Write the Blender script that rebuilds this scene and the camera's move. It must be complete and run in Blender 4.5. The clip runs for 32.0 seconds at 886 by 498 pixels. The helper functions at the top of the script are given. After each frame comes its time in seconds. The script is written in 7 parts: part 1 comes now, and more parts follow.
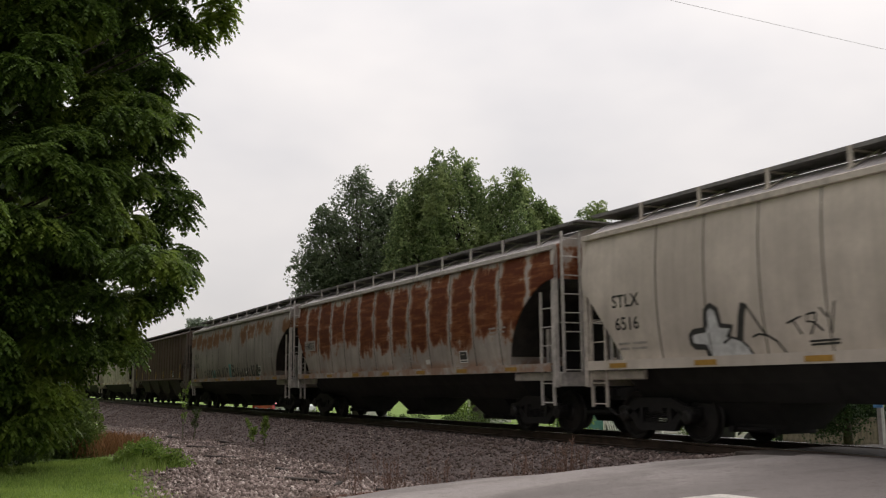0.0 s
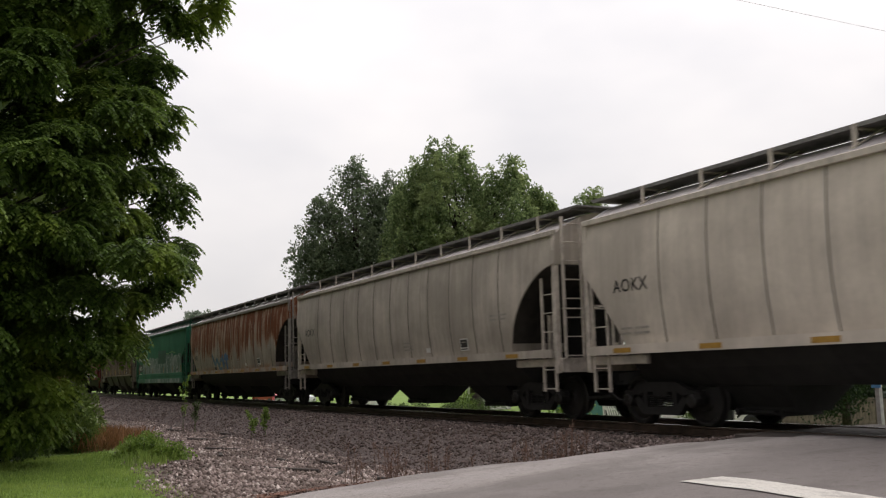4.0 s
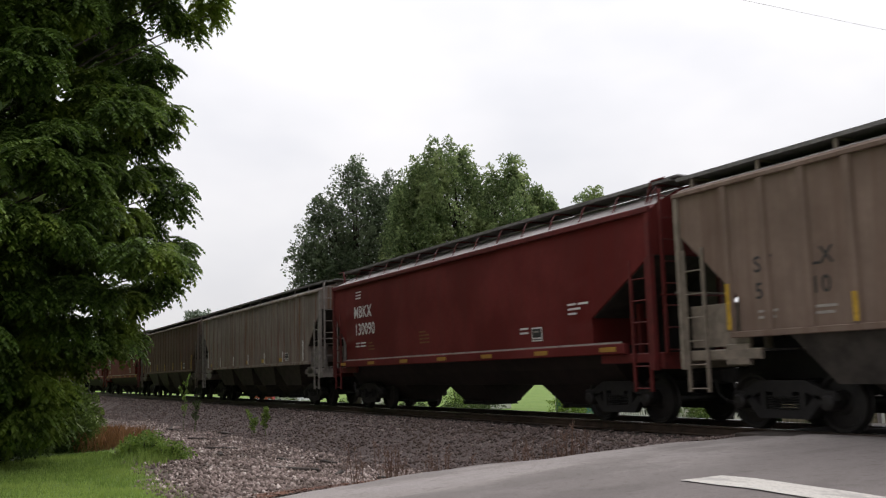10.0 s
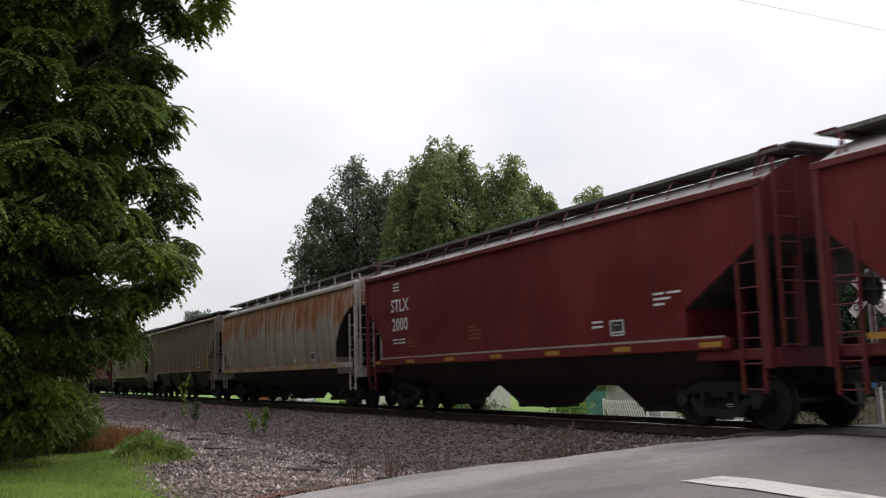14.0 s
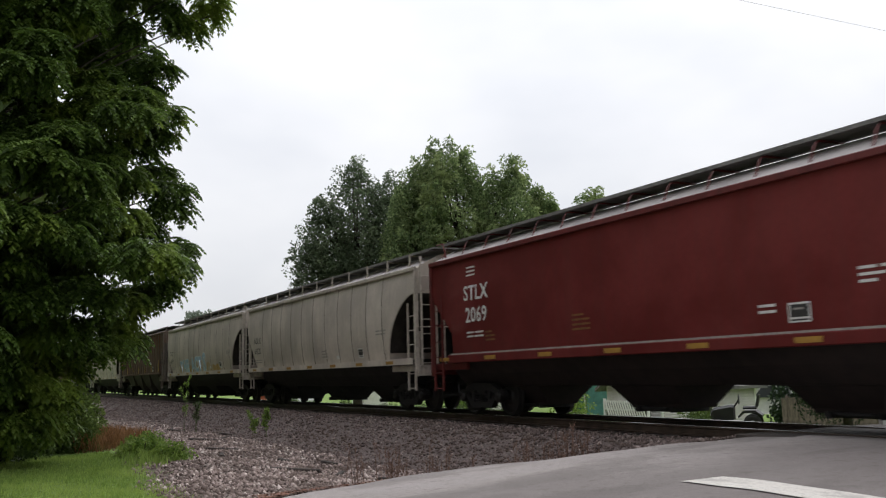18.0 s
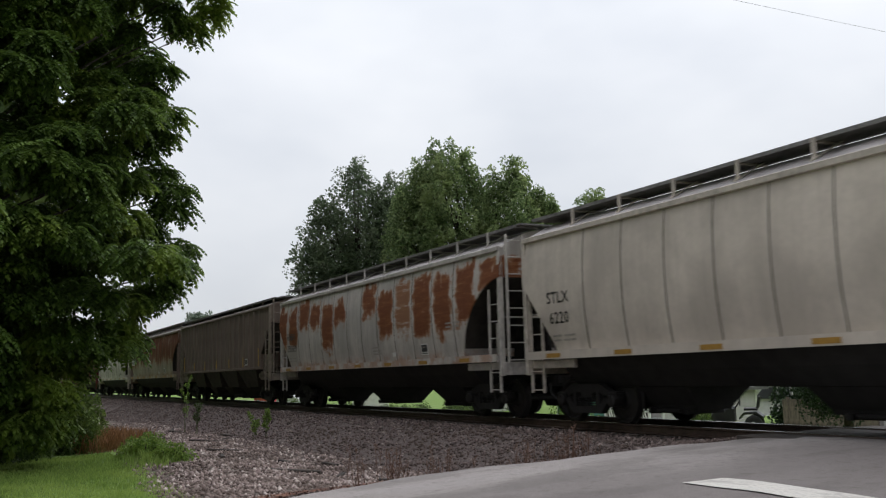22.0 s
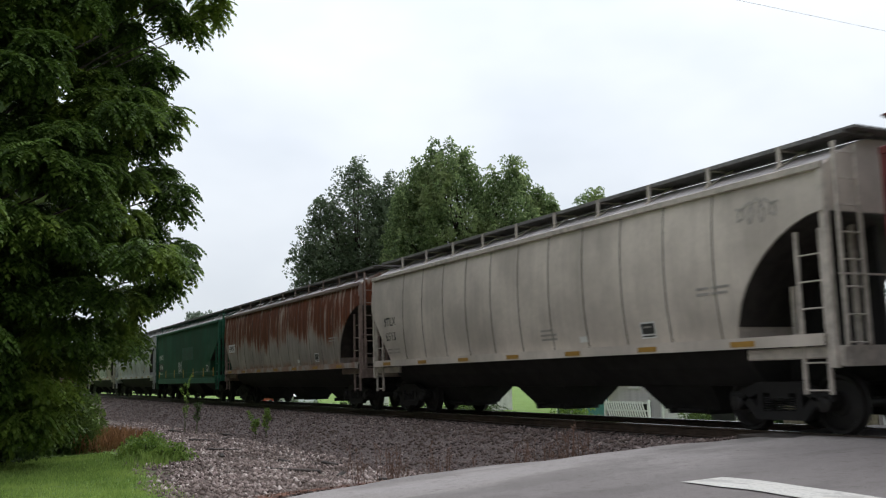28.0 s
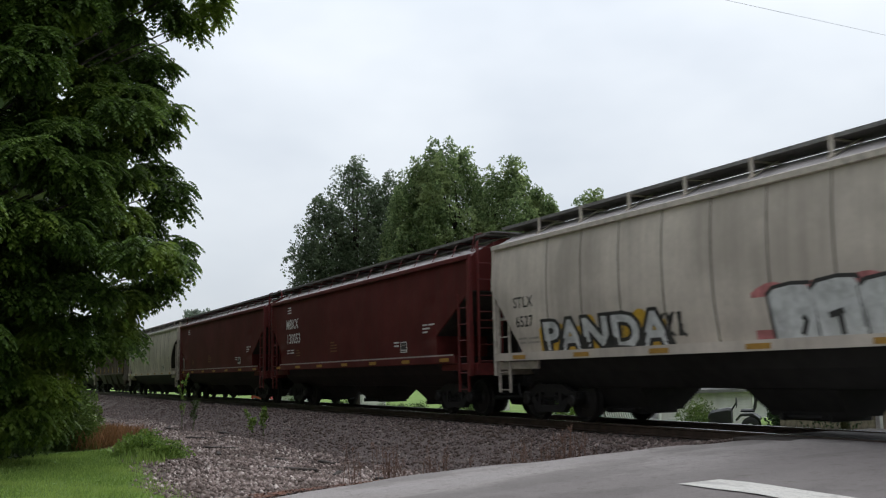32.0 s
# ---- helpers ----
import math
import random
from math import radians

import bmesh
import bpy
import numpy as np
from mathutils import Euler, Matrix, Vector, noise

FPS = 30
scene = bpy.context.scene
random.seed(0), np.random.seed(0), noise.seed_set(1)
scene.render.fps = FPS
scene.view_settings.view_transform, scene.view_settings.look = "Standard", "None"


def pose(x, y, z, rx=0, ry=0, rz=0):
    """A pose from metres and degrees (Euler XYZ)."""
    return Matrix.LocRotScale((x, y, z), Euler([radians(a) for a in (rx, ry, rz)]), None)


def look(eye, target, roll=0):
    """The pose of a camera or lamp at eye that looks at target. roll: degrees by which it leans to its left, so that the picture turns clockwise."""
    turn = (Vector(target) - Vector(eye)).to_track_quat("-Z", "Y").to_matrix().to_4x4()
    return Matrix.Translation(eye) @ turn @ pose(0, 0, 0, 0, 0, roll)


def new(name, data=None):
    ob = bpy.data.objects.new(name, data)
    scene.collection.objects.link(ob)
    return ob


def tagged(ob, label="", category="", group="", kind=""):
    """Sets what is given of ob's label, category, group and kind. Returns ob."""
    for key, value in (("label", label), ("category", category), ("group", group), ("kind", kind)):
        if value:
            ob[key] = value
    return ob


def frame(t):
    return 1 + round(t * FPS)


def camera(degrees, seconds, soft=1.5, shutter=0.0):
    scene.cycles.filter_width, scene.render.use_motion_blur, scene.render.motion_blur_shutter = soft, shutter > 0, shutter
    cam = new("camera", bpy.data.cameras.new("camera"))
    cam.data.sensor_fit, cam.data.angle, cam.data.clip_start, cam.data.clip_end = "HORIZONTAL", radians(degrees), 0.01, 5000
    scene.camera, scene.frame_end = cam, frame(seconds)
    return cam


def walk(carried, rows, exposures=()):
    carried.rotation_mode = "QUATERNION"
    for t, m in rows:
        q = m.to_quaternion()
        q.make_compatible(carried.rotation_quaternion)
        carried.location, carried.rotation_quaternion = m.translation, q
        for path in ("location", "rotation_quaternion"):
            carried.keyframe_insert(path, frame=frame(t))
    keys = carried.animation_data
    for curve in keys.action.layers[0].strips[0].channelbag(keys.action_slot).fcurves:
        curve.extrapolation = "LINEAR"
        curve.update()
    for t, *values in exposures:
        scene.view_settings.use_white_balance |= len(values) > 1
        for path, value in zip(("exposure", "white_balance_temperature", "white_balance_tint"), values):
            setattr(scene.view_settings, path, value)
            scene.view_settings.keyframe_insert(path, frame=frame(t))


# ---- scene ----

EYE = (0.0, 0.0, 1.06)
cam = camera(50.6, 32.0, soft=1.2, shutter=0.14)


def aim(yaw, tilt, roll):
    """Turns the camera from the track's direction by yaw to the right, tilt upwards and roll."""
    a, b = radians(yaw), radians(tilt)
    way = Vector((-math.cos(a) * math.cos(b), math.sin(a) * math.cos(b), math.sin(b)))
    return look(EYE, Vector(EYE) + way * 10.0, roll)


# seconds, yaw, tilt, roll of a camera that is held in one spot
TURNS = [(0.0, 27.141, 8.277, -0.460), (0.5, 27.315, 8.304, -0.742), (1.0, 27.381, 8.310, -0.943), (1.5, 27.381, 8.250, -1.068),
        (2.0, 27.377, 8.119, -1.177), (2.5, 27.369, 7.965, -1.304), (3.0, 27.350, 7.798, -1.415), (3.5, 27.320, 7.604, -1.480),
        (5.5, 27.314, 7.542, -1.526), (6.0, 27.315, 7.550, -1.532), (6.5, 27.316, 7.544, -1.521), (7.0, 27.307, 7.530, -1.496),
        (7.5, 27.298, 7.534, -1.477), (8.0, 27.308, 7.534, -1.491), (8.5, 27.319, 7.518, -1.507), (9.0, 27.319, 7.518, -1.502),
        (9.5, 27.317, 7.525, -1.515), (10.0, 27.313, 7.519, -1.547), (10.5, 27.312, 7.528, -1.548), (11.0, 27.317, 7.555, -1.524),
        (11.5, 27.319, 7.565, -1.520), (12.0, 27.318, 7.553, -1.516), (12.5, 27.318, 7.548, -1.509), (13.0, 27.317, 7.550, -1.516),
        (13.5, 27.317, 7.549, -1.517), (14.0, 27.315, 7.553, -1.531), (14.5, 27.314, 7.564, -1.587), (16.5, 27.276, 7.606, -1.519),
        (17.0, 27.291, 7.578, -1.533), (17.5, 27.277, 7.568, -1.520), (18.0, 27.266, 7.570, -1.516), (18.5, 27.252, 7.572, -1.523),
        (19.0, 27.216, 7.584, -1.540), (19.5, 27.187, 7.608, -1.554), (20.0, 27.179, 7.620, -1.546), (20.5, 27.176, 7.620, -1.526),
        (21.0, 27.186, 7.623, -1.508), (21.5, 27.208, 7.632, -1.503), (22.0, 27.222, 7.648, -1.506), (22.5, 27.220, 7.656, -1.500),
        (23.0, 27.215, 7.654, -1.496), (23.5, 27.215, 7.649, -1.510), (24.0, 27.220, 7.642, -1.527), (24.5, 27.231, 7.648, -1.538),
        (25.0, 27.247, 7.660, -1.549), (25.5, 27.268, 7.660, -1.523), (27.5, 27.257, 7.611, -1.527), (28.0, 27.234, 7.611, -1.535),
        (28.5, 27.232, 7.604, -1.516), (29.0, 27.242, 7.604, -1.482), (29.5, 27.251, 7.606, -1.493), (30.0, 27.261, 7.614, -1.527),
        (30.5, 27.273, 7.624, -1.534), (31.0, 27.287, 7.619, -1.519), (31.5, 27.307, 7.610, -1.385), (32.0, 27.324, 7.606, -1.039)]
# the camera's white balance drifts from warm to cool
walk(cam, [(t, aim(a, b, c)) for t, a, b, c in TURNS],
     [(0, -0.20, 6850, 14), (2, -0.15, 6830, 14), (3.5, -0.06, 6780, 14), (6, 0.0, 6680, 14), (13, 0.0, 6450, 12), (18.5, 0.0, 6370, 11.3), (20, -0.10, 6330, 11), (22, -0.15, 6240, 10.2), (23.5, -0.05, 6165, 9.6),
      (25, -0.10, 6120, 9), (27.5, 0.0, 6090, 8.6), (30, 0.0, 6070, 8.3), (31, -0.18, 6070, 8), (32, -0.15, 6070, 8)])

# ---- light ----
world = bpy.data.worlds.new("overcast_sky")
scene.world = world
world.use_nodes = True
wn, wl = world.node_tree.nodes, world.node_tree.links
wn.clear()
w_out = wn.new("ShaderNodeOutputWorld")
w_bg = wn.new("ShaderNodeBackground")
w_sky = wn.new("ShaderNodeTexSky")
w_sky.sky_type = "NISHITA"
w_sky.sun_disc = False
w_sky.sun_elevation, w_sky.sun_rotation = radians(48), radians(324)
w_coord = wn.new("ShaderNodeTexCoord")
w_map = wn.new("ShaderNodeMapping")
w_map.inputs["Scale"].default_value = (1.6, 1.6, 3.4)
w_noise = wn.new("ShaderNodeTexNoise")
w_noise.inputs["Scale"].default_value = 1.7
w_noise.inputs["Detail"].default_value = 4.0
w_noise.inputs["Roughness"].default_value = 0.5
w_ramp = wn.new("ShaderNodeValToRGB")
w_ramp.color_ramp.elements[0].position, w_ramp.color_ramp.elements[0].color = 0.36, (0.775, 0.79, 0.815, 1)
w_ramp.color_ramp.elements[1].position, w_ramp.color_ramp.elements[1].color = 0.64, (0.93, 0.93, 0.93, 1)
w_mix = wn.new("ShaderNodeMix")
w_mix.data_type = "RGBA"
w_mix.inputs["Factor"].default_value = 0.93
w_gain = wn.new("ShaderNodeMix")
w_gain.data_type, w_gain.blend_type = "RGBA", "MULTIPLY"
w_gain.inputs["Factor"].default_value = 1.0
w_gain.inputs["B"].default_value = (0.1, 0.1, 0.1, 1)
wl.new(w_coord.outputs["Generated"], w_map.inputs["Vector"])
wl.new(w_map.outputs["Vector"], w_noise.inputs["Vector"])
wl.new(w_noise.outputs["Fac"], w_ramp.inputs["Fac"])
wl.new(w_sky.outputs["Color"], w_gain.inputs["A"])
wl.new(w_gain.outputs["Result"], w_mix.inputs["A"])
wl.new(w_ramp.outputs["Color"], w_mix.inputs["B"])
# the sun stands veiled beyond the track, so the cloud is brightest there
w_dot = wn.new("ShaderNodeVectorMath")
w_dot.operation = "DOT_PRODUCT"
w_dot.inputs[1].default_value = Vector((-0.52, 0.72, 0.46)).normalized()
w_veil = wn.new("ShaderNodeMapRange")
w_veil.interpolation_type = "SMOOTHSTEP"
for w_key, w_value in (("From Min", -0.55), ("From Max", 0.75), ("To Min", 0.37), ("To Max", 0.79)):
    w_veil.inputs[w_key].default_value = w_value
wl.new(w_coord.outputs["Generated"], w_dot.inputs[0])
wl.new(w_dot.outputs["Value"], w_veil.inputs["Value"])
# an overcast sky is brighter overhead than at the horizon
w_xyz = wn.new("ShaderNodeSeparateXYZ")
w_lift = wn.new("ShaderNodeMath")
w_lift.operation = "ADD"
for w_slot, w_keys in enumerate(((0.0, 0.42, 1.08, 1.62), (0.42, 1.0, 0.0, 2.1))):
    w_part = wn.new("ShaderNodeMapRange")
    for w_key, w_value in zip(("From Min", "From Max", "To Min", "To Max"), w_keys):
        w_part.inputs[w_key].default_value = w_value
    wl.new(w_xyz.outputs["Z"], w_part.inputs["Value"])
    wl.new(w_part.outputs["Result"], w_lift.inputs[w_slot])
w_prod = wn.new("ShaderNodeMath")
w_prod.operation = "MULTIPLY"
wl.new(w_coord.outputs["Generated"], w_xyz.inputs[0])
wl.new(w_veil.outputs["Result"], w_prod.inputs[0])
wl.new(w_lift.outputs[0], w_prod.inputs[1])
wl.new(w_prod.outputs[0], w_bg.inputs["Strength"])
wl.new(w_mix.outputs["Result"], w_bg.inputs["Color"])
wl.new(w_bg.outputs["Background"], w_out.inputs["Surface"])

sun = new("sun", bpy.data.lights.new("sun", "SUN"))
sun.data.energy, sun.data.angle, sun.data.color = 0.6, radians(30), (1.0, 0.97, 0.92)
sun.matrix_basis = look((0, 0, 60), (0.40, -0.55, 60 - 0.75))


# ---- materials ----
class Nodes:
    """A small builder of node materials."""

    def __init__(self, name, rough=0.6, metal=0.0, gloss=0.5):
        self.mat = bpy.data.materials.new(name)
        self.mat.use_nodes = True
        self.tree = self.mat.node_tree
        self.bsdf = self.tree.nodes["Principled BSDF"]
        self.bsdf.inputs["Roughness"].default_value = rough
        self.bsdf.inputs["Metallic"].default_value = metal
        self.bsdf.inputs["Specular IOR Level"].default_value = gloss
        self.coord = self.tree.nodes.new("ShaderNodeTexCoord")

    def link(self, a, b):
        self.tree.links.new(a, b)

    def mapped(self, scale, shift=(0, 0, 0), space="Object"):
        m = self.tree.nodes.new("ShaderNodeMapping")
        m.inputs["Scale"].default_value = scale
        m.inputs["Location"].default_value = shift
        self.link(self.coord.outputs[space], m.inputs["Vector"])
        return m.outputs["Vector"]

    def noise(self, vec, scale=1.0, detail=4.0, rough=0.55):
        n = self.tree.nodes.new("ShaderNodeTexNoise")
        n.inputs["Scale"].default_value, n.inputs["Detail"].default_value = scale, detail
        n.inputs["Roughness"].default_value = rough
        self.link(vec, n.inputs["Vector"])
        return n.outputs["Fac"]

    def ramp(self, fac, a, b, lo=0.0, hi=1.0):
        """lo below a, hi above b."""
        n = self.tree.nodes.new("ShaderNodeMapRange")
        n.interpolation_type = "SMOOTHSTEP"
        n.inputs["From Min"].default_value, n.inputs["From Max"].default_value = a, b
        n.inputs["To Min"].default_value, n.inputs["To Max"].default_value = lo, hi
        self.link(fac, n.inputs["Value"])
        return n.outputs["Result"]

    def math(self, op, a, b=0.0):
        n = self.tree.nodes.new("ShaderNodeMath")
        n.operation = op
        for i, v in enumerate((a, b)):
            if isinstance(v, (int, float)):
                n.inputs[i].default_value = v
            else:
                self.link(v, n.inputs[i])
        return n.outputs[0]

    def mix(self, fac, a, b, blend="MIX"):
        n = self.tree.nodes.new("ShaderNodeMix")
        n.data_type, n.blend_type = "RGBA", blend
        for key, v in (("Factor", fac), ("A", a), ("B", b)):
            if isinstance(v, (int, float)):
                n.inputs[key].default_value = v
            elif isinstance(v, tuple):
                n.inputs[key].default_value = (*v, 1.0)
            else:
                self.link(v, n.inputs[key])
        return n.outputs["Result"]

    def axis(self, vec, k):
        n = self.tree.nodes.new("ShaderNodeSeparateXYZ")
        self.link(vec, n.inputs[0])
        return n.outputs[k]

    def bump(self, height, strength=0.3, distance=0.02):
        n = self.tree.nodes.new("ShaderNodeBump")
        n.inputs["Strength"].default_value, n.inputs["Distance"].default_value = strength, distance
        self.link(height, n.inputs["Height"])
        self.link(n.outputs["Normal"], self.bsdf.inputs["Normal"])

    def random(self):
        return self.tree.nodes.new("ShaderNodeObjectInfo").outputs["Random"]

    def island(self):
        return self.tree.nodes.new("ShaderNodeNewGeometry").outputs["Random Per Island"]

    def done(self, colour):
        if isinstance(colour, tuple):
            self.bsdf.inputs["Base Color"].default_value = (*colour, 1.0)
        else:
            self.link(colour, self.bsdf.inputs["Base Color"])
        return self.mat


def plain(name, colour, rough=0.6, metal=0.0, vary=0.18, scale=6.0, bump=0.1):
    n = Nodes(name, rough, metal)
    v = n.mapped((1, 1, 1))
    a = n.noise(v, scale, 5.0, 0.6)
    b = n.noise(v, scale * 0.13, 2.0)
    dark = tuple(c * (1 - 2 * vary) for c in colour)
    col = n.mix(n.ramp(a, 0.3, 0.7), dark, colour)
    col = n.mix(n.ramp(b, 0.4, 0.75, 0.0, 0.5), col, tuple(min(1, c * (1 + vary)) for c in colour))
    n.bump(a, bump, 0.01)
    return n.done(col)


RUST = (0.175, 0.047, 0.016)
RUST_LIGHT = (0.36, 0.150, 0.045)


def warmed(colour):
    """The colour shifted slightly towards red."""
    return tuple(c * k for c, k in zip(colour, (1.03, 0.975, 0.96)))


def car_paint(name, base, rust=0.0, seed=0.0, panel=0.0, streak=0.0, grime=0.35, low=1.3, high=4.0, rough=0.62, wash=None, squash=0.32, gloss=0.17):
    """Weathered car paint: faded base, sooty runs, vertical streaks, patches of rust between the seams."""
    base = warmed(base)
    wash = warmed(wash) if wash else None
    n = Nodes(name, rough, 0.0, gloss)
    shift = (seed * 3.7, seed * 1.9, seed * 0.7)
    raw = n.mapped((1, 1, 1))
    z, x = n.axis(raw, "Z"), n.axis(raw, "X")
    fine = n.noise(n.mapped((1, 1, 1), shift), 9.0, 6.0, 0.65)
    blot = n.noise(n.mapped((0.5, 0.5, 0.5), shift), 1.3, 4.0)
    runs = n.noise(n.mapped((3.2, 3.2, 0.16), shift), 1.6, 5.0, 0.65)
    thin = n.noise(n.mapped((11, 11, 0.35), shift), 1.2, 3.0, 0.6)
    pale = tuple(min(1, c * 1.13 + 0.01) for c in base)
    dull = tuple(c * 0.80 for c in base)
    col = n.mix(n.ramp(blot, 0.35, 0.7), dull, pale)
    col = n.mix(n.ramp(fine, 0.3, 0.75, 0.0, 0.22), col, tuple(c * 0.6 for c in base))
    if wash:
        col = n.mix(n.ramp(runs, 0.38, 0.66, 0.0, 0.55), col, wash)
    grit = (0.045, 0.036, 0.028)
    dirt = n.ramp(runs, 0.34, 0.72, 0.10, 0.52)
    col = n.mix(n.math("MULTIPLY", dirt, grime), col, grit)
    col = n.mix(n.ramp(thin, 0.56, 0.74, 0.0, 0.13 * min(1.0, grime * 2)), col, grit)
    if streak > 0:
        s = n.math("MULTIPLY", n.ramp(runs, 0.56 - 0.12 * streak, 0.70 - 0.10 * streak), n.ramp(fine, 0.25, 0.55, 0.35, 1.0))
        col = n.mix(n.math("MULTIPLY", s, 0.7), col, (0.20, 0.088, 0.034))
        s2 = n.ramp(n.noise(n.mapped((2.2, 2.2, 0.2), (shift[0] + 9, shift[1], shift[2])), 1.5, 5.0, 0.65), 0.60 - 0.13 * streak, 0.72 - 0.10 * streak)
        col = n.mix(n.math("MULTIPLY", s2, 0.85), col, RUST)
    if rust > 0:
        patch = n.noise(n.mapped((squash, squash, 0.62), shift), 1.9, 5.0, 0.62)
        if panel > 0:
            wave = n.math("ABSOLUTE", n.math("SINE", n.math("MULTIPLY", n.math("ADD", x, 0.35), math.pi / panel)))
            patch = n.math("ADD", patch, n.math("MULTIPLY", n.math("SUBTRACT", wave, 0.62), 0.16))
        band = n.math("MULTIPLY", n.ramp(z, low, low + 0.8), n.ramp(z, high - 0.3, high + 0.5, 1.0, 0.2))
        patch = n.math("MULTIPLY", patch, n.math("ADD", n.math("MULTIPLY", band, 0.55), 0.45))
        edge = 0.62 - 0.32 * rust
        patch = n.math("ADD", patch, n.math("MULTIPLY", n.math("SUBTRACT", fine, 0.5), 0.22))
        col = n.mix(n.ramp(patch, edge - 0.07, edge + 0.02, 0.0, 0.8), col, RUST_LIGHT)
        deep = n.mix(n.ramp(fine, 0.35, 0.65), (0.085, 0.028, 0.011), RUST)
        col = n.mix(n.ramp(patch, edge + 0.01, edge + 0.09, 0.0, 0.95), col, deep)
    n.bump(n.math("ADD", fine, blot), 0.06, 0.012)
    return n.done(col)


def rust_paint(name, base, seed, style, lo, hi, vary=0.5, cover=1.0, deep=0.9, grime=0.3, light=(0.36, 0.145, 0.045), dark=(0.150, 0.036, 0.014)):
    """Pale car paint eaten by rust. panels: ragged blocks between the seams, brushed along the car; runs: a burnt upper side that bleeds down in streaks."""
    base = warmed(base)
    n = Nodes(name, 0.66, 0.0, 0.15)
    shift = (seed * 3.7, seed * 1.9, seed * 0.7)
    raw = n.mapped((1, 1, 1))
    z, x = n.axis(raw, "Z"), n.axis(raw, "X")
    fine = n.noise(n.mapped((1, 1, 1), shift), 9.0, 6.0, 0.65)
    blot = n.noise(n.mapped((0.5, 0.5, 0.5), shift), 1.3, 4.0)
    runs = n.noise(n.mapped((3.2, 3.2, 0.16), shift), 1.6, 5.0, 0.65)
    thin = n.noise(n.mapped((9, 9, 0.3), shift), 1.2, 4.0, 0.65)
    brushed = n.noise(n.mapped((0.9, 0.9, 7.0), shift), 1.0, 4.0, 0.65)
    mid = n.noise(n.mapped((1, 1, 1), shift), 2.2, 5.0, 0.6)
    col = n.mix(n.ramp(blot, 0.35, 0.7), tuple(c * 0.78 for c in base), tuple(min(1, c * 1.08) for c in base))
    col = n.mix(n.ramp(fine, 0.3, 0.75, 0.0, 0.25), col, tuple(c * 0.55 for c in base))
    col = n.mix(n.math("MULTIPLY", n.ramp(runs, 0.36, 0.68, 0.05, 0.62), grime), col, (0.05, 0.038, 0.028))
    low = n.ramp(z, 1.5, 1.75, 0.55, 0.0)
    col = n.mix(n.math("MULTIPLY", low, n.ramp(mid, 0.42, 0.58)), col, light)
    if style == "panels":
        cell = n.math("DIVIDE", x, 1.24)
        which = n.math("FLOOR", cell)
        u = n.math("ADD", n.math("SUBTRACT", cell, which), n.math("MULTIPLY", n.math("SUBTRACT", mid, 0.5), 0.55))
        dice = []
        for k in range(3):
            w = n.tree.nodes.new("ShaderNodeTexWhiteNoise")
            w.noise_dimensions = "1D"
            n.link(n.math("ADD", which, seed * 7.31 + 13.7 * k), w.inputs["W"])
            dice.append(w.outputs["Value"])
        zz = n.math("ADD", z, n.math("ADD", n.math("MULTIPLY", n.math("SUBTRACT", mid, 0.5), 1.3), n.math("MULTIPLY", n.math("SUBTRACT", thin, 0.5), 0.5)))
        across = n.math("MULTIPLY", n.ramp(u, -0.02, 0.24), n.ramp(u, 0.78, 1.02, 1.0, 0.0))
        under = n.ramp(n.math("SUBTRACT", zz, n.math("ADD", n.math("MULTIPLY", dice[0], vary), lo)), -0.28, 0.28)
        over = n.ramp(n.math("SUBTRACT", zz, n.math("SUBTRACT", hi, n.math("MULTIPLY", dice[1], vary * 0.5))), -0.2, 0.2, 1.0, 0.0)
        mask = n.math("MULTIPLY", n.math("MULTIPLY", across, under), over)
        mask = n.math("MULTIPLY", mask, n.ramp(dice[2], 1.0 - cover - 0.02, 1.0 - cover + 0.02))
        mask = n.math("SUBTRACT", mask, n.math("MULTIPLY", n.ramp(brushed, 0.48, 0.74, 0.0, 0.55), n.ramp(mid, 0.36, 0.6, 0.35, 1.0)))
    else:
        edge = n.noise(n.mapped((0.9, 0.9, 0.02), shift), 1.4, 5.0, 0.62)
        fall = n.math("SUBTRACT", z, n.math("ADD", n.math("MULTIPLY", n.math("SUBTRACT", edge, 0.5), -4.2 * vary), lo))
        mask = n.math("MULTIPLY", n.ramp(fall, -0.55, 0.45), n.ramp(z, hi, hi + 0.3, 1.0, 0.35))
        mask = n.math("MULTIPLY", mask, n.ramp(n.math("ADD", n.math("MULTIPLY", runs, 0.8), n.math("MULTIPLY", thin, 0.2)), 0.58 - 0.24 * cover, 0.72 - 0.2 * cover, 0.28, 1.0))
        mask = n.math("ADD", mask, n.math("MULTIPLY", n.math("SUBTRACT", mid, 0.5), 0.5))
    burnt = n.math("ADD", n.math("MULTIPLY", brushed if style == "panels" else thin, 0.7), n.math("MULTIPLY", fine, 0.3))
    soil = n.mix(n.ramp(burnt, 0.42, 0.68), dark, tuple(0.5 * (a + b) for a, b in zip(RUST, light)) if style == "panels" else RUST)
    col = n.mix(n.ramp(mask, 0.04, 0.55, 0.0, 0.85), col, light)
    col = n.mix(n.ramp(mask, 0.30, 0.92, 0.0, deep) if style == "panels" else n.ramp(mask, 0.22, 0.66, 0.0, deep), col, soil)
    n.bump(n.math("ADD", fine, blot), 0.06, 0.012)
    return n.done(col)


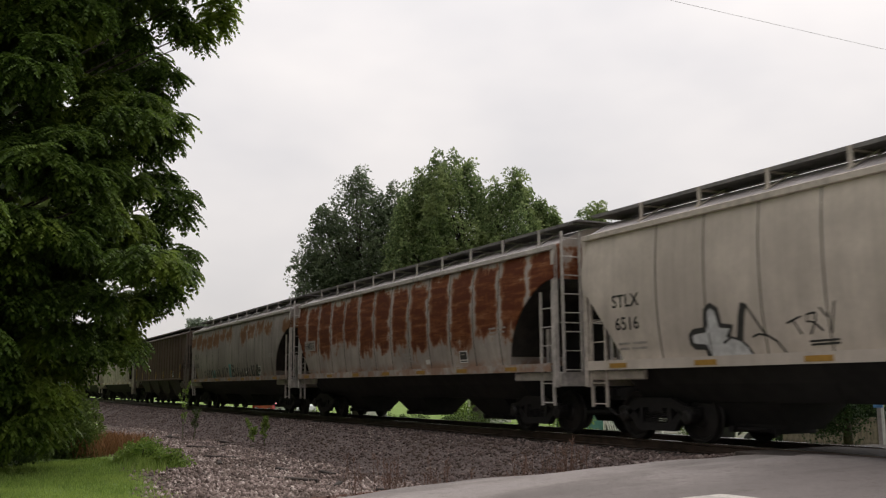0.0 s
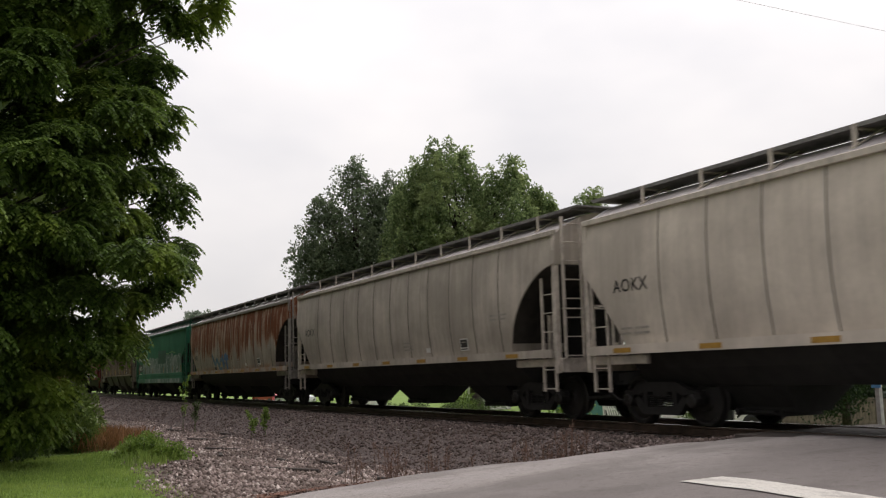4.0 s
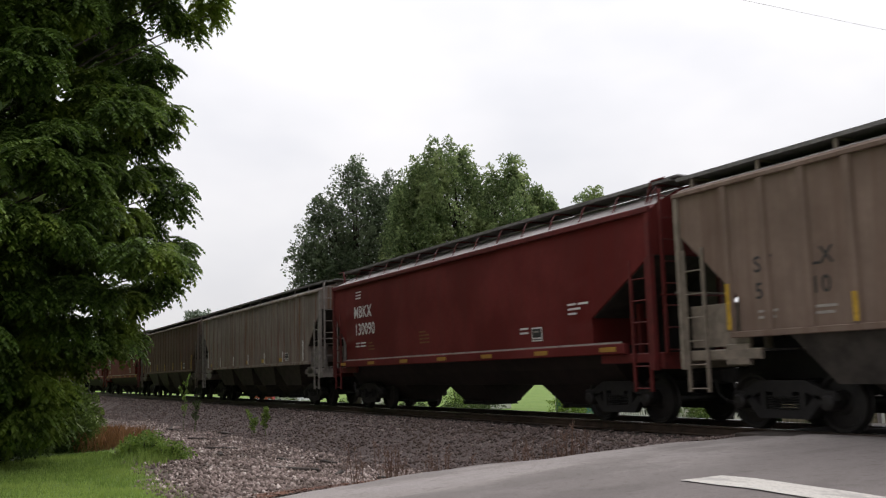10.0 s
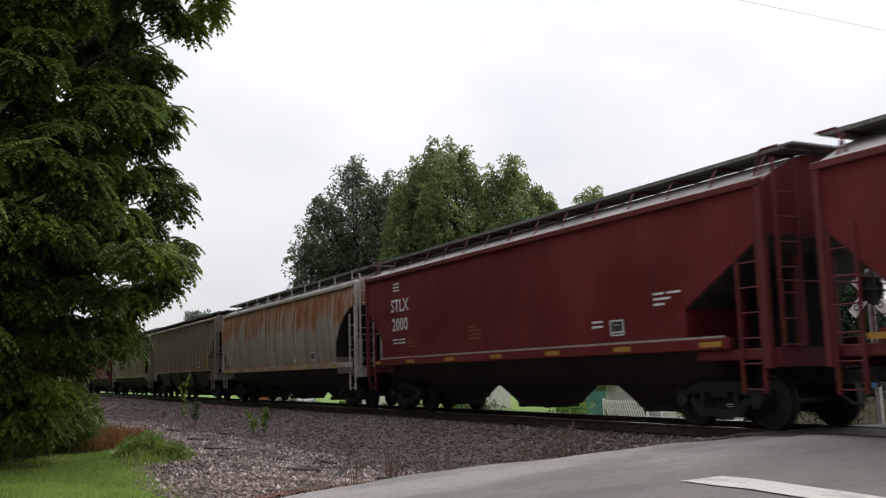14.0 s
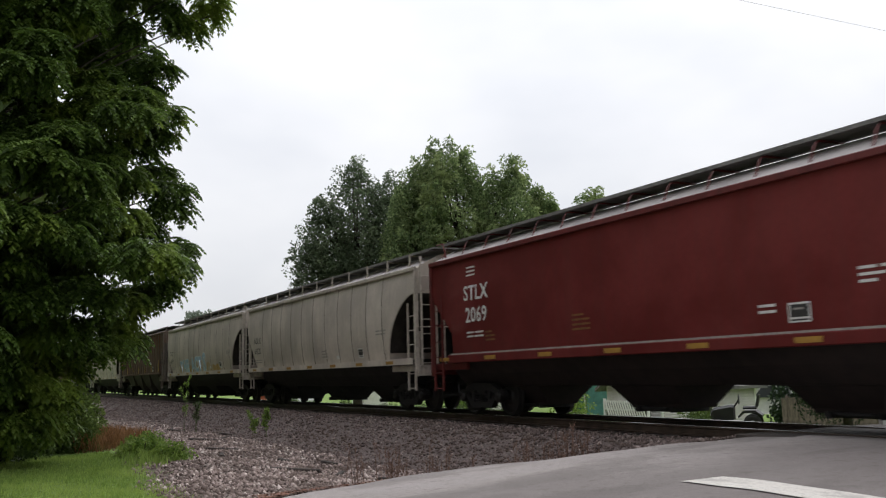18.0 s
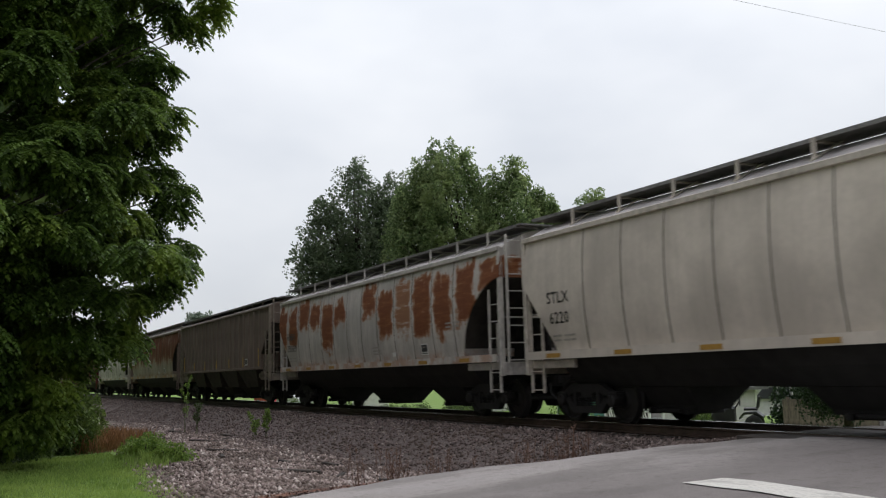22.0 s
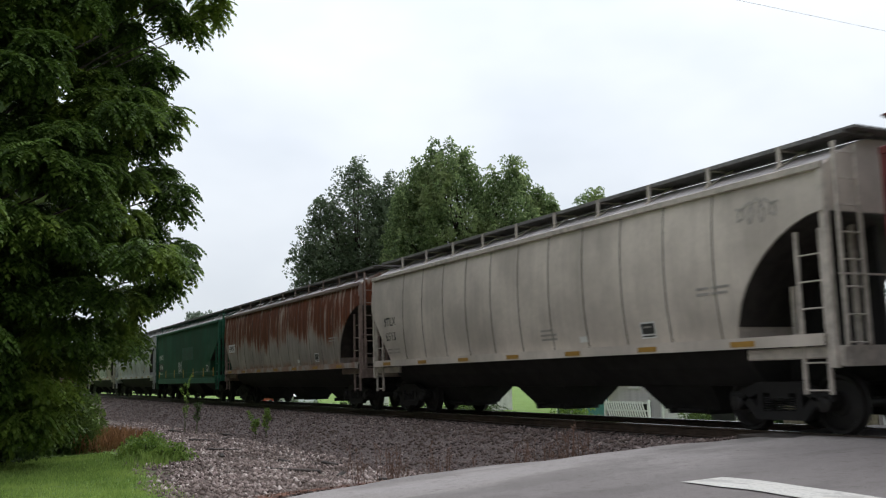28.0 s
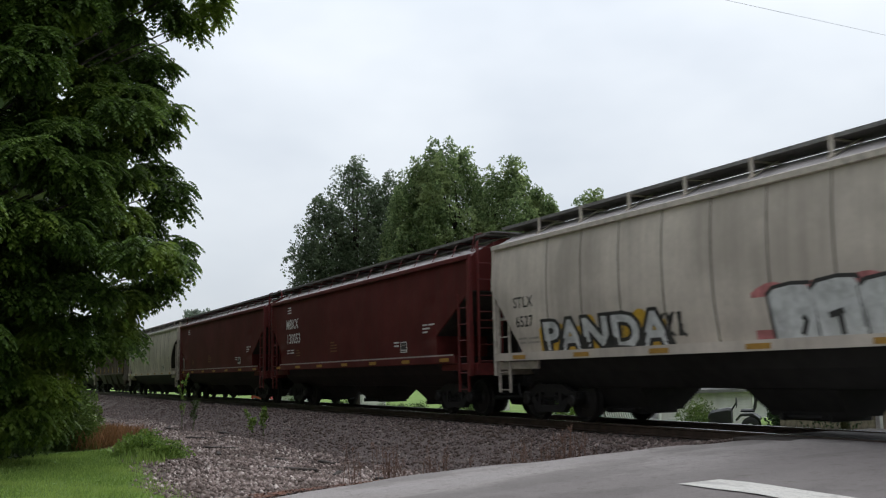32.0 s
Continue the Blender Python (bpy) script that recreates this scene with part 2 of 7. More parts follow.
IRON = plain("sooty_iron", (0.014, 0.012, 0.012), 0.75, 0.0, 0.3, 8.0)
WHEEL = plain("wheel_steel", (0.020, 0.017, 0.016), 0.6, 0.1, 0.3, 7.0)
RAIL_SIDE = plain("rail_steel", (0.09, 0.06, 0.045), 0.55, 0.3, 0.3, 5.0)
RAIL_TOP = plain("polished_rail_head", (0.55, 0.54, 0.53), 0.25, 0.9, 0.1, 5.0, 0.02)
GRATE = plain("galvanised_grating", (0.20, 0.19, 0.185), 0.6, 0.1, 0.25, 14.0)
GALV = plain("galvanised_steel", (0.42, 0.42, 0.41), 0.5, 0.3, 0.15, 12.0)
WHITE_INK = plain("white_stencil_paint", (0.72, 0.71, 0.69), 0.6, 0.0, 0.12, 20.0)
GREY_INK = plain("faded_stencil_paint", (0.36, 0.33, 0.30), 0.7, 0.0, 0.2, 20.0)
BLACK_INK = plain("black_stencil_paint", (0.035, 0.033, 0.032), 0.6, 0.0, 0.2, 20.0)
YELLOW_INK = plain("yellow_marking_paint", (0.55, 0.33, 0.03), 0.55, 0.0, 0.2, 14.0)
DIM_YELLOW = plain("grimy_yellow_marking_paint", (0.34, 0.185, 0.028), 0.7, 0.0, 0.3, 9.0)
ROOF_DUST = plain("dusty_roof_paint", (0.36, 0.325, 0.32), 0.6, 0.0, 0.25, 1.6)
TIE = plain("creosoted_tie_wood", (0.055, 0.042, 0.034), 0.85, 0.0, 0.3, 9.0, 0.4)
SILVER_INK = plain("silver_spray_paint", (0.66, 0.66, 0.67), 0.45, 0.2, 0.2, 5.0)
PINK_INK = plain("pink_spray_paint", (0.55, 0.20, 0.20), 0.6, 0.0, 0.25, 5.0)
BLUE_INK = plain("pale_blue_spray_paint", (0.42, 0.60, 0.74), 0.6, 0.0, 0.2, 6.0)
TEAL_INK = plain("teal_spray_paint", (0.13, 0.36, 0.37), 0.6, 0.0, 0.3, 6.0)
DULL_BLUE_INK = plain("dull_blue_spray_paint", (0.10, 0.20, 0.30), 0.6, 0.0, 0.3, 6.0)
HATCH = plain("dark_hatch_paint", (0.11, 0.10, 0.095), 0.7, 0.0, 0.3, 4.0)
SEAM = plain("grimy_weld_seam", (0.16, 0.14, 0.118), 0.8, 0.0, 0.3, 3.0)
COOL_SEAM = plain("clean_weld_seam", (0.33, 0.33, 0.345), 0.7, 0.0, 0.25, 3.0)
WHITE = plain("white_paint", (0.84, 0.83, 0.81), 0.5, 0.0, 0.08, 4.0)


# ---- geometry helpers ----
class Geo:
    """Gathers points and faces of one mesh."""

    def __init__(self):
        self.v, self.f = [], []

    def add(self, points, faces):
        k = len(self.v)
        self.v += [tuple(p) for p in points]
        self.f += [tuple(i + k for i in face) for face in faces]
        return self

    def box(self, x0, x1, y0, y1, z0, z1, c=0.0):
        """A box; c: how far its long edges are cut back."""
        if c <= 0:
            p = [(x, y, z) for x in (x0, x1) for y in (y0, y1) for z in (z0, z1)]
            return self.add(p, [(0, 1, 3, 2), (4, 6, 7, 5), (0, 4, 5, 1), (2, 3, 7, 6), (0, 2, 6, 4), (1, 5, 7, 3)])
        ring = [(y0 + c, z0), (y1 - c, z0), (y1, z0 + c), (y1, z1 - c), (y1 - c, z1), (y0 + c, z1), (y0, z1 - c), (y0, z0 + c)]
        return self.sweep([[(x, y, z) for y, z in ring] for x in (x0, x1)])

    def sweep(self, rings, cap=True, closed=True):
        k, n = len(self.v), len(rings[0])
        for r in rings:
            self.v += [tuple(p) for p in r]
        for i in range(len(rings) - 1):
            for j in range(n if closed else n - 1):
                a, b = k + i * n + j, k + i * n + (j + 1) % n
                self.f.append((a, b, b + n, a + n))
        if cap:
            self.f.append(tuple(range(k + n - 1, k - 1, -1)))
            self.f.append(tuple(k + (len(rings) - 1) * n + j for j in range(n)))
        return self

    def tube(self, a, b, r0, r1=None, n=8):
        a, b = Vector(a), Vector(b)
        r1 = r0 if r1 is None else r1
        d = (b - a).normalized()
        u = d.orthogonal().normalized()
        w = d.cross(u)
        ring = [u * math.cos(2 * math.pi * i / n) + w * math.sin(2 * math.pi * i / n) for i in range(n)]
        return self.sweep([[a + q * r0 for q in ring], [b + q * r1 for q in ring]])

    def turned(self, profile, centre, axis="Y", n=20):
        """A turned body: profile of (radius, place along the axis)."""
        rings = []
        for r, s in profile:
            ring = []
            for i in range(n):
                a = 2 * math.pi * i / n
                p, q = r * math.cos(a), r * math.sin(a)
                ring.append({"Y": (centre[0] + p, centre[1] + s, centre[2] + q), "X": (centre[0] + s, centre[1] + p, centre[2] + q),
                             "Z": (centre[0] + p, centre[1] + q, centre[2] + s)}[axis])
            rings.append(ring)
        return self.sweep(rings)

    def plate(self, outline, y0, y1):
        """A plate cut to an outline of (x, z), between y0 and y1."""
        return self.sweep([[(x, y0, z) for x, z in outline], [(x, y1, z) for x, z in outline]])

    def mesh(self, name, smooth=False):
        me = bpy.data.meshes.new(name)
        me.from_pydata(self.v, [], self.f)
        bm = bmesh.new()
        bm.from_mesh(me)
        bmesh.ops.recalc_face_normals(bm, faces=bm.faces)
        bm.to_mesh(me)
        bm.free()
        me.materials.append(None)
        if smooth:
            me.shade_smooth()
        return me


def array_mesh(name, verts, faces, mat):
    """A mesh from arrays of points and equal-sided faces."""
    me = bpy.data.meshes.new(name)
    faces = np.asarray(faces, dtype=np.int32)
    sides = faces.shape[1]
    me.vertices.add(len(verts))
    me.vertices.foreach_set("co", np.asarray(verts, dtype=np.float32).ravel())
    me.loops.add(faces.size)
    me.loops.foreach_set("vertex_index", faces.ravel())
    me.polygons.add(len(faces))
    me.polygons.foreach_set("loop_start", np.arange(0, faces.size, sides, dtype=np.int32))
    me.update(calc_edges=True)
    me.validate()
    me.materials.append(mat)
    return me


def put(name, me, mat, parent=None, label="", m=None):
    """Links a mesh as one object under a thing, with its own material."""
    ob = new(name, me)
    if parent is not None:
        ob.parent = parent
    if m is not None:
        ob.matrix_basis = m
    if mat is not None:
        ob.material_slots[0].link = "OBJECT"
        ob.material_slots[0].material = mat
    if label:
        ob["label"] = label
    return ob


def thing(name, label, category, group="", kind="", at=(0, 0, 0)):
    ob = new(name)
    ob.empty_display_size = 0.3
    ob.location = at
    return tagged(ob, label, category, group, kind)


# ---- lettering, built before the scene fills ----
def word(text, height, fat=0.0, width=1.0):
    """A flat mesh of a word: x to the right, z up, from its lower left corner."""
    cu = bpy.data.curves.new("lettering", "FONT")
    cu.body, cu.size, cu.offset, cu.resolution_u = text, height / 0.69, fat, 3
    cu.space_character = 1.06
    tmp = new("lettering", cu)
    me = bpy.data.meshes.new_from_object(tmp.evaluated_get(bpy.context.evaluated_depsgraph_get()))
    bpy.data.objects.remove(tmp)
    bpy.data.curves.remove(cu)
    co = np.empty(len(me.vertices) * 3, dtype=np.float32)
    me.vertices.foreach_get("co", co)
    co = co.reshape(-1, 3)
    co = np.stack([co[:, 0] * width, np.zeros(len(co)), co[:, 1]], 1)
    me.vertices.foreach_set("co", co.ravel().astype(np.float32))
    me.materials.clear()
    me.materials.append(None)
    return me


# ---- the lie of the land ----
TRACK_Y = 12.69
ROAD_L, ROAD_R = -11.35, -4.4


def step(a, b, v):
    u = np.clip((v - a) / (b - a), 0, 1)
    return u * u * (3 - 2 * u)


def road_z(y):
    d = np.maximum(np.abs(y - TRACK_Y) - 1.75, 0)
    near = -0.035 - 0.040 * d + 0.012 * np.clip(d, 0, 1)
    far = -0.035 - 0.040 * d
    return np.where(y < TRACK_Y, np.maximum(near, -0.55), np.maximum(far, -1.05))


def land_z(x, y):
    """Height of the ground: ballast bed, ditch, gravel apron, lawn, and the lower yard behind the track."""
    d = np.abs(y - TRACK_Y)
    near = -0.21 - 0.62 * step(1.9, 4.6, d) + 0.22 * step(5.0, 9.5, d)
    far = -0.21 - 0.55 * step(1.9, 4.5, d) - 0.90 * step(5.0, 16.0, d)
    z = np.where(y < TRACK_Y, near, far)
    bumps = 0.05 * np.sin(x * 0.9 + 1.3 * np.sin(y * 0.7)) * np.cos(y * 1.1 + 0.6 * x) * step(2.2, 4.0, d)
    z = z + bumps * np.clip(1 - d / 60, 0, 1)
    road = road_z(y) - 0.06
    k = step(ROAD_L - 1.6, ROAD_L + 0.1, x) * (1 - step(ROAD_R - 0.1, ROAD_R + 1.6, x))
    return z * (1 - k) + road * k


# ---- ground, track and road ----
def ground_material():
    n = Nodes("ground_cover", 0.95, 0.0, 0.2)
    v = n.mapped((1, 1, 1))
    x, y = n.axis(v, "X"), n.axis(v, "Y")
    wob = n.math("MULTIPLY", n.math("SUBTRACT", n.noise(v, 0.8, 4.0), 0.5), 2.2)
    fine = n.noise(v, 26.0, 5.0, 0.7)
    mid = n.noise(v, 5.0, 4.0, 0.6)
    grass = n.mix(n.ramp(fine, 0.3, 0.7), (0.085, 0.14, 0.03), (0.19, 0.28, 0.066))
    grass = n.mix(n.ramp(n.noise(v, 0.35, 3.0), 0.4, 0.65, 0.0, 0.6), grass, (0.18, 0.26, 0.07))
    stone = n.mix(n.ramp(fine, 0.32, 0.68), (0.045, 0.036, 0.032), (0.26, 0.215, 0.19))
    stone = n.mix(n.ramp(mid, 0.35, 0.65, 0.0, 0.6), stone, (0.095, 0.066, 0.055))
    bank = n.ramp(n.math("ADD", y, n.math("MULTIPLY", wob, 0.5)), 6.6, 8.0)
    stone = n.mix(n.math("MULTIPLY", bank, 0.75), stone, n.mix(n.ramp(fine, 0.3, 0.7), (0.045, 0.035, 0.034), (0.18, 0.142, 0.132)))
    yy = n.math("ADD", y, wob)
    near = n.ramp(n.math("ADD", yy, n.math("MULTIPLY", x, 0.10)), 1.0, 1.7)
    far = n.ramp(n.math("ADD", y, n.math("MULTIPLY", wob, 0.3)), 17.0, 17.9, 1.0, 0.0)
    col = n.mix(n.math("MULTIPLY", near, far), grass, stone)
    n.bump(n.math("ADD", fine, mid), 0.7, 0.04)
    return n.done(col)


def spread(lo, hi, fine_lo, fine_hi, fine, wide):
    mid = np.arange(fine_lo, fine_hi, fine)
    k = np.linspace(0, 1, wide) ** 2.6
    return np.unique(np.concatenate([fine_lo - (fine_lo - lo) * k[1:], mid, fine_hi + (hi - fine_hi) * k]))


gx = spread(-1800, 1200, -62, 2, 0.45, 26)
gy = spread(-900, 1800, -4, 26, 0.3, 26)
GX, GY = np.meshgrid(gx, gy)
GZ = land_z(GX, GY)
nx = len(gx)
quad = (np.arange(len(gy) - 1)[:, None] * nx + np.arange(nx - 1)[None, :]).ravel()
ground_me = array_mesh("ground", np.stack([GX, GY, GZ], -1).reshape(-1, 3), np.stack([quad, quad + 1, quad + nx + 1, quad + nx], 1), ground_material())
ground_me.shade_smooth()
tagged(new("ground", ground_me), "lawn, grey gravel apron and ballast bank beside the track", "ground", kind="structure")


def asphalt_material():
    n = Nodes("worn_asphalt", 0.9, 0.0, 0.2)
    v = n.mapped((1, 1, 1))
    fine = n.noise(v, 60.0, 4.0, 0.75)
    blot = n.noise(n.mapped((1.0, 0.35, 1)), 0.9, 5.0, 0.6)
    crack = n.noise(n.mapped((1, 1, 1)), 2.6, 7.0, 0.7)
    col = n.mix(n.ramp(fine, 0.3, 0.7), (0.20, 0.178, 0.168), (0.37, 0.335, 0.32))
    lane = n.math("ADD", n.axis(v, "X"), n.math("MULTIPLY", n.math("SUBTRACT", n.noise(v, 0.7, 4.0), 0.5), 2.4))
    col = n.mix(n.ramp(lane, -10.4, -8.3, 0.0, 0.62), col, (0.115, 0.100, 0.095))
    col = n.mix(n.ramp(blot, 0.46, 0.62, 0.0, 0.45), col, (0.105, 0.092, 0.086))
    spot = n.noise(v, 7.0, 6.0, 0.7)
    col = n.mix(n.ramp(spot, 0.54, 0.68, 0.0, 0.6), col, (0.11, 0.094, 0.086))
    line = n.math("ABSOLUTE", n.math("SUBTRACT", crack, 0.5))
    col = n.mix(n.ramp(line, 0.0, 0.008, 0.4, 0.0), col, (0.05, 0.047, 0.045))
    n.bump(n.math("ADD", fine, n.math("MULTIPLY", blot, 0.6)), 0.35, 0.012)
    return n.done(col)


ASPHALT = asphalt_material()
ry = np.concatenate([np.linspace(-60, -8, 14), np.arange(-7, 30, 0.35), np.linspace(31, 240, 24)])
rx = np.linspace(0, 1, 23)
RXU, RY = np.meshgrid(rx, ry)
edge = 0.06 * np.sin(RY * 1.9) + 0.05 * np.sin(RY * 4.3 + 1.0) - 0.32 * np.exp(-((RY - 6.7) / 1.5) ** 2) + 0.5 * (1 - step(2.6, 4.6, RY))
RX = ROAD_L + edge * (1 - RXU) + (ROAD_R - ROAD_L) * RXU
RZ = road_z(RY) + 0.035 * np.sin(np.pi * RXU) - 0.03 * (RXU < 0.02) + 0.008 * np.sin(RX * 2.1 + RY * 1.4)
RZ = np.where(np.abs(RY - TRACK_Y) < 1.0, RZ - 0.02, RZ)
rquad = (np.arange(len(ry) - 1)[:, None] * 23 + np.arange(22)[None, :]).ravel()
road_me = array_mesh("road", np.stack([RX, RY, RZ], -1).reshape(-1, 3), np.stack([rquad, rquad + 1, rquad + 24, rquad + 23], 1), ASPHALT)
road_me.shade_smooth()
road = tagged(new("road", road_me), "worn grey asphalt road humped over the level crossing", "road", kind="structure")


def stop_line():
    n = Nodes("worn_road_paint", 0.7)
    v = n.mapped((1, 1, 1))
    a = n.noise(v, 22.0, 7.0, 0.75)
    b = n.noise(n.mapped((0.6, 1.6, 1)), 3.0, 5.0, 0.7)
    col = n.mix(n.ramp(a, 0.34, 0.52), (0.33, 0.305, 0.285), (0.55, 0.52, 0.475))
    col = n.mix(n.ramp(b, 0.50, 0.62, 0.0, 0.7), col, (0.31, 0.29, 0.27))
    mat = n.done(col)
    g = Geo()
    xs = np.linspace(-7.98, -4.6, 22)
    lo = [(x, 6.88 + 0.012 * math.sin(7 * x)) for x in xs]
    hi = [(x + (0.12 if i == 0 else 0), 7.38 + 0.012 * math.sin(5 * x + 1)) for i, x in enumerate(xs)]

    def z(x, y):
        u = (x - ROAD_L) / (ROAD_R - ROAD_L)
        return float(road_z(np.array(y))) + 0.035 * math.sin(math.pi * u) + 0.008 * math.sin(x * 2.1 + y * 1.4)

    rows = []
    for (x0, y0), (x1, y1) in zip(lo, hi):
        rows.append([(x0 + (x1 - x0) * k / 3, y0 + (y1 - y0) * k / 3) for k in range(4)])
    g.sweep([[(x, y, z(x, y) + 0.012) for x, y in r] for r in rows], cap=False, closed=False)
    put("stop_line", g.mesh("stop_line"), mat, road, "worn white painted stop bar")


stop_line()

# track: rails on ties
track = thing("railway_track", "single railway track with shiny railheads on dark ties", "railway track", kind="structure")
for side in (-0.755, 0.755):
    prof = [(-0.07, -0.175), (0.07, -0.175), (0.07, -0.163), (0.012, -0.145), (0.010, -0.045), (0.036, -0.034), (0.036, -0.006),
            (-0.036, -0.006), (-0.036, -0.034), (-0.010, -0.045), (-0.012, -0.145), (-0.07, -0.163)]
    g = Geo()
    g.sweep([[(x, TRACK_Y + side + a, b) for a, b in prof] for x in (-900, -300, -100, -40, 0, 60, 300)])
    rail = put("rail", g.mesh("rail"), RAIL_SIDE, track, "rusty steel rail")
    g = Geo()
    g.box(-900, 300, TRACK_Y + side - 0.034, TRACK_Y + side + 0.034, -0.006, 0.0, 0.002)
    put("railhead", g.mesh("railhead"), RAIL_TOP, rail, "polished railhead")
tie_me = [Geo().box(-0.115, 0.115, -1.3, 1.3, -0.33, -0.178, 0.012).mesh("tie") for _ in range(1)][0]
rng = random.Random(5)
for i in range(230):
    x = 6 - i * 0.52
    if ROAD_L - 0.2 < x < ROAD_R + 0.2:
        continue
    put("tie", tie_me, TIE, track, "", pose(x, TRACK_Y + rng.uniform(-0.04, 0.04), rng.uniform(-0.012, 0.0), 0, 0, rng.uniform(-1.2, 1.2)))
g = Geo()
for i in range(230, 900):
    x = 6 - i * 0.52
    g.box(x - 0.115, x + 0.115, TRACK_Y - 1.3, TRACK_Y + 1.3, -0.33, -0.18)
tagged(put("far_tie", g.mesh("far_ties"), TIE, track), kind="stuff")
# timber crossing panels beside the rails
for y0, y1 in ((-1.62, -0.84), (-0.66, 0.66), (0.84, 1.62)):
    g = Geo()
    g.box(ROAD_L - 0.1, ROAD_R + 0.1, TRACK_Y + y0, TRACK_Y + y1, -0.30, -0.018, 0.012)
    put("crossing_panel", g.mesh("crossing_panel"), TIE, road, "dark timber crossing panel")


def stones(count, box_x, box_y, size, seed, mat, name, label):
    """Loose stones, each a squashed eight-sided lump."""
    r = np.random.RandomState(seed)
    u = r.rand(count) ** 1.7
    x = box_x[1] - (box_x[1] - box_x[0]) * u
    y = box_y[0] + (box_y[1] - box_y[0]) * r.rand(count)
    keep = (x < ROAD_L - 0.05 - 0.25 * r.rand(count)) & (y + 0.10 * x + 1.1 * (r.rand(count) - 0.5) > 1.5)
    x, y = x[keep], y[keep]
    m = len(x)
    s = size * (0.55 + 0.9 * r.rand(m) ** 2)
    z = land_z(x, y) + 0.18 * s
    base = np.array([(1, 0, 0), (0, 1, 0), (-1, 0, 0), (0, -1, 0), (0, 0, 0.8), (0, 0, -0.8)], dtype=float)
    p = base[None] * (0.6 + 0.7 * r.rand(m, 6, 1)) * s[:, None, None] + 0.25 * s[:, None, None] * (r.rand(m, 6, 3) - 0.5)
    a = r.rand(m) * 6.283
    ca, sa = np.cos(a)[:, None], np.sin(a)[:, None]
    tilt = (r.rand(m) - 0.5)[:, None]
    px, py, pz = p[..., 0] * ca - p[..., 1] * sa, p[..., 0] * sa + p[..., 1] * ca, p[..., 2] + tilt * p[..., 0]
    verts = np.stack([px + x[:, None], py + y[:, None], pz + z[:, None]], -1).reshape(-1, 3)
    tri = np.array([(0, 1, 4), (1, 2, 4), (2, 3, 4), (3, 0, 4), (1, 0, 5), (2, 1, 5), (3, 2, 5), (0, 3, 5)])
    faces = (tri[None] + 6 * np.arange(m)[:, None, None]).reshape(-1, 3)
    return tagged(new(name, array_mesh(name, verts, faces, mat)), label, "gravel", kind="stuff")


def stone_material(name, a, b, c):
    a, b, c = warmed(a), warmed(b), warmed(c)
    n = Nodes(name, 0.9, 0.0, 0.25)
    k = n.island()
    col = n.mix(n.ramp(k, 0.0, 0.7), a, b)
    col = n.mix(n.ramp(k, 0.8, 1.0, 0.0, 0.9), col, c)
    f = n.noise(n.mapped((1, 1, 1)), 40.0, 4.0)
    patch = n.noise(n.mapped((1, 1, 1)), 1.1, 4.0, 0.6)
    col = n.mix(n.ramp(patch, 0.45, 0.62, 0.0, 0.7), col, (0.105, 0.074, 0.060))
    col = n.mix(n.ramp(f, 0.35, 0.7, 0.35, 0.0), col, (0.05, 0.04, 0.035))
    n.bump(f, 0.4, 0.01)
    return n.done(col)


BALLAST = stone_material("ballast_stone", (0.060, 0.047, 0.044), (0.190, 0.150, 0.140), (0.36, 0.315, 0.295))
GRAVEL = stone_material("gravel_stone", (0.085, 0.062, 0.054), (0.36, 0.295, 0.27), (0.74, 0.68, 0.63))
stones(34000, (-110, -10.5), (6.8, 11.7), 0.042, 3, BALLAST, "ballast_bank", "dark crushed stone ballast on the bank beside the track")
stones(34000, (-46, -10.5), (2.2, 8.0), 0.044, 4, GRAVEL, "gravel_apron", "pale grey crushed stone lying loose on the apron")


# ---- hopper cars ----
# each kind: half width by height (from the sill up), end cut, roof
KINDS = {
    "flow": dict(side=[(1.49, 1.48), (1.8, 1.53), (2.2, 1.58), (2.7, 1.60), (3.2, 1.59), (3.6, 1.56), (3.95, 1.51)], cut=1.95, back=1.15, top=3.30, truck=6.95, curve=True,
                 roof=[(4.06, 1.40), (4.22, 1.10), (4.33, 0.9), (4.40, 0.7), (4.45, 0.45), (4.46, 0.2)]),
    "rib": dict(side=[(1.58, 1.53), (2.2, 1.53), (3.2, 1.53), (4.02, 1.53)], cut=1.4, top=3.40, truck=6.95, curve=False,
                roof=[(4.13, 1.45), (4.22, 1.2), (4.29, 0.95), (4.35, 0.7), (4.37, 0.45), (4.38, 0.2)]),
    "flat": dict(side=[(1.50, 1.56), (2.2, 1.58), (3.0, 1.59), (3.9, 1.57)], cut=1.9, back=1.15, top=3.10, truck=6.6, curve=False,
                 roof=[(4.03, 1.43), (4.20, 1.12), (4.32, 0.9), (4.40, 0.7), (4.45, 0.45), (4.46, 0.2)]),
}
# the shade under the end slopes is put into this dark colour
SHADE_SLOPE = plain("shaded_slope_paint", (0.040, 0.033, 0.029), 0.8, 0.0, 0.3, 3.0)
MESHES = {}


def cached(key, make):
    if key not in MESHES:
        MESHES[key] = make()
    return MESHES[key]


def half_width(kind, z):
    s = KINDS[kind]["side"]
    return float(np.interp(z, [a for a, _ in s], [b for _, b in s]))


def low_edge(kind, u, front=True):
    """Height of the body's lower edge in the end zone, u from 0 (inner) to 1 (the car's end)."""
    k = KINDS[kind]
    z0 = k["side"][0][0]
    if k["curve"] and not front:
        return z0 + (3.0 - z0) * u ** 0.85
    if k["curve"]:
        return z0 + (k["top"] - z0) * (1 - (1 - u) ** 1.75) ** 0.62
    return z0 + 0.55 + (k["top"] - z0 - 0.55) * u


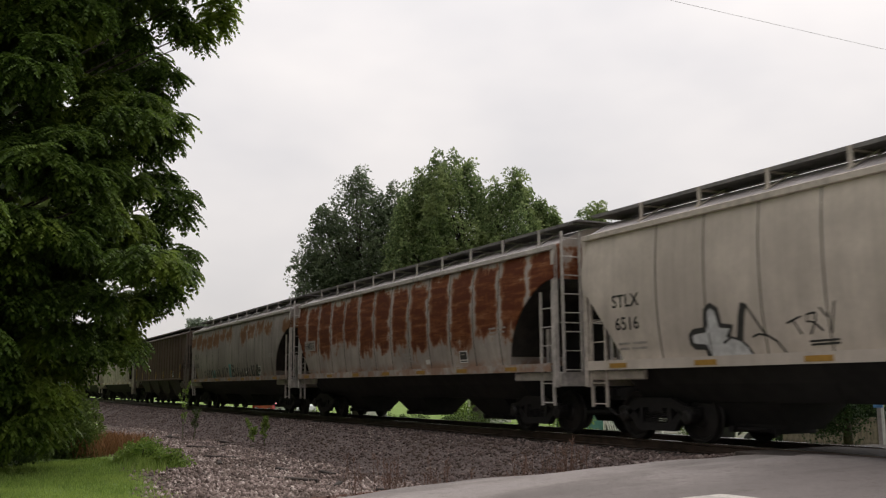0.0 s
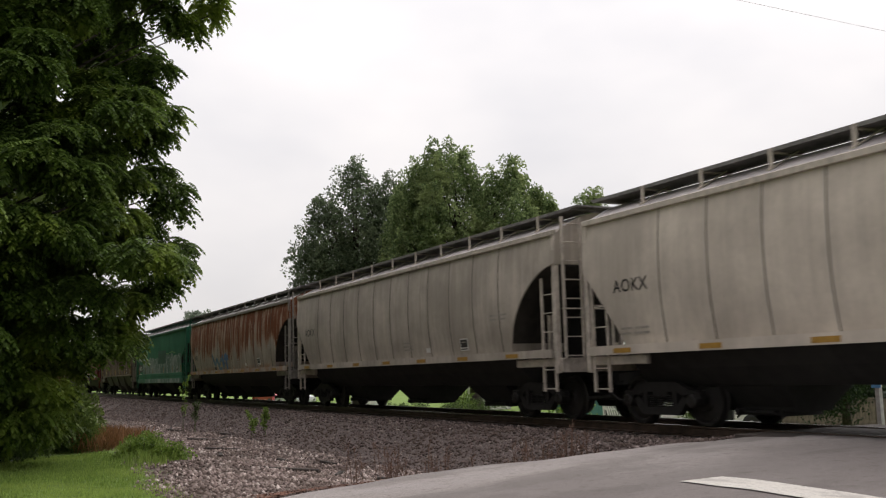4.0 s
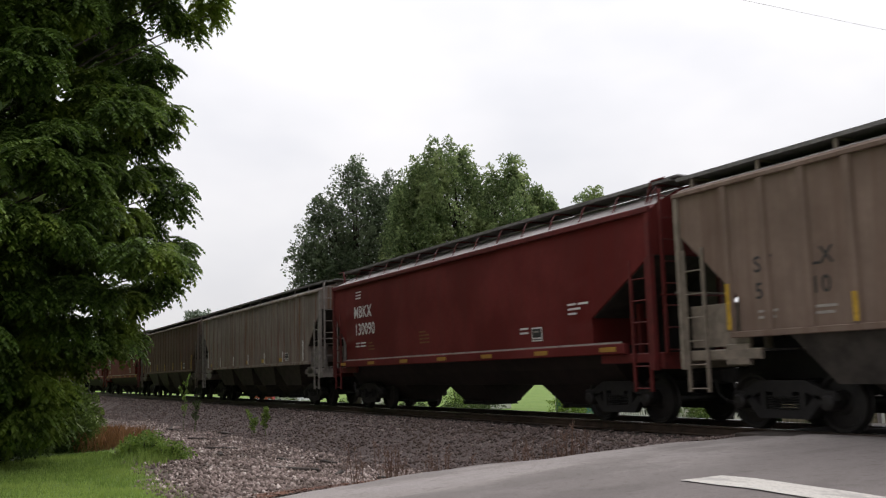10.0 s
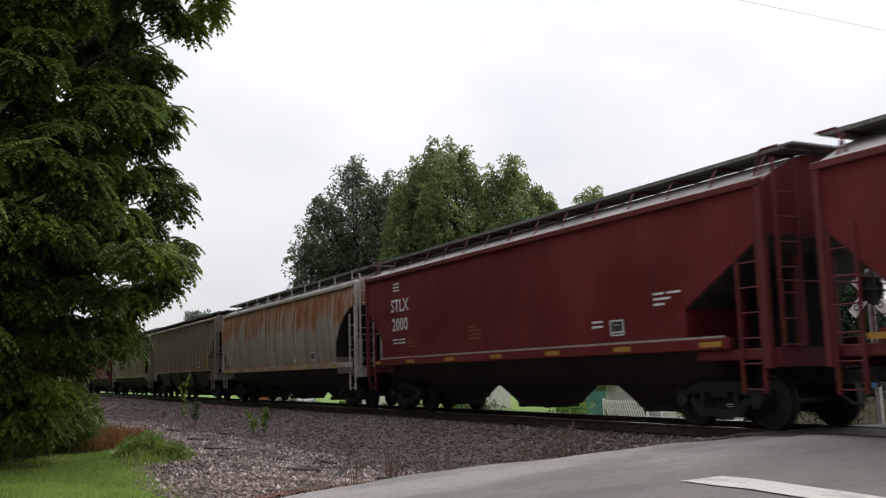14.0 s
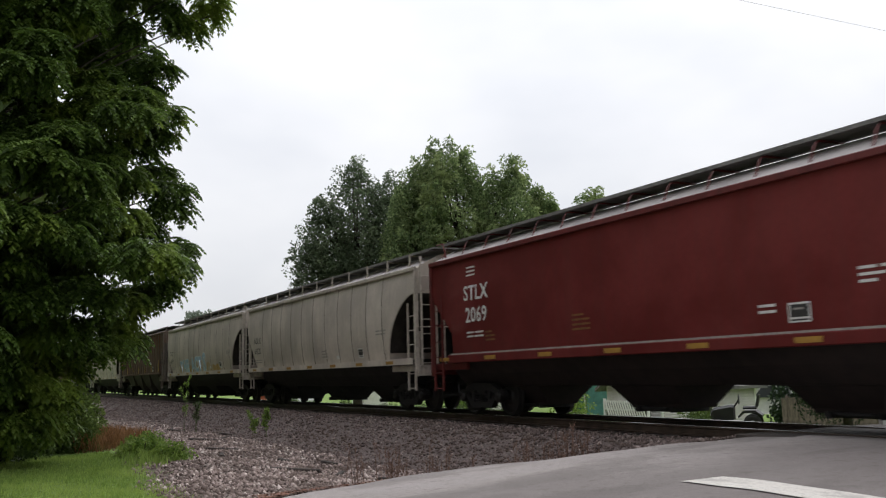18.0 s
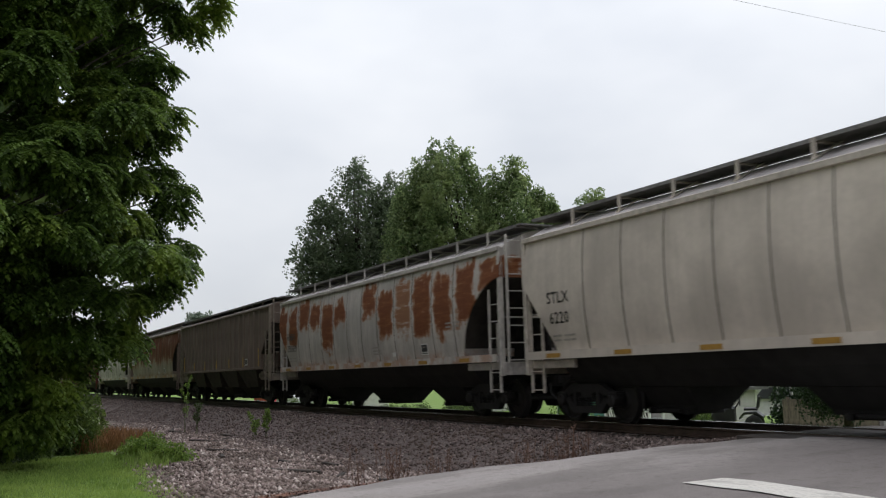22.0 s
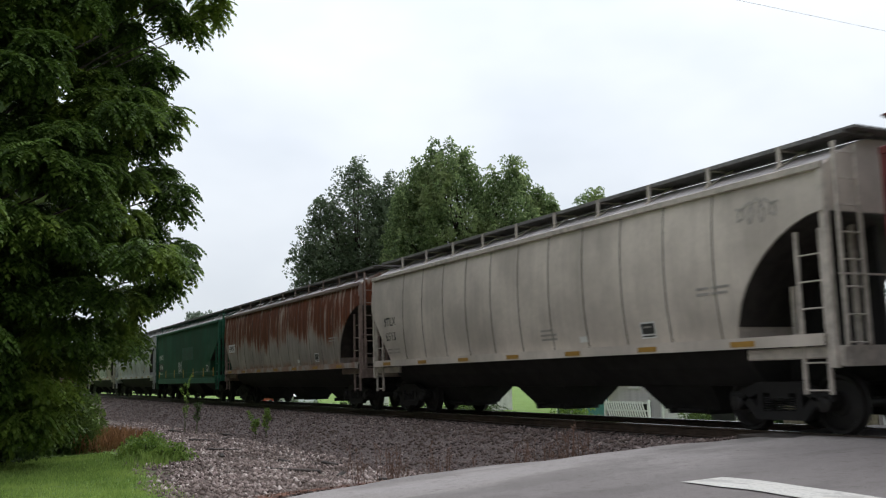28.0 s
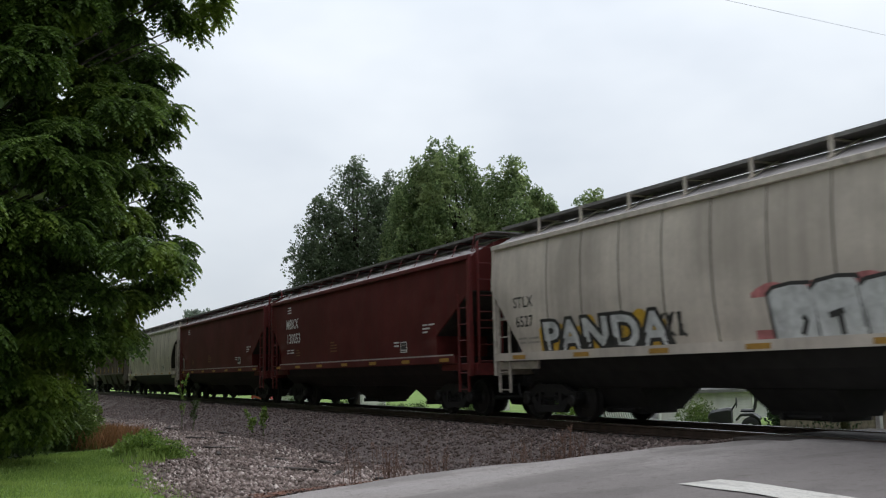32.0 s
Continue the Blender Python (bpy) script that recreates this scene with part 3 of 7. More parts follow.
def body_mesh(kind, hb):
    k = KINDS[kind]
    z0, z1 = k["side"][0][0], k["side"][-1][0]
    ends = [(hb - k["cut"] * (1 - u), low_edge(kind, u)) for u in (0.0, 0.015, 0.05, 0.1, 0.18, 0.28, 0.4, 0.55, 0.7, 0.85, 1.0)]
    inner = hb - k["cut"] - 0.004
    kb = k.get("back", k["cut"])
    mids = [(x, z0) for x in np.linspace(-hb + kb + 0.004, inner, 15)]
    back = [(-hb + kb * (1 - u), low_edge(kind, u, False)) for u in (1.0, 0.85, 0.7, 0.55, 0.4, 0.28, 0.18, 0.1, 0.05, 0.015, 0.0)]
    stations = back + mids + ends
    rings = []
    for x, low in stations:
        zs = [low + (z1 - low) * i / 11 for i in range(12)]
        near = [(x, -half_width(kind, z), z) for z in zs]
        far = [(x, half_width(kind, z), z) for z in reversed(zs)]
        roof = [(x, -w, z) for z, w in k["roof"]] + [(x, w, z) for z, w in reversed(k["roof"])]
        rings.append(near + roof + far)
    me = Geo().sweep(rings).mesh("hopper_body", True)
    me.set_sharp_from_angle(angle=radians(24))
    return me


def slope_mesh(kind, hb, front):
    """The sloping underside of one end, as a thin sheet under the body."""
    k = KINDS[kind]
    rows = []
    for i in range(13):
        u = 0.02 + 0.975 * i / 12
        x, z = hb - (k["cut"] if front else k.get("back", k["cut"])) * (1 - u), low_edge(kind, u, front)
        w = half_width(kind, z) - 0.03
        rows.append([(x, -w, z - 0.008), (x, w, z - 0.008), (x + 0.012, w, z - 0.022), (x + 0.012, -w, z - 0.022)])
    if not front:
        rows = [[(-x, y, z) for x, y, z in r] for r in rows]
    return Geo().sweep(rows).mesh("slope_sheet")


def web_mesh(kind, hb, front):
    """The upright plate under the slope, along the car's middle."""
    k = KINDS[kind]
    cut = k["cut"] if front else k.get("back", k["cut"])
    line = [(hb - cut * (1 - u), low_edge(kind, u, front) - 0.03) for u in (0.02, 0.2, 0.4, 0.6, 0.8)]
    line = line + [(hb - 0.3, 1.3), (hb - cut - 0.5, 1.3), (hb - cut - 0.5, 1.45)]
    if not front:
        line = [(-x, z) for x, z in reversed(line)]
    return Geo().plate(line, -0.04, 0.04).mesh("end_web")


def roof_mesh(kind, hb):
    line = [(-w, z) for z, w in KINDS[kind]["roof"]]
    line = line + [(-y, z) for y, z in reversed(line)]
    rows = [[(x, y, z + 0.006) for y, z in line] + [(x, y * 0.99, z - 0.03) for y, z in reversed(line)] for x in np.linspace(-hb + 0.02, hb - 0.02, 12)]
    return Geo().sweep(rows).mesh("roof_sheet")


def hoop_mesh(kind, width, proud):
    """A strip that follows the side from sill to eave."""
    g = Geo()
    k = KINDS[kind]
    z0, z1 = k["side"][0][0], k["side"][-1][0]
    zs = [z0 + (z1 - z0) * i / 10 for i in range(11)]
    g.sweep([[(-width / 2, -(half_width(kind, z) - 0.02), z), (-width / 2, -(half_width(kind, z) + proud), z),
              (width / 2, -(half_width(kind, z) + proud), z), (width / 2, -(half_width(kind, z) - 0.02), z)] for z in zs])
    return g.mesh("seam")


def rib_mesh():
    prof = [(-0.085, 0.0), (-0.06, -0.055), (0.06, -0.055), (0.085, 0.0)]
    return Geo().sweep([[(x, -1.528 + y, z) for x, y in prof] for z in (1.59, 4.0)]).mesh("rib")


def hopper_mesh(kind, steep=False):
    if steep:
        prof = [(1.50, 2.31, 1.46), (1.22, 2.25, 1.3), (0.62, 1.25, 0.7), (0.36, 0.80, 0.45), (0.28, 0.76, 0.42)]
        return Geo().sweep([[(-a, -b, z), (a, -b, z), (a, b, z), (-a, b, z)] for z, a, b in prof]).mesh("hopper")
    prof = ([(1.57, 1.56, 1.49), (0.74, 0.92, 1.18), (0.72, 0.74, 0.62), (0.40, 0.42, 0.42), (0.28, 0.40, 0.40)] if kind == "rib" else
            [(1.51, 2.35, 1.46), (1.05, 2.35, 1.15), (0.74, 2.35, 0.85), (0.72, 0.95, 0.80), (0.36, 0.80, 0.45), (0.28, 0.76, 0.42)])
    rings = [[(-a, -b, z), (a, -b, z), (a, b, z), (-a, b, z)] for z, a, b in prof]
    return Geo().sweep(rings).mesh("hopper")


def gate_mesh():
    g = Geo()
    g.box(-0.46, 0.46, -0.42, 0.42, 0.21, 0.29, 0.02)
    g.box(-0.52, -0.46, -0.48, 0.48, 0.20, 0.31).box(0.46, 0.52, -0.48, 0.48, 0.20, 0.31)
    g.tube((-0.46, -0.55, 0.27), (0.46, -0.55, 0.27), 0.035)
    g.tube((-0.3, -0.68, 0.27), (-0.3, -0.45, 0.27), 0.06)
    return g.mesh("outlet_gate")


def ladder_mesh(w, z0, z1, stile=0.05):
    g = Geo()
    for x in (-w / 2, w / 2):
        g.box(x - stile / 2, x + stile / 2, -0.02, 0.03, z0, z1)
    z = z0 + 0.06
    while z < z1 - 0.05:
        g.tube((-w / 2, 0.0, z), (w / 2, 0.0, z), 0.013, n=6)
        z += 0.40
    return g.mesh("ladder")


def wheelset_mesh():
    g = Geo()
    for s in (-1, 1):
        prof = [(0.09, -0.09), (0.17, -0.085), (0.20, -0.04), (0.36, -0.01), (0.40, -0.07), (0.452, -0.07), (0.460, 0.03), (0.487, 0.045), (0.487, 0.075), (0.40, 0.075), (0.37, 0.03),
                (0.2, 0.03), (0.17, 0.08), (0.09, 0.09)]
        g.turned([(r, -s * p if s > 0 else p) for r, p in prof], (0, s * 0.755, 0), "Y", 28)
        g.turned([(0.075, 0.0), (0.12, 0.02), (0.125, 0.24), (0.10, 0.27), (0.05, 0.28)] if s > 0 else [(0.075, 0.0), (0.12, -0.02), (0.125, -0.24), (0.10, -0.27), (0.05, -0.28)],
                 (0, s * 0.90, 0), "Y", 16)
        for i in range(3):
            a = 2 * math.pi * i / 3
            g.turned([(0.016, 0.0), (0.016, s * 0.012)], (0.06 * math.cos(a), s * 1.178, 0.06 * math.sin(a)), "Y", 6)
    g.turned([(0.085, -0.9), (0.075, 0.0), (0.085, 0.9)], (0, 0, 0), "Y", 12)
    me = g.mesh("wheelset", True)
    me.set_sharp_from_angle(angle=radians(35))
    return me


def side_frame_mesh():
    g = Geo()
    top = [(-1.08, 0.50), (-1.06, 0.60), (-0.78, 0.66), (-0.45, 0.80), (0.45, 0.80), (0.78, 0.66), (1.06, 0.60), (1.08, 0.50), (0.74, 0.48), (0.46, 0.62), (-0.46, 0.62), (-0.74, 0.48)]
    low = [(-0.80, 0.52), (-0.66, 0.58), (-0.42, 0.34), (0.42, 0.34), (0.66, 0.58), (0.80, 0.52), (0.50, 0.20), (-0.50, 0.20)]
    g.plate(top, -0.075, 0.075).plate(low, -0.075, 0.075)
    for x in (-0.40, 0.40):
        g.box(x - 0.055, x + 0.055, -0.08, 0.08, 0.30, 0.70)
    for x in (-0.89, 0.89):
        g.box(x - 0.15, x + 0.15, -0.09, 0.09, 0.50, 0.64, 0.03)
    return g.mesh("side_frame")


def spring_mesh():
    g = Geo()
    for x in (-0.24, 0.0, 0.24):
        for i in range(6):
            g.turned([(0.085, 0.0), (0.10, 0.012), (0.085, 0.024)], (x, 0, 0.345 + 0.038 * i), "Z", 10)
    return g.mesh("spring_group")


def coupler_mesh():
    g = Geo()
    g.box(-1.1, -0.42, -0.17, 0.17, 0.72, 1.02, 0.03)
    g.box(-0.42, -0.22, -0.08, 0.08, 0.80, 0.95)
    g.sweep([[(x, y * w, z) for y, z in ((-1, 0.75), (1, 0.75), (1, 1.0), (-1, 1.0))] for x, w in ((-0.24, 0.09), (-0.16, 0.17), (-0.04, 0.17), (0.0, 0.10))])
    g.box(-0.1, 0.05, 0.04, 0.16, 0.74, 1.02, 0.03)
    pts = [Vector((-0.42, -0.33, 0.80)), Vector((-0.34, -0.34, 0.55)), Vector((-0.18, -0.30, 0.42)), Vector((0.0, -0.26, 0.40))]
    for a, b in zip(pts, pts[1:]):
        g.tube(a, b, 0.03, n=6)
    g.tube((-0.5, 0.3, 1.02), (-0.5, 1.35, 0.95), 0.018, n=6)
    return g.mesh("coupler")


def side_text(car, kind, text, x, z, height, mat, name="reporting_mark", label="", fat=0.0, width=1.0, side=-1, proud=0.006):
    """Lettering on the car's side that follows its curve."""
    me = word(text, height, fat, width)
    co = np.empty(len(me.vertices) * 3, dtype=np.float32)
    me.vertices.foreach_get("co", co)
    co = co.reshape(-1, 3)
    co[:, 0] += x
    co[:, 2] += z
    co[:, 1] = [side * (half_width(kind, h) + proud) for h in co[:, 2]]
    me.vertices.foreach_set("co", co.ravel())
    put(name, me, mat, car, label)


def side_patch(car, kind, outline, mat, name, label="", proud=0.005):
    """A flat painted shape on the near side, from an outline of (x, z)."""
    g = Geo()
    g.add([(x, -(half_width(kind, z) + proud), z) for x, z in outline], [tuple(range(len(outline)))])
    put(name, g.mesh(name), mat, car, label)


def bars(car, kind, x, z, rows, mat, name="data_stencil"):
    """Small print as plain bars: rows of lists of lengths."""
    g = Geo()
    for r, row in enumerate(rows):
        a = x
        for w in row:
            zz = z - 0.095 * r
            g.add([(p, -(half_width(kind, q) + 0.006), q) for p, q in ((a, zz), (a + w, zz), (a + w, zz + 0.042), (a, zz + 0.042))], [(0, 1, 2, 3)])
            a += w + 0.07
    put(name, g.mesh(name), mat, car, "small stencilled data")


def scribble(car, kind, x, z, w, h, mat, seed, turns=5, thick=0.03):
    """A looping line drawn with a spray can."""
    r = random.Random(seed)
    n = turns * 14
    pts = []
    for i in range(n + 1):
        u = i / n
        a = 2 * math.pi * turns * u
        pts.append((x + w * u + 0.5 * w / turns * math.sin(a), z + h / 2 + h / 2 * math.cos(a) * (0.7 + 0.3 * math.sin(2.3 * a + seed))))
    g = Geo()
    rows = []
    for i, (a, b) in enumerate(pts):
        p, q = pts[max(i - 1, 0)], pts[min(i + 1, n)]
        d = Vector((q[0] - p[0], q[1] - p[1]))
        d = Vector((-d.y, d.x)).normalized() * thick / 2 if d.length > 1e-6 else Vector((0, thick / 2))
        rows.append([(px, -(half_width(kind, pz) + 0.007), pz) for px, pz in ((a - d.x, b - d.y), (a + d.x, b + d.y))])
    g.sweep(rows, cap=False, closed=False)
    put("graffiti", g.mesh("graffiti"), mat, car, "thin sprayed scribble")


def hopper_car(kind, length, paint, trim, label, under=None, dash_ink=None):
    """One covered hopper car with all its parts; x along the track, the railheads at z = 0."""
    k = KINDS[kind]
    hb = length / 2 - 0.52
    under = under or IRON
    car = thing("hopper_car", label, "hopper car", "cars of the freight train")
    key = (kind, round(hb, 2))
    put("body", cached(("body",) + key, lambda: body_mesh(kind, hb)), paint, car)
    # dark sheets cover the body paint and carry the shade below the ends
    for front in (True, False):
        put("slope_sheet", cached(("slope", front) + key, lambda: slope_mesh(kind, hb, front)), SHADE_SLOPE, car, "slope sheet in paint darkened for shade")
        put("end_web", cached(("web", front) + key, lambda: web_mesh(kind, hb, front)), IRON, car, "sooty upright plate")
    z0, z1 = k["side"][0][0], k["side"][-1][0]
    w0, w1 = k["side"][0][1], k["side"][-1][1]
    # sills and eaves
    if kind == "rib":
        sill = lambda: Geo().box(-hb + k["cut"] - 0.2, hb - k["cut"] + 0.2, -w0 - 0.05, -w0 + 0.06, z0 - 0.09, z0 + 0.01, 0.01).mesh("side_sill")
    elif kind == "flat":
        sill = lambda: Geo().box(-hb + 0.9, hb - 0.9, -w0 - 0.03, -w0 + 0.08, z0 - 0.18, z0 + 0.02, 0.015).mesh("side_sill")
    else:
        sill = lambda: (Geo().box(-hb + 0.15, hb - 0.15, -w0 - 0.13, -w0 + 0.04, z0 - 0.02, z0 + 0.015).box(-hb + 0.15, hb - 0.15, -w0 - 0.13, -w0 - 0.10, z0 - 0.16, z0 - 0.02)).mesh("side_sill")
    me = cached(("sill",) + key, sill)
    for turn in (0, 180):
        put("side_sill", me, paint, car, "", pose(0, 0, 0, 0, 0, turn))
    me = cached(("chord",) + key, lambda: Geo().box(-hb, hb, -w1 - 0.065, -w1 + 0.03, z1 - 0.03, z1 + (0.05 if kind == "rib" else 0.085), 0.012).mesh("eave_rail"))
    for turn in (0, 180):
        put("eave_rail", me, paint if kind == "rib" else trim, car, "", pose(0, 0, 0, 0, 0, turn))
    # seams or ribs
    if kind == "flow":
        me = cached(("seam", kind), lambda: hoop_mesh(kind, 0.026, 0.006))
        seam_mat = COOL_SEAM if paint.name.startswith("paint_cool") else SEAM
        for i in range(-5, 6):
            for turn in (0, 180):
                put("seam", me, seam_mat, car, "", pose(i * 1.24, 0, 0, 0, 0, turn))
    elif kind == "rib":
        me = cached(("rib",), rib_mesh)
        for i in range(-9, 10):
            for turn in (0, 180):
                put("rib", me, paint, car, "", pose(0, 0, 0, 0, 0, turn) @ pose(i * 0.813 - 0.17, 0, 0))
        # lower side plates of the end platforms
        me = cached(("endplate",) + key, lambda: Geo().box(hb - k["cut"] - 0.05, hb - 0.12, -1.40, -1.34, 1.36, 2.08, 0.01).box(hb - k["cut"] - 0.1, hb - k["cut"] + 0.4, -1.5, -1.42, 1.05, 1.40, 0.02).mesh("end_plate"))
        for m in (pose(0, 0, 0), pose(0, 0, 0, 0, 0, 180)):
            put("end_plate", me, trim, car, "", m)
        me2 = cached(("endplate2",) + key, lambda: Geo().box(-hb + 0.12, -hb + k["cut"] + 0.05, -1.40, -1.34, 1.36, 2.08, 0.01).box(-hb + k["cut"] - 0.4, -hb + k["cut"] + 0.1, -1.5, -1.42, 1.05, 1.40, 0.02).mesh("end_plate"))
        for m in (pose(0, 0, 0), pose(0, 0, 0, 0, 0, 180)):
            put("end_plate", me2, trim, car, "", m)
    # hoppers, gates, centre sill
    bays = (-4.86, -1.62, 1.62, 4.86) if kind == "rib" else (-5.15, -0.5, 4.15)
    deep = paint.name.startswith("paint_green")
    me, gate = cached(("hopper", kind == "rib", deep), lambda: hopper_mesh(kind, deep)), cached(("gate",), gate_mesh)
    for x in bays:
        h = put("hopper", me, under, car, "hopper bay in paint darkened for shade", pose(x, 0, 0))
        put("outlet_gate", gate, IRON, h)
    put("centre_sill", cached(("csill",) + key, lambda: Geo().box(-hb + 0.3, hb - 0.3, -0.33, 0.33, 0.78, 1.30, 0.03).mesh("centre_sill")), IRON, car)
    # ends
    for s in (0, 180):
        turn = pose(0, 0, 0, 0, 0, s)
        put("end_sill", cached(("esill",) + key, lambda: Geo().box(hb - 0.05, hb + 0.1, -1.5, 1.5, 1.02, 1.32, 0.02).box(hb - 1.75, hb - 0.05, -1.5, -1.42, 1.14, 1.32, 0.02).box(hb - 1.75, hb - 0.05, 1.42, 1.5, 1.14, 1.32, 0.02).mesh("end_sill")), trim, car, "", turn)
        put("end_platform", cached(("eplat",) + key, lambda: Geo().box(hb - 1.5, hb - 0.05, -1.42, 1.42, 1.28, 1.315).mesh("end_platform")), GRATE, car, "", turn)
        put("slope_brace", cached(("brace",) + key, lambda: (Geo().box(hb - 1.35, hb - 1.25, -0.9, -0.8, 1.3, 2.3).box(hb - 1.35, hb - 1.25, 0.8, 0.9, 1.3, 2.3).box(hb - 0.5, hb - 0.42, -0.5, -0.42, 1.3, 3.2).box(hb - 0.5, hb - 0.42, 0.42, 0.5, 1.3, 3.2)).mesh("slope_brace")), trim, car, "", turn)
        put("coupler", cached(("coupler",), coupler_mesh), IRON, car, "", turn @ pose(length / 2, 0, 0))
        for y in (-1, 1):
            put("corner_post", cached(("post", kind), lambda: Geo().box(-0.055, 0.055, -0.05, 0.05, 1.0, z1 + 0.02, 0.012).mesh("corner_post")), trim, car, "", turn @ pose(hb - 0.055, y * (w1 - 0.0), 0))
            put("side_ladder", cached(("sladder",), lambda: ladder_mesh(0.46, 0.62, 3.05)), trim, car, "", turn @ pose(hb - 0.40, y * (w0 + 0.02), 0))
        put("end_ladder", cached(("eladder",), lambda: ladder_mesh(0.46, 1.3, 4.30)), trim, car, "", turn @ pose(hb + 0.13, -1.2, 0, 0, 0, 90))
        put("cross_rail", cached(("xrail",), lambda: Geo().tube((0, -1.5, 0), (0, 1.5, 0), 0.016, n=6).mesh("cross_rail")), trim, car, "", turn @ pose(hb + 0.12, 0, 2.35))
    put("brake_wheel", cached(("bwheel",), lambda: Geo().turned([(0.24, -0.015), (0.28, 0.0), (0.24, 0.015), (0.22, 0.0), (0.24, -0.015)], (0, 0, 0), "X", 18).box(-0.02, 0.02, -0.24, 0.24, -0.02, 0.02).box(-0.02, 0.02, -0.02, 0.02, -0.24, 0.24).box(-0.14, 0.0, -0.12, 0.12, -0.2, 0.2).mesh("brake_wheel")), IRON, car, "", pose(hb + 0.2, 0.55, 2.25))
    put("brake_cylinder", cached(("bcyl",), lambda: Geo().turned([(0.05, -0.45), (0.16, -0.4), (0.16, 0.2), (0.10, 0.3), (0.05, 0.6)], (0, 0, 0), "X", 12).mesh("brake_cylinder")), IRON, car, "", pose(-hb + 0.9, -0.7, 1.5))
    put("roof_sheet", cached(("roofsheet",) + key, lambda: roof_mesh(kind, hb)), ROOF_DUST, car, "dusty pale roof sheet")
    # roof: hatches, running boards and their supports
    nh = 5
    zb = 4.345 if kind == "rib" else 4.47
    for i in range(nh):
        a = (hb - 0.8) * 2 / nh
        put("hatch_cover", cached(("hatch",) + key, lambda: Geo().box(-a / 2 + 0.04, a / 2 - 0.04, -0.34, 0.34, 4.30, zb + 0.03, 0.03).mesh("hatch_cover")), HATCH, car, "", pose((i - (nh - 1) / 2) * a, 0, 0))
    yb = (0.72, 1.36) if kind == "rib" else (0.50, 1.17)
    for s in (0, 180):
        put("running_board", cached(("board",) + key, lambda: Geo().box(-hb - 0.1, hb + 0.1, -yb[1], -yb[0], zb, zb + 0.045).box(-hb - 0.1, hb + 0.1, -yb[1] - 0.012, -yb[1], zb - 0.012, zb + 0.055).mesh("running_board")), GRATE, car, "", pose(0, 0, 0, 0, 0, s))
        put("roof_platform", cached(("rplat",) + key, lambda: Geo().box(hb - 0.35, hb + 0.28, -1.1, 1.1, zb + 0.05, zb + 0.085).mesh("roof_platform")), GRATE, car, "", pose(0, 0, 0, 0, 0, s))
    n = {"flow": 10, "rib": 12, "flat": 15}[kind]
    for i in range(n):
        x = i * 1.6 - 7.0 if kind == "flow" else (i - (n - 1) / 2) * (2 * hb - 0.5) / (n - 1)
        if kind == "flow":
            me = cached(("stay", "flow"), lambda: Geo().box(-0.04, 0.04, -1.215, -1.19, 4.17, 4.515).box(-0.03, 0.03, -1.19, -0.5, 4.44, 4.467).box(-0.04, 0.04, -1.27, -1.19, 4.13, 4.18).tube((0.02, -1.18, 4.20), (0.2, -0.8, 4.45), 0.016, n=5).mesh("board_support"))
        elif kind == "rib":
            me = cached(("stay", "rib"), lambda: Geo().box(-0.025, 0.025, -1.34, -1.30, 4.14, 4.344).box(-0.025, 0.025, -1.3, -0.8, 4.315, 4.343).mesh("board_support"))
        else:
            me = cached(("stay", "flat"), lambda: (Geo().sweep([[(-0.02, y, z), (0.02, y, z), (0.02, y + 0.03, z + 0.03), (-0.02, y + 0.03, z + 0.03)] for y, z in ((-1.36, 4.06), (-1.30, 4.17), (-1.24, 4.33), (-1.17, 4.42), (-1.05, 4.43), (-0.52, 4.43))])).mesh("board_support"))
        for s in (0, 180):
            put("board_support", me, trim, car, "", pose(0, 0, 0, 0, 0, s) @ pose(x, 0, 0))
    if kind == "flat":
        for s in (0, 180):
            for y in (-1, 1):
                put("roof_stay", cached(("rstay",), lambda: Geo().tube((0, 0, 3.95), (0.22, 0, 4.5), 0.022, n=6).tube((0.22, 0, 4.5), (0.6, 0, 4.5), 0.022, n=6).mesh("roof_stay")), trim, car, "", pose(0, 0, 0, 0, 0, s) @ pose(hb - 0.45, y * 1.3, 0))
    # trucks
    for s in (-1, 1):
        tx = s * (k["truck"] if length > 17.8 else k["truck"] - 0.25)
        put("bolster", cached(("bolster",), lambda: Geo().box(-0.2, 0.2, -1.1, 1.1, 0.50, 0.78, 0.03).box(-0.3, 0.3, -0.3, 0.3, 0.7, 0.9, 0.03).mesh("bolster")), IRON, car, "", pose(tx, 0, 0))
        for y in (-1, 1):
            put("side_frame", cached(("frame",), side_frame_mesh), IRON, car, "cast steel truck side frame", pose(tx, y * 1.03, 0))
            put("spring_group", cached(("spring",), spring_mesh), IRON, car, "", pose(tx, y * 1.03, 0))
        for a in (-0.89, 0.89):
            put("wheelset", cached(("wheels",), wheelset_mesh), WHEEL, car, "steel wheelset", pose(tx + a, 0, 0.457))
    # stencil plate and reflective dashes
    px, pz = {"rib": (4.85, 0.0), "flow": (4.15, -0.07), "flat": (4.05, 0.0)}[kind] if not deep else (5.4, -0.15)
    side_patch(car, kind, [(px, 1.68 + pz), (px + 0.42, 1.68 + pz), (px + 0.42, 1.98 + pz), (px, 1.98 + pz)], WHITE_INK, "stencil_plate", "white-framed black stencil plate", 0.006)
    side_patch(car, kind, [(px + 0.035, 1.76 + pz), (px + 0.385, 1.76 + pz), (px + 0.385, 1.95 + pz), (px + 0.035, 1.95 + pz)], BLACK_INK, "stencil_plate", "", 0.009)
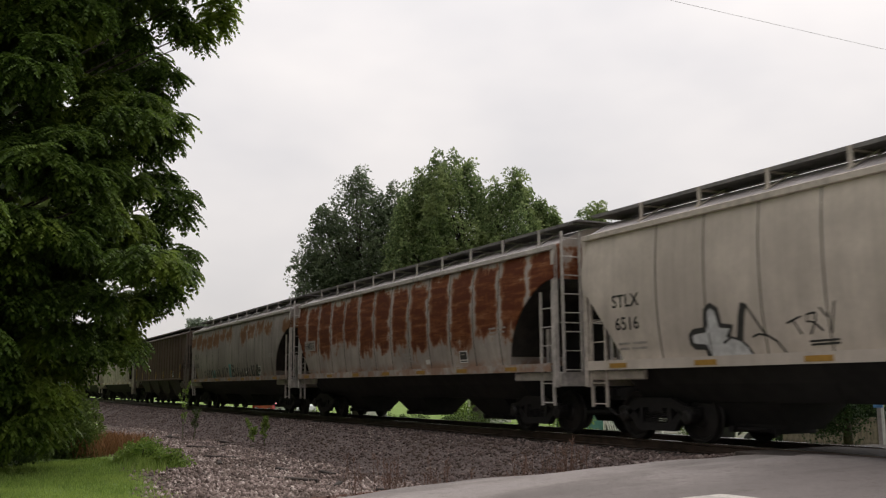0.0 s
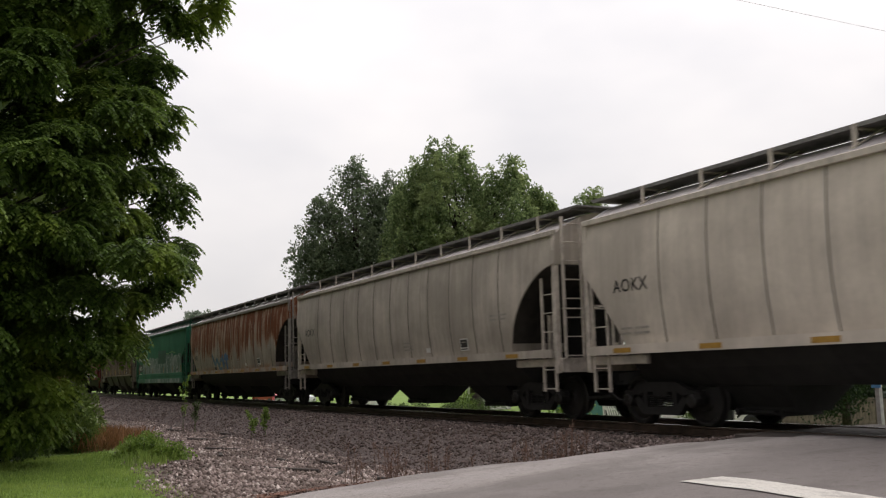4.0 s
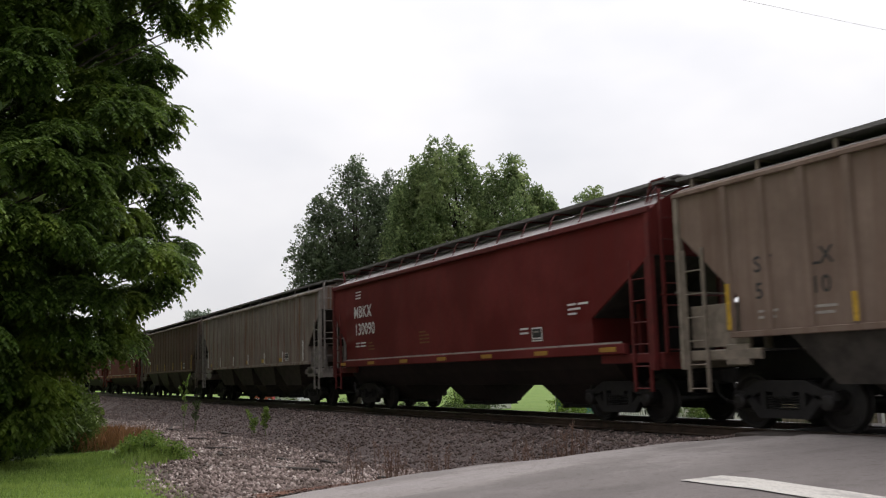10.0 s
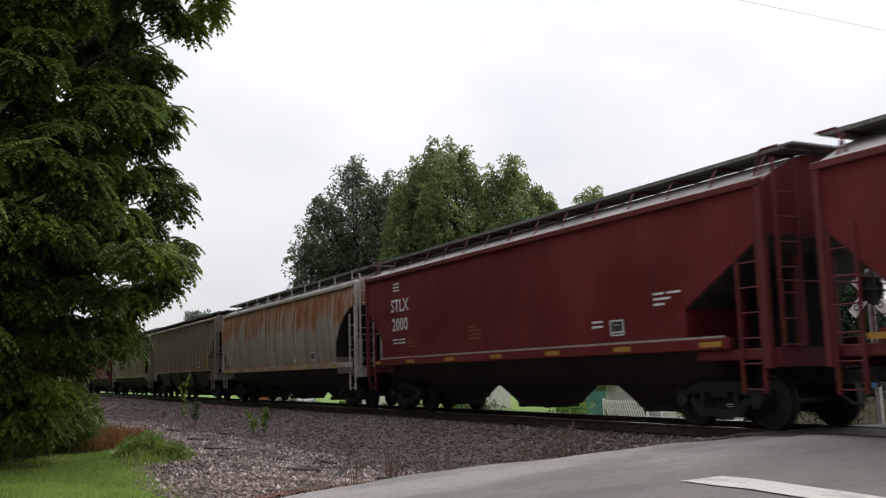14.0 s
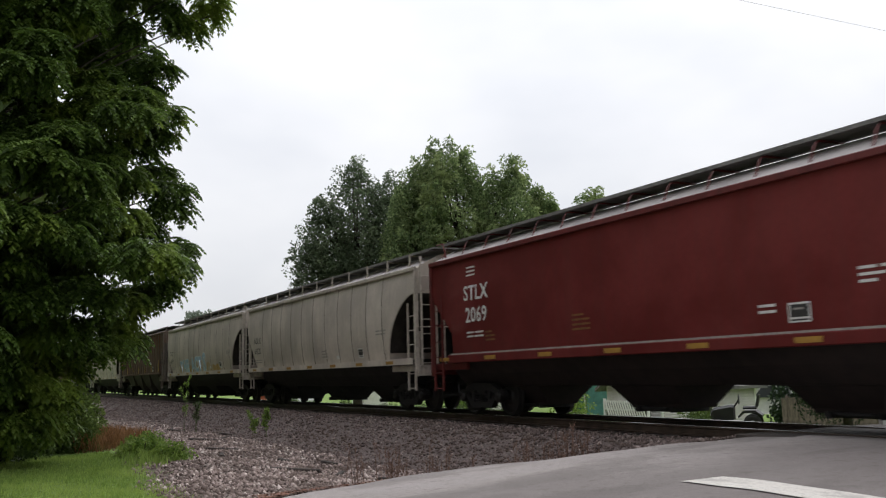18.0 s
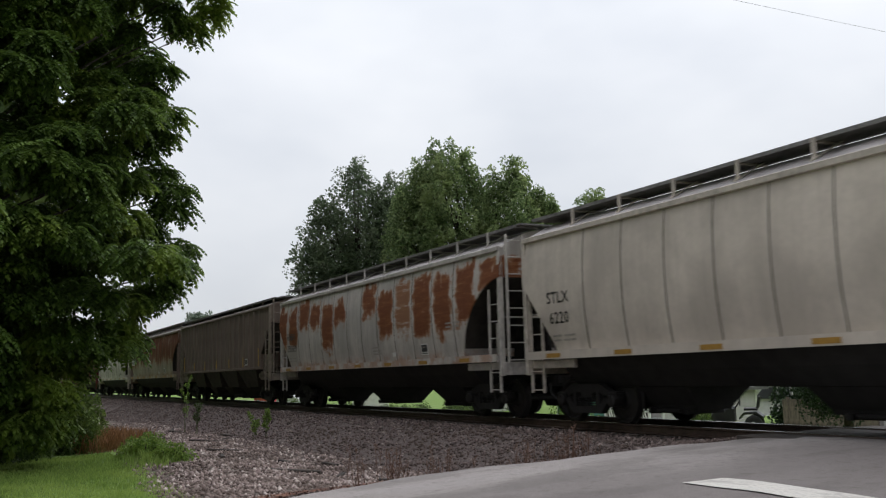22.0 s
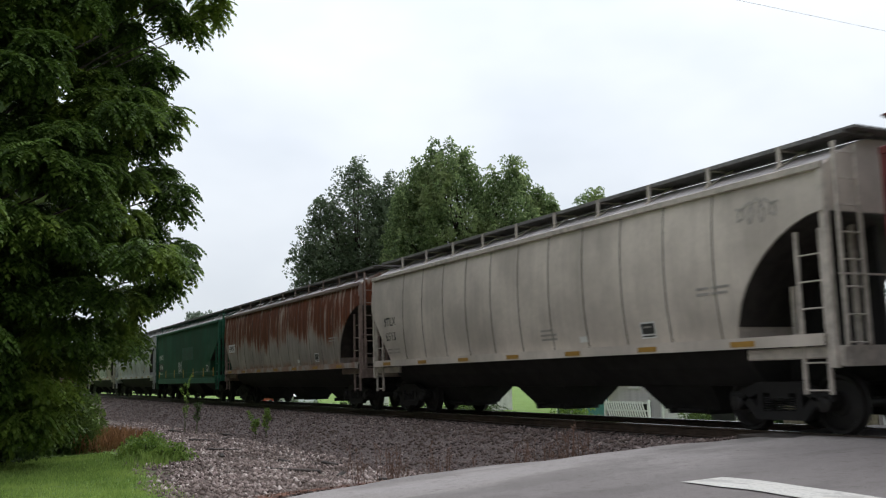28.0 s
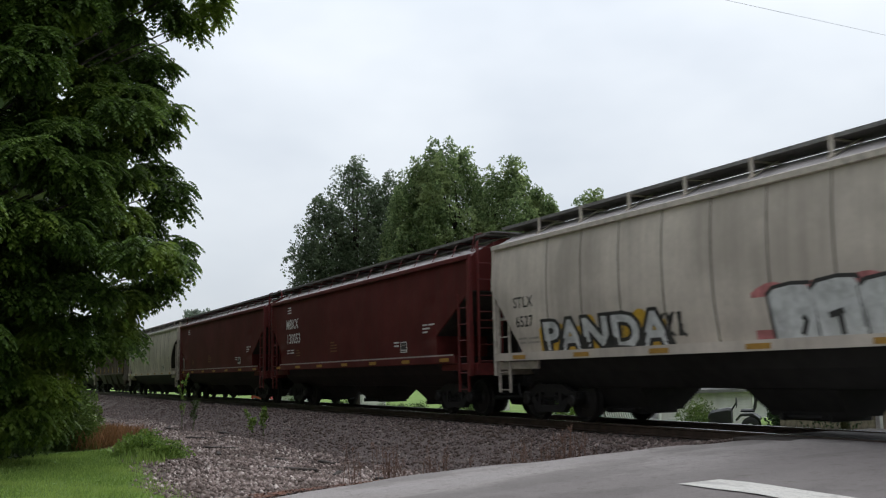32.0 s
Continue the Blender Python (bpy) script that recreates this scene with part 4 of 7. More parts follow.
    side_patch(car, kind, [(px + 0.10, 1.87 + pz), (px + 0.30, 1.87 + pz), (px + 0.30, 1.90 + pz), (px + 0.10, 1.90 + pz)], GREY_INK, "data_stencil", "", 0.012)
    side_patch(car, kind, [(px + 0.035, 1.705 + pz), (px + 0.385, 1.705 + pz), (px + 0.385, 1.73 + pz), (px + 0.035, 1.73 + pz)], BLACK_INK, "data_stencil", "", 0.009)
    if kind != "rib":
        yy = -w0 - (0.137 if kind == "flow" else 0.036)
        if deep:
            me = cached(("deep_sill",) + key, lambda: Geo().box(-hb + 0.7, hb - 0.7, -w0 - 0.06, -w0 + 0.03, 0.93, 1.20, 0.01).mesh("sill_skirt"))
            low = cached(("low_side",) + key, lambda: Geo().box(-hb + 1.2, hb - 1.2, -w0 - 0.01, -w0 + 0.03, 1.19, 1.34, 0.004).mesh("lower_side"))
            for turn in (0, 180):
                put("sill_skirt", me, trim, car, "", pose(0, 0, 0, 0, 0, turn))
                put("lower_side", low, paint, car, "", pose(0, 0, 0, 0, 0, turn))
            for x in (-7.0, -4.9, -2.4, 0.1, 2.6, 5.0, 7.1) if paint.name == "paint_green_b" else ():
                put("reflective_dash", cached(("upright_dash",), lambda: Geo().plate([(0, 1.27), (0.09, 1.27), (0.06, 1.70), (-0.03, 1.70)], -w0 - 0.075, -w0 - 0.06).mesh("reflective_dash")), YELLOW_INK, car, "yellow upright dash", pose(x, 0, 0))
        dash = cached(("dash", kind), lambda: Geo().box(-0.26, 0.26, yy, yy + 0.006, z0 - 0.13, z0 - 0.04).mesh("reflective_dash"))
        for i in range(0 if deep else -3, 0 if deep else 4):
            put("reflective_dash", dash, DIM_YELLOW, car, "", pose(i * 2.35 - 0.3, 0, 0))
    else:
        for i in (-9, -6, -3, 0, 3, 6, 9):
            tall = 0.75 if abs(i) == 9 else 0.42
            dash = cached(("dash", "rib", abs(i) == 9), lambda: Geo().box(-0.045, 0.045, -1.593, -1.585, 1.62, 1.62 + tall).mesh("reflective_dash"))
            put("reflective_dash", dash, dash_ink or YELLOW_INK, car, "", pose(i * 0.813 - 0.17, 0, 0))
        if dash_ink:
            for x in (-6.9, -0.35, 1.95, 4.35):
                side_patch(car, kind, [(x - 0.25, 1.66), (x + 0.2, 1.66), (x + 0.2, 1.80), (x - 0.25, 1.80)], YELLOW_INK, "reflective_dash", "yellow reflective patch", 0.006)
    return car, hb


# ---- the train ----
BEIGE = (0.575, 0.535, 0.475)
PALE = (0.57, 0.555, 0.525)
COOL = (0.55, 0.565, 0.60)
RED = (0.132, 0.0145, 0.0135)
GREEN = (0.015, 0.125, 0.070)
BROWN = (0.115, 0.088, 0.072)
TAN = (0.27, 0.235, 0.19)
GREY = (0.30, 0.285, 0.265)

# speed law of the train: metres along the track after t seconds
SPEED, GAIN = 18.028, 0.0573
# place of each coupling at the start, from the head of the train
JOINTS = [1.96, -16.04, -34.06, -52.03, -70.41, -88.49, -106.56, -124.62, -141.77, -160.1, -177.48, -195.91, -213.29, -232.13, -250.41, -268.07, -285.26, -303.27, -321.57, -339.49, -356.64,
          -374.57, -392.44, -410.7, -428.77, -446.8, -465.24, -483.32, -501.38, -518.79, -536.17, -554.21, -572.25, -589.6, -607.68, -625.8, -643.24, -660.65, -678.7, -696.9, -714.9, -733.1, -751.2, -769.2, -787.3]


def trimmed(name, base, rusty=False):
    base = warmed(base)
    return plain(name, tuple(c * 0.9 for c in base) if not rusty else tuple(0.6 * c + 0.4 * r for c, r in zip(base, RUST)), 0.6, 0.0, 0.2, 7.0)


T_BEIGE, T_PALE, T_COOL, T_RED, T_GREEN = (trimmed(a, b) for a, b in (("beige_trim", BEIGE), ("pale_trim", PALE), ("cool_trim", COOL), ("red_trim", RED), ("green_trim", GREEN)))
T_BROWN, T_TAN, T_GREY, T_RUSTY = trimmed("brown_trim", (0.17, 0.14, 0.12)), trimmed("tan_trim", TAN), trimmed("grey_trim", GREY), trimmed("rusty_trim", GREY, True)
# hopper paints hold the deep shade under the cars, the first some grime too
UNDERSIDE = plain("grimy_shaded_hopper_paint", (0.062, 0.052, 0.045), 0.8, 0.0, 0.3, 3.0)
UNDERSIDE_RED = plain("shaded_red_hopper_paint", (0.022, 0.012, 0.011), 0.8, 0.0, 0.3, 3.0)
UNDERSIDE_BLACK = plain("shaded_black_hopper_paint", (0.020, 0.018, 0.017), 0.8, 0.0, 0.3, 3.0)

OCHRE_INK = plain("worn_ochre_stencil_paint", (0.20, 0.085, 0.022), 0.7, 0.0, 0.3, 16.0)
BEIGE_LABEL = "beige covered hopper car with curved sides and faint grime"
RUST_LABEL = "pale grey covered hopper car with large orange-brown rust patches"
RIB_LABEL = "ribbed covered hopper car with brown weathered sides"
RED_LABEL = "dark red covered hopper car with smooth flat sides"
# kind, paint, trim, label, first line, second line, ink, letter height
SPEC = [
    ("flow", car_paint("paint_beige_a", BEIGE, seed=1, grime=0.3), T_BEIGE, "beige covered hopper car with black and white graffiti", "STLX", "6516", BLACK_INK),
    ("flow", rust_paint("paint_rust_a", (0.46, 0.43, 0.395), 2, "panels", 1.95, 4.0, 0.45, 1.0, 0.97, 0.35, (0.27, 0.105, 0.036), (0.105, 0.026, 0.011)), T_PALE, RUST_LABEL, "HMBX", "", BLACK_INK),
    ("flow", rust_paint("paint_rust_b", (0.37, 0.35, 0.325), 3, "panels", 3.0, 3.75, 0.35, 0.92, 0.55, 0.5, (0.225, 0.105, 0.036), (0.11, 0.045, 0.018)), T_PALE, "pale grey covered hopper car with rusty upper panels and dark graffiti", "STLX", "6008", BLACK_INK),
    ("rib", car_paint("paint_rib_a", (0.115, 0.080, 0.064), seed=4, grime=0.5, wash=(0.13, 0.090, 0.070)), T_BROWN, RIB_LABEL, "", "", BLACK_INK),
    ("flow", car_paint("paint_beige_b", BEIGE, seed=5, grime=0.35), T_BEIGE, "beige covered hopper car with a sprayed scribble", "AOKX", "", BLACK_INK),
    ("flow", car_paint("paint_beige_c", tuple(c * 0.85 for c in BEIGE), seed=6, grime=0.5), T_BEIGE, BEIGE_LABEL, "AOKX", "", BLACK_INK),
    ("flow", rust_paint("paint_rust_c", (0.45, 0.41, 0.36), 7, "runs", 2.50, 4.2, 0.95, 0.62, 0.9, 0.45, (0.30, 0.125, 0.042), (0.125, 0.032, 0.013)), T_GREY, "pale grey covered hopper car streaked with rust from the roof", "STLX", "6095", BLACK_INK),
    ("flat", car_paint("paint_green_a", tuple(c * 1.3 for c in GREEN), seed=8, grime=0.35), T_GREEN, "green covered hopper car with washed-out silver graffiti", "MWCX", "95036", WHITE_INK),
    ("rib", car_paint("paint_rib_b", (0.175, 0.135, 0.113), 0, 9, 0, 0.12, 0.55, wash=(0.10, 0.060, 0.046)), T_BROWN, RIB_LABEL, "ST   LX", "54   70", BLACK_INK),
    ("flat", car_paint("paint_red_a", RED, seed=10, grime=0.3), T_RED, "dark red covered hopper car with pale graffiti along the sill", "STLX", "2073", WHITE_INK),
    ("rib", car_paint("paint_rib_c", (0.215, 0.163, 0.132), seed=11, grime=0.45, wash=(0.19, 0.125, 0.095)), T_TAN, "ribbed covered hopper car with dusty tan sides", "ST   LX", "53   10", BLACK_INK),
    ("flat", car_paint("paint_red_b", RED, seed=12, grime=0.3), T_RED, RED_LABEL, "MBKX", "130090", WHITE_INK),
    ("rib", car_paint("paint_rib_d", (0.285, 0.255, 0.225), 0, 13, 0, 0.35, 0.45, wash=(0.17, 0.135, 0.112)), T_GREY, "ribbed covered hopper car with grey rust-streaked sides", "ST   LX", "53   ", BLACK_INK),
    ("rib", car_paint("paint_rib_e", (0.135, 0.095, 0.075), 0, 14, 0, 0.05, 0.6, wash=(0.082, 0.052, 0.041)), T_BROWN, RIB_LABEL, "", "", BLACK_INK),
    ("flat", car_paint("paint_red_c", RED, seed=15, grime=0.3), T_RED, RED_LABEL, "STLX", "2108", WHITE_INK),
    ("flat", car_paint("paint_red_d", RED, seed=16, grime=0.3), T_RED, RED_LABEL, "STLX", "2000", WHITE_INK),
    ("flow", rust_paint("paint_rust_d", (0.44, 0.41, 0.37), 17, "runs", 2.95, 3.8, 0.6, 0.6, 0.55, 0.45), T_PALE, RUST_LABEL, "", "", BLACK_INK),
    ("rib", car_paint("paint_rib_f", (0.28, 0.25, 0.21), 0, 18, 0, 0.15, 0.4, wash=(0.19, 0.14, 0.10)), T_TAN, "ribbed covered hopper car with tan and rust-stained sides", "ST   LX", "52   42", BLACK_INK),
    ("flow", car_paint("paint_dirty_a", (0.31, 0.25, 0.21), seed=19, grime=0.4, wash=(0.22, 0.165, 0.135)), T_GREY, "brown-grey covered hopper car filmed with dust", "TILX", "", BLACK_INK),
    ("flat", car_paint("paint_red_e", RED, seed=20, grime=0.3), T_RED, RED_LABEL, "STLX", "2069", WHITE_INK),
    ("flow", car_paint("paint_beige_d", BEIGE, seed=21, grime=0.25), T_BEIGE, BEIGE_LABEL, "AOKX", "65520", BLACK_INK),
    ("flow", car_paint("paint_beige_e", BEIGE, seed=22, grime=0.25), T_BEIGE, "beige covered hopper car with pale blue graffiti letters", "STLX", "6540", BLACK_INK),
    ("rib", car_paint("paint_rib_g", (0.135, 0.094, 0.073), 0, 23, 0, 0.12, 0.5, wash=(0.10, 0.060, 0.044)), T_BROWN, RIB_LABEL, "", "", BLACK_INK),
    ("flow", car_paint("paint_beige_f", BEIGE, seed=24, grime=0.25), T_BEIGE, BEIGE_LABEL, "STLX", "6220", BLACK_INK),
    ("flow", rust_paint("paint_rust_e", PALE, 25, "panels", 1.95, 3.95, 1.0, 0.88, 0.85, 0.4, (0.30, 0.125, 0.044), (0.14, 0.038, 0.015)), T_PALE, RUST_LABEL, "HMBX", "292639", BLACK_INK),
    ("rib", car_paint("paint_rib_h", (0.205, 0.168, 0.143), seed=26, grime=0.5, wash=(0.15, 0.115, 0.096)), T_TAN, "ribbed covered hopper car with grey-brown dusty sides", "ST   LX", "54   70", BLACK_INK),
    ("flow", rust_paint("paint_rust_f", (0.42, 0.385, 0.33), 27, "runs", 2.45, 3.75, 0.5, 0.85, 0.92, 0.5, (0.235, 0.10, 0.036), (0.080, 0.022, 0.010)), T_RUSTY, "covered hopper car with sides mostly brown with rust", "HMBX", "", BLACK_INK),
    ("flow", car_paint("paint_beige_g", PALE, seed=28, grime=0.25), T_BEIGE, BEIGE_LABEL, "AOKX", "65573", BLACK_INK),
    ("flat", car_paint("paint_red_f", RED, seed=29, grime=0.35), T_RED, RED_LABEL, "STLX", "", WHITE_INK),
    ("flat", car_paint("paint_red_g", RED, seed=30, grime=0.3), T_RED, RED_LABEL, "STLX", "2111", WHITE_INK),
    ("flow", car_paint("paint_beige_h", BEIGE, seed=31, grime=0.25), T_BEIGE, "beige covered hopper car with a small scribble by the ladder", "STLX", "6513", BLACK_INK),
    ("flow", rust_paint("paint_rust_g", (0.43, 0.40, 0.36), 32, "runs", 2.65, 3.85, 0.55, 0.78, 0.92, 0.45, (0.235, 0.095, 0.04), (0.080, 0.021, 0.011)), T_RUSTY, "covered hopper car with sides mostly brown with rust", "HMBX", "", BLACK_INK),
    ("flat", car_paint("paint_green_b", tuple(c * 0.86 for c in GREEN), seed=33, grime=1.0), T_GREEN, "dark green covered hopper car with small white graffiti", "MWCX", "95034", WHITE_INK),
    ("flow", car_paint("paint_cool_a", COOL, seed=34, grime=0.12), T_COOL, "light bluish grey covered hopper car, fairly clean", "STLX", "6131", BLACK_INK),
    ("flow", car_paint("paint_beige_i", tuple(c * 0.93 for c in BEIGE), seed=35, grime=0.35), T_BEIGE, "beige covered hopper car with silver and black graffiti", "STLX", "6527", BLACK_INK),
    ("flat", car_paint("paint_red_h", tuple(c * 0.72 for c in RED), seed=36, grime=0.5), T_RED, RED_LABEL, "MBKX", "130053", WHITE_INK),
    ("flat", car_paint("paint_red_i", tuple(c * 0.72 for c in RED), seed=37, grime=0.5), T_RED, RED_LABEL, "", "", WHITE_INK),
    ("flow", car_paint("paint_beige_j", BEIGE, seed=38, grime=0.4), T_BEIGE, BEIGE_LABEL, "", "", BLACK_INK),
    ("rib", car_paint("paint_rib_i", BROWN, seed=39, grime=0.4, wash=(0.1, 0.075, 0.06)), T_BROWN, RIB_LABEL, "", "", BLACK_INK),
    ("flow", car_paint("paint_beige_k", PALE, seed=40, grime=0.4), T_BEIGE, BEIGE_LABEL, "", "", BLACK_INK),
    ("rib", car_paint("paint_rib_j", BROWN, seed=41, grime=0.4, wash=(0.1, 0.075, 0.06)), T_BROWN, RIB_LABEL, "", "", BLACK_INK),
]
# the tail of the train repeats earlier paints, half hidden by the tree
SPEC += [SPEC[k] for k in (37, 38, 39)]

CARS = []
for i, (kind, paint, trim, label, line1, line2, ink) in enumerate(SPEC):
    head, tail = JOINTS[i], JOINTS[i + 1]
    under = UNDERSIDE_RED if paint.name.startswith("paint_red") else UNDERSIDE if kind == "rib" else UNDERSIDE_BLACK
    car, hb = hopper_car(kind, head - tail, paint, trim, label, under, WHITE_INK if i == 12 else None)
    CARS.append((car, 0.5 * (head + tail) - (0.4 if kind == "rib" else 0.0)))
    big = ink is WHITE_INK
    if line1 and kind == "rib":
        for text, x, z in ((line1[:2], 1.35, 2.5), (line1[-2:], 2.45, 2.5), (line2[:2], 1.35, 2.08), (line2[-2:], 2.45, 2.08)):
            if text.strip():
                side_text(car, kind, text, -hb + x + 0.4, z, 0.25, ink, fat=0.004)
        bars(car, kind, -hb + 1.8, 1.86, [[0.4], [0.35]], GREY_INK)
        bars(car, kind, -hb + 2.9, 1.86, [[0.4], [0.35]], GREY_INK)
    elif line1:
        small = line2 == "2108"
        h = 0.29 if small else 0.35 if big else 0.235
        x = -hb + (1.85 if big else 0.98)
        z = 2.52 if small else 2.84 if big else 2.50
        gap = 0.40 if small else 0.54 if big else 0.43
        if kind == "flat" and not paint.name.startswith("paint_red"):
            x, z, h, gap = -hb + 1.0, 2.40, 0.26, 0.60
            side_patch(car, kind, [(x - 0.05, z - gap - 0.13), (x + 1.25, z - gap - 0.13), (x + 1.25, z - gap + 0.36), (x - 0.05, z - gap + 0.36)], BLACK_INK, "number_patch", "black patch behind the number", 0.004)
        plate = line1 == "HMBX" and not line2
        if plate:
            x, z = -hb + 0.9, 2.36
            side_patch(car, kind, [(x - 0.06, z - 0.06), (x + 1.08, z - 0.06), (x + 1.08, z + 0.30), (x - 0.06, z + 0.30)], GREY_INK if i == 1 else WHITE_INK, "mark_patch", "pale patch behind the mark", 0.004)
        side_text(car, kind, line1, x, z, h, ink, fat=0.008 if big else 0.004)
        if line2:
            side_text(car, kind, line2, x + (0.06 if big else 0.06), z - gap, h, ink, "road_number", fat=0.008 if big else 0.004)
        bars(car, kind, x + 0.1, z - gap - 0.28, [[0.35, 0.4], [0.3, 0.45]], WHITE_INK if big else GREY_INK)
    if kind == "flat" and "paint_red" in paint.name:
        bars(car, kind, -hb + 2.0, 3.62, [[0.42], [0.42], [0.42]], WHITE_INK)
        bars(car, kind, hb - 2.7, 2.35, [[0.3, 0.35], [0.45], [0.3]], WHITE_INK)
        bars(car, kind, hb - 4.6, 1.95, [[0.35], [0.35]], WHITE_INK)
        bars(car, kind, -1.6, 2.15, [[0.4], [0.6], [0.6], [0.6]], OCHRE_INK)
        bars(car, kind, -5.2, 2.0, [[0.3], [0.45], [0.45]], OCHRE_INK)
        side_patch(car, kind, [(-hb + 1.0, 1.515), (hb - 1.0, 1.515), (hb - 1.0, 1.555), (-hb + 1.0, 1.555)], GREY_INK, "stripe", "thin pale stripe above the sill", 0.006)
    elif kind == "flow":
        bars(car, kind, 0.8, 1.9, [[0.5], [0.6], [0.6]], GREY_INK)
        bars(car, kind, hb - 2.75, 2.35, [[0.3, 0.4], [0.3, 0.35]], GREY_INK)
        side_patch(car, kind, [(2.2, 1.62), (2.45, 1.62), (2.45, 1.74), (2.2, 1.74)], WHITE_INK, "data_plate", "small white plate")


def stroke(car, kind, pts, mat, thick=0.06, name="graffiti", label="", proud=0.008):
    """A sprayed line through points of (x, z)."""
    rows = []
    for i, (a, b) in enumerate(pts):
        p, q = pts[max(i - 1, 0)], pts[min(i + 1, len(pts) - 1)]
        d = Vector((q[0] - p[0], q[1] - p[1])).normalized() * thick / 2
        rows.append([(px, -(half_width(kind, pz) + proud), pz) for px, pz in ((a + d.y, b - d.x), (a - d.y, b + d.x))])
    put(name, Geo().sweep(rows, cap=False, closed=False).mesh(name), mat, car, label)


def tag_letters(car, kind, x0, x1, z, h, mat, seed, count, thick=0.06, label="hasty sprayed tag"):
    """Unreadable letters of a few strokes each."""
    r = random.Random(seed)
    w = (x1 - x0) / count
    for i in range(count):
        a = x0 + w * i
        for _ in range(3):
            p = (a + r.uniform(0.05, 0.4) * w, z + r.choice((0.0, 0.45, 1.0)) * h)
            q = (a + r.uniform(0.45, 0.9) * w, z + r.choice((0.0, 0.5, 1.0)) * h)
            m = ((p[0] + q[0]) / 2 + r.uniform(-0.1, 0.1) * w, (p[1] + q[1]) / 2 + r.uniform(-0.2, 0.2) * h)
            stroke(car, kind, [p, m, q], mat, thick, "graffiti", label)
        s = a + 0.15 * w
        stroke(car, kind, [(s, z), (s + 0.04, z + 0.5 * h), (s + 0.02, z + h)], mat, thick, "graffiti", label)


def washed(name, under, over, scale=1.5):
    """Spray paint half washed off the colour under it."""
    n = Nodes(name, 0.6, 0.0, 0.3)
    a = n.noise(n.mapped((1, 1, 0.5)), scale, 6.0, 0.7)
    b = n.noise(n.mapped((1, 1, 1), (3, 1, 7)), scale * 2.2, 5.0, 0.65)
    col = n.mix(n.ramp(a, 0.40, 0.62), under, over)
    col = n.mix(n.ramp(b, 0.60, 0.72, 0.0, 0.6), col, (0.10, 0.10, 0.11))
    return n.done(col)


WASH_GREEN = washed("washed_silver_on_green", (0.05, 0.12, 0.095), (0.26, 0.285, 0.28))
WASH_RED = washed("washed_lilac_on_red", (0.34, 0.32, 0.37), (0.55, 0.53, 0.58), 2.5)
WASH_GREY = washed("washed_grey_green_on_red", (0.24, 0.25, 0.21), (0.48, 0.47, 0.44), 2.5)
OCHRE = washed("washed_ochre_on_beige", (0.46, 0.40, 0.29), (0.45, 0.27, 0.06), 2.0)
WASH_DIM = washed("washed_lilac_haze", (0.15, 0.05, 0.05), (0.30, 0.26, 0.30), 2.2)
WASH_EDGE = washed("washed_pale_edge", (0.22, 0.27, 0.255), (0.46, 0.48, 0.475), 2.5)
BRIGHT_BLUE_INK = plain("blue_spray_paint", (0.075, 0.17, 0.36), 0.6, 0.0, 0.25, 5.0)
LIME_INK = plain("lime_spray_paint", (0.20, 0.36, 0.12), 0.6, 0.0, 0.25, 5.0)
MOSS_INK = plain("moss_grey_spray_paint", (0.13, 0.16, 0.12), 0.6, 0.0, 0.25, 5.0)
DARK_GREEN_INK = plain("dark_green_patch_paint", (0.013, 0.085, 0.058), 0.6, 0.0, 0.25, 4.0)
BROWN_INK = plain("brown_patch_paint", (0.09, 0.022, 0.014), 0.6, 0.0, 0.2, 4.0)


def scallop(x0, x1, z0, z1, n, seed, wave=0.12):
    """The outline of a patch with a bulging upper edge."""
    r = random.Random(seed)
    top = []
    for i in range(n):
        h = r.uniform(-wave, wave)
        for j in range(5):
            u = (i + j / 5) / n
            top.append((x0 + (x1 - x0) * u, z1 + h + wave * math.sin(math.pi * j / 5)))
    return [(x0, z0), (x1, z0)] + list(reversed(top))


def grow(pts, d):
    cx, cz = sum(p[0] for p in pts) / len(pts), sum(p[1] for p in pts) / len(pts)
    return [(x + d * math.copysign(1, x - cx) * min(1, abs(x - cx) * 4), z + d * math.copysign(1, z - cz) * min(1, abs(z - cz) * 4)) for x, z in pts]


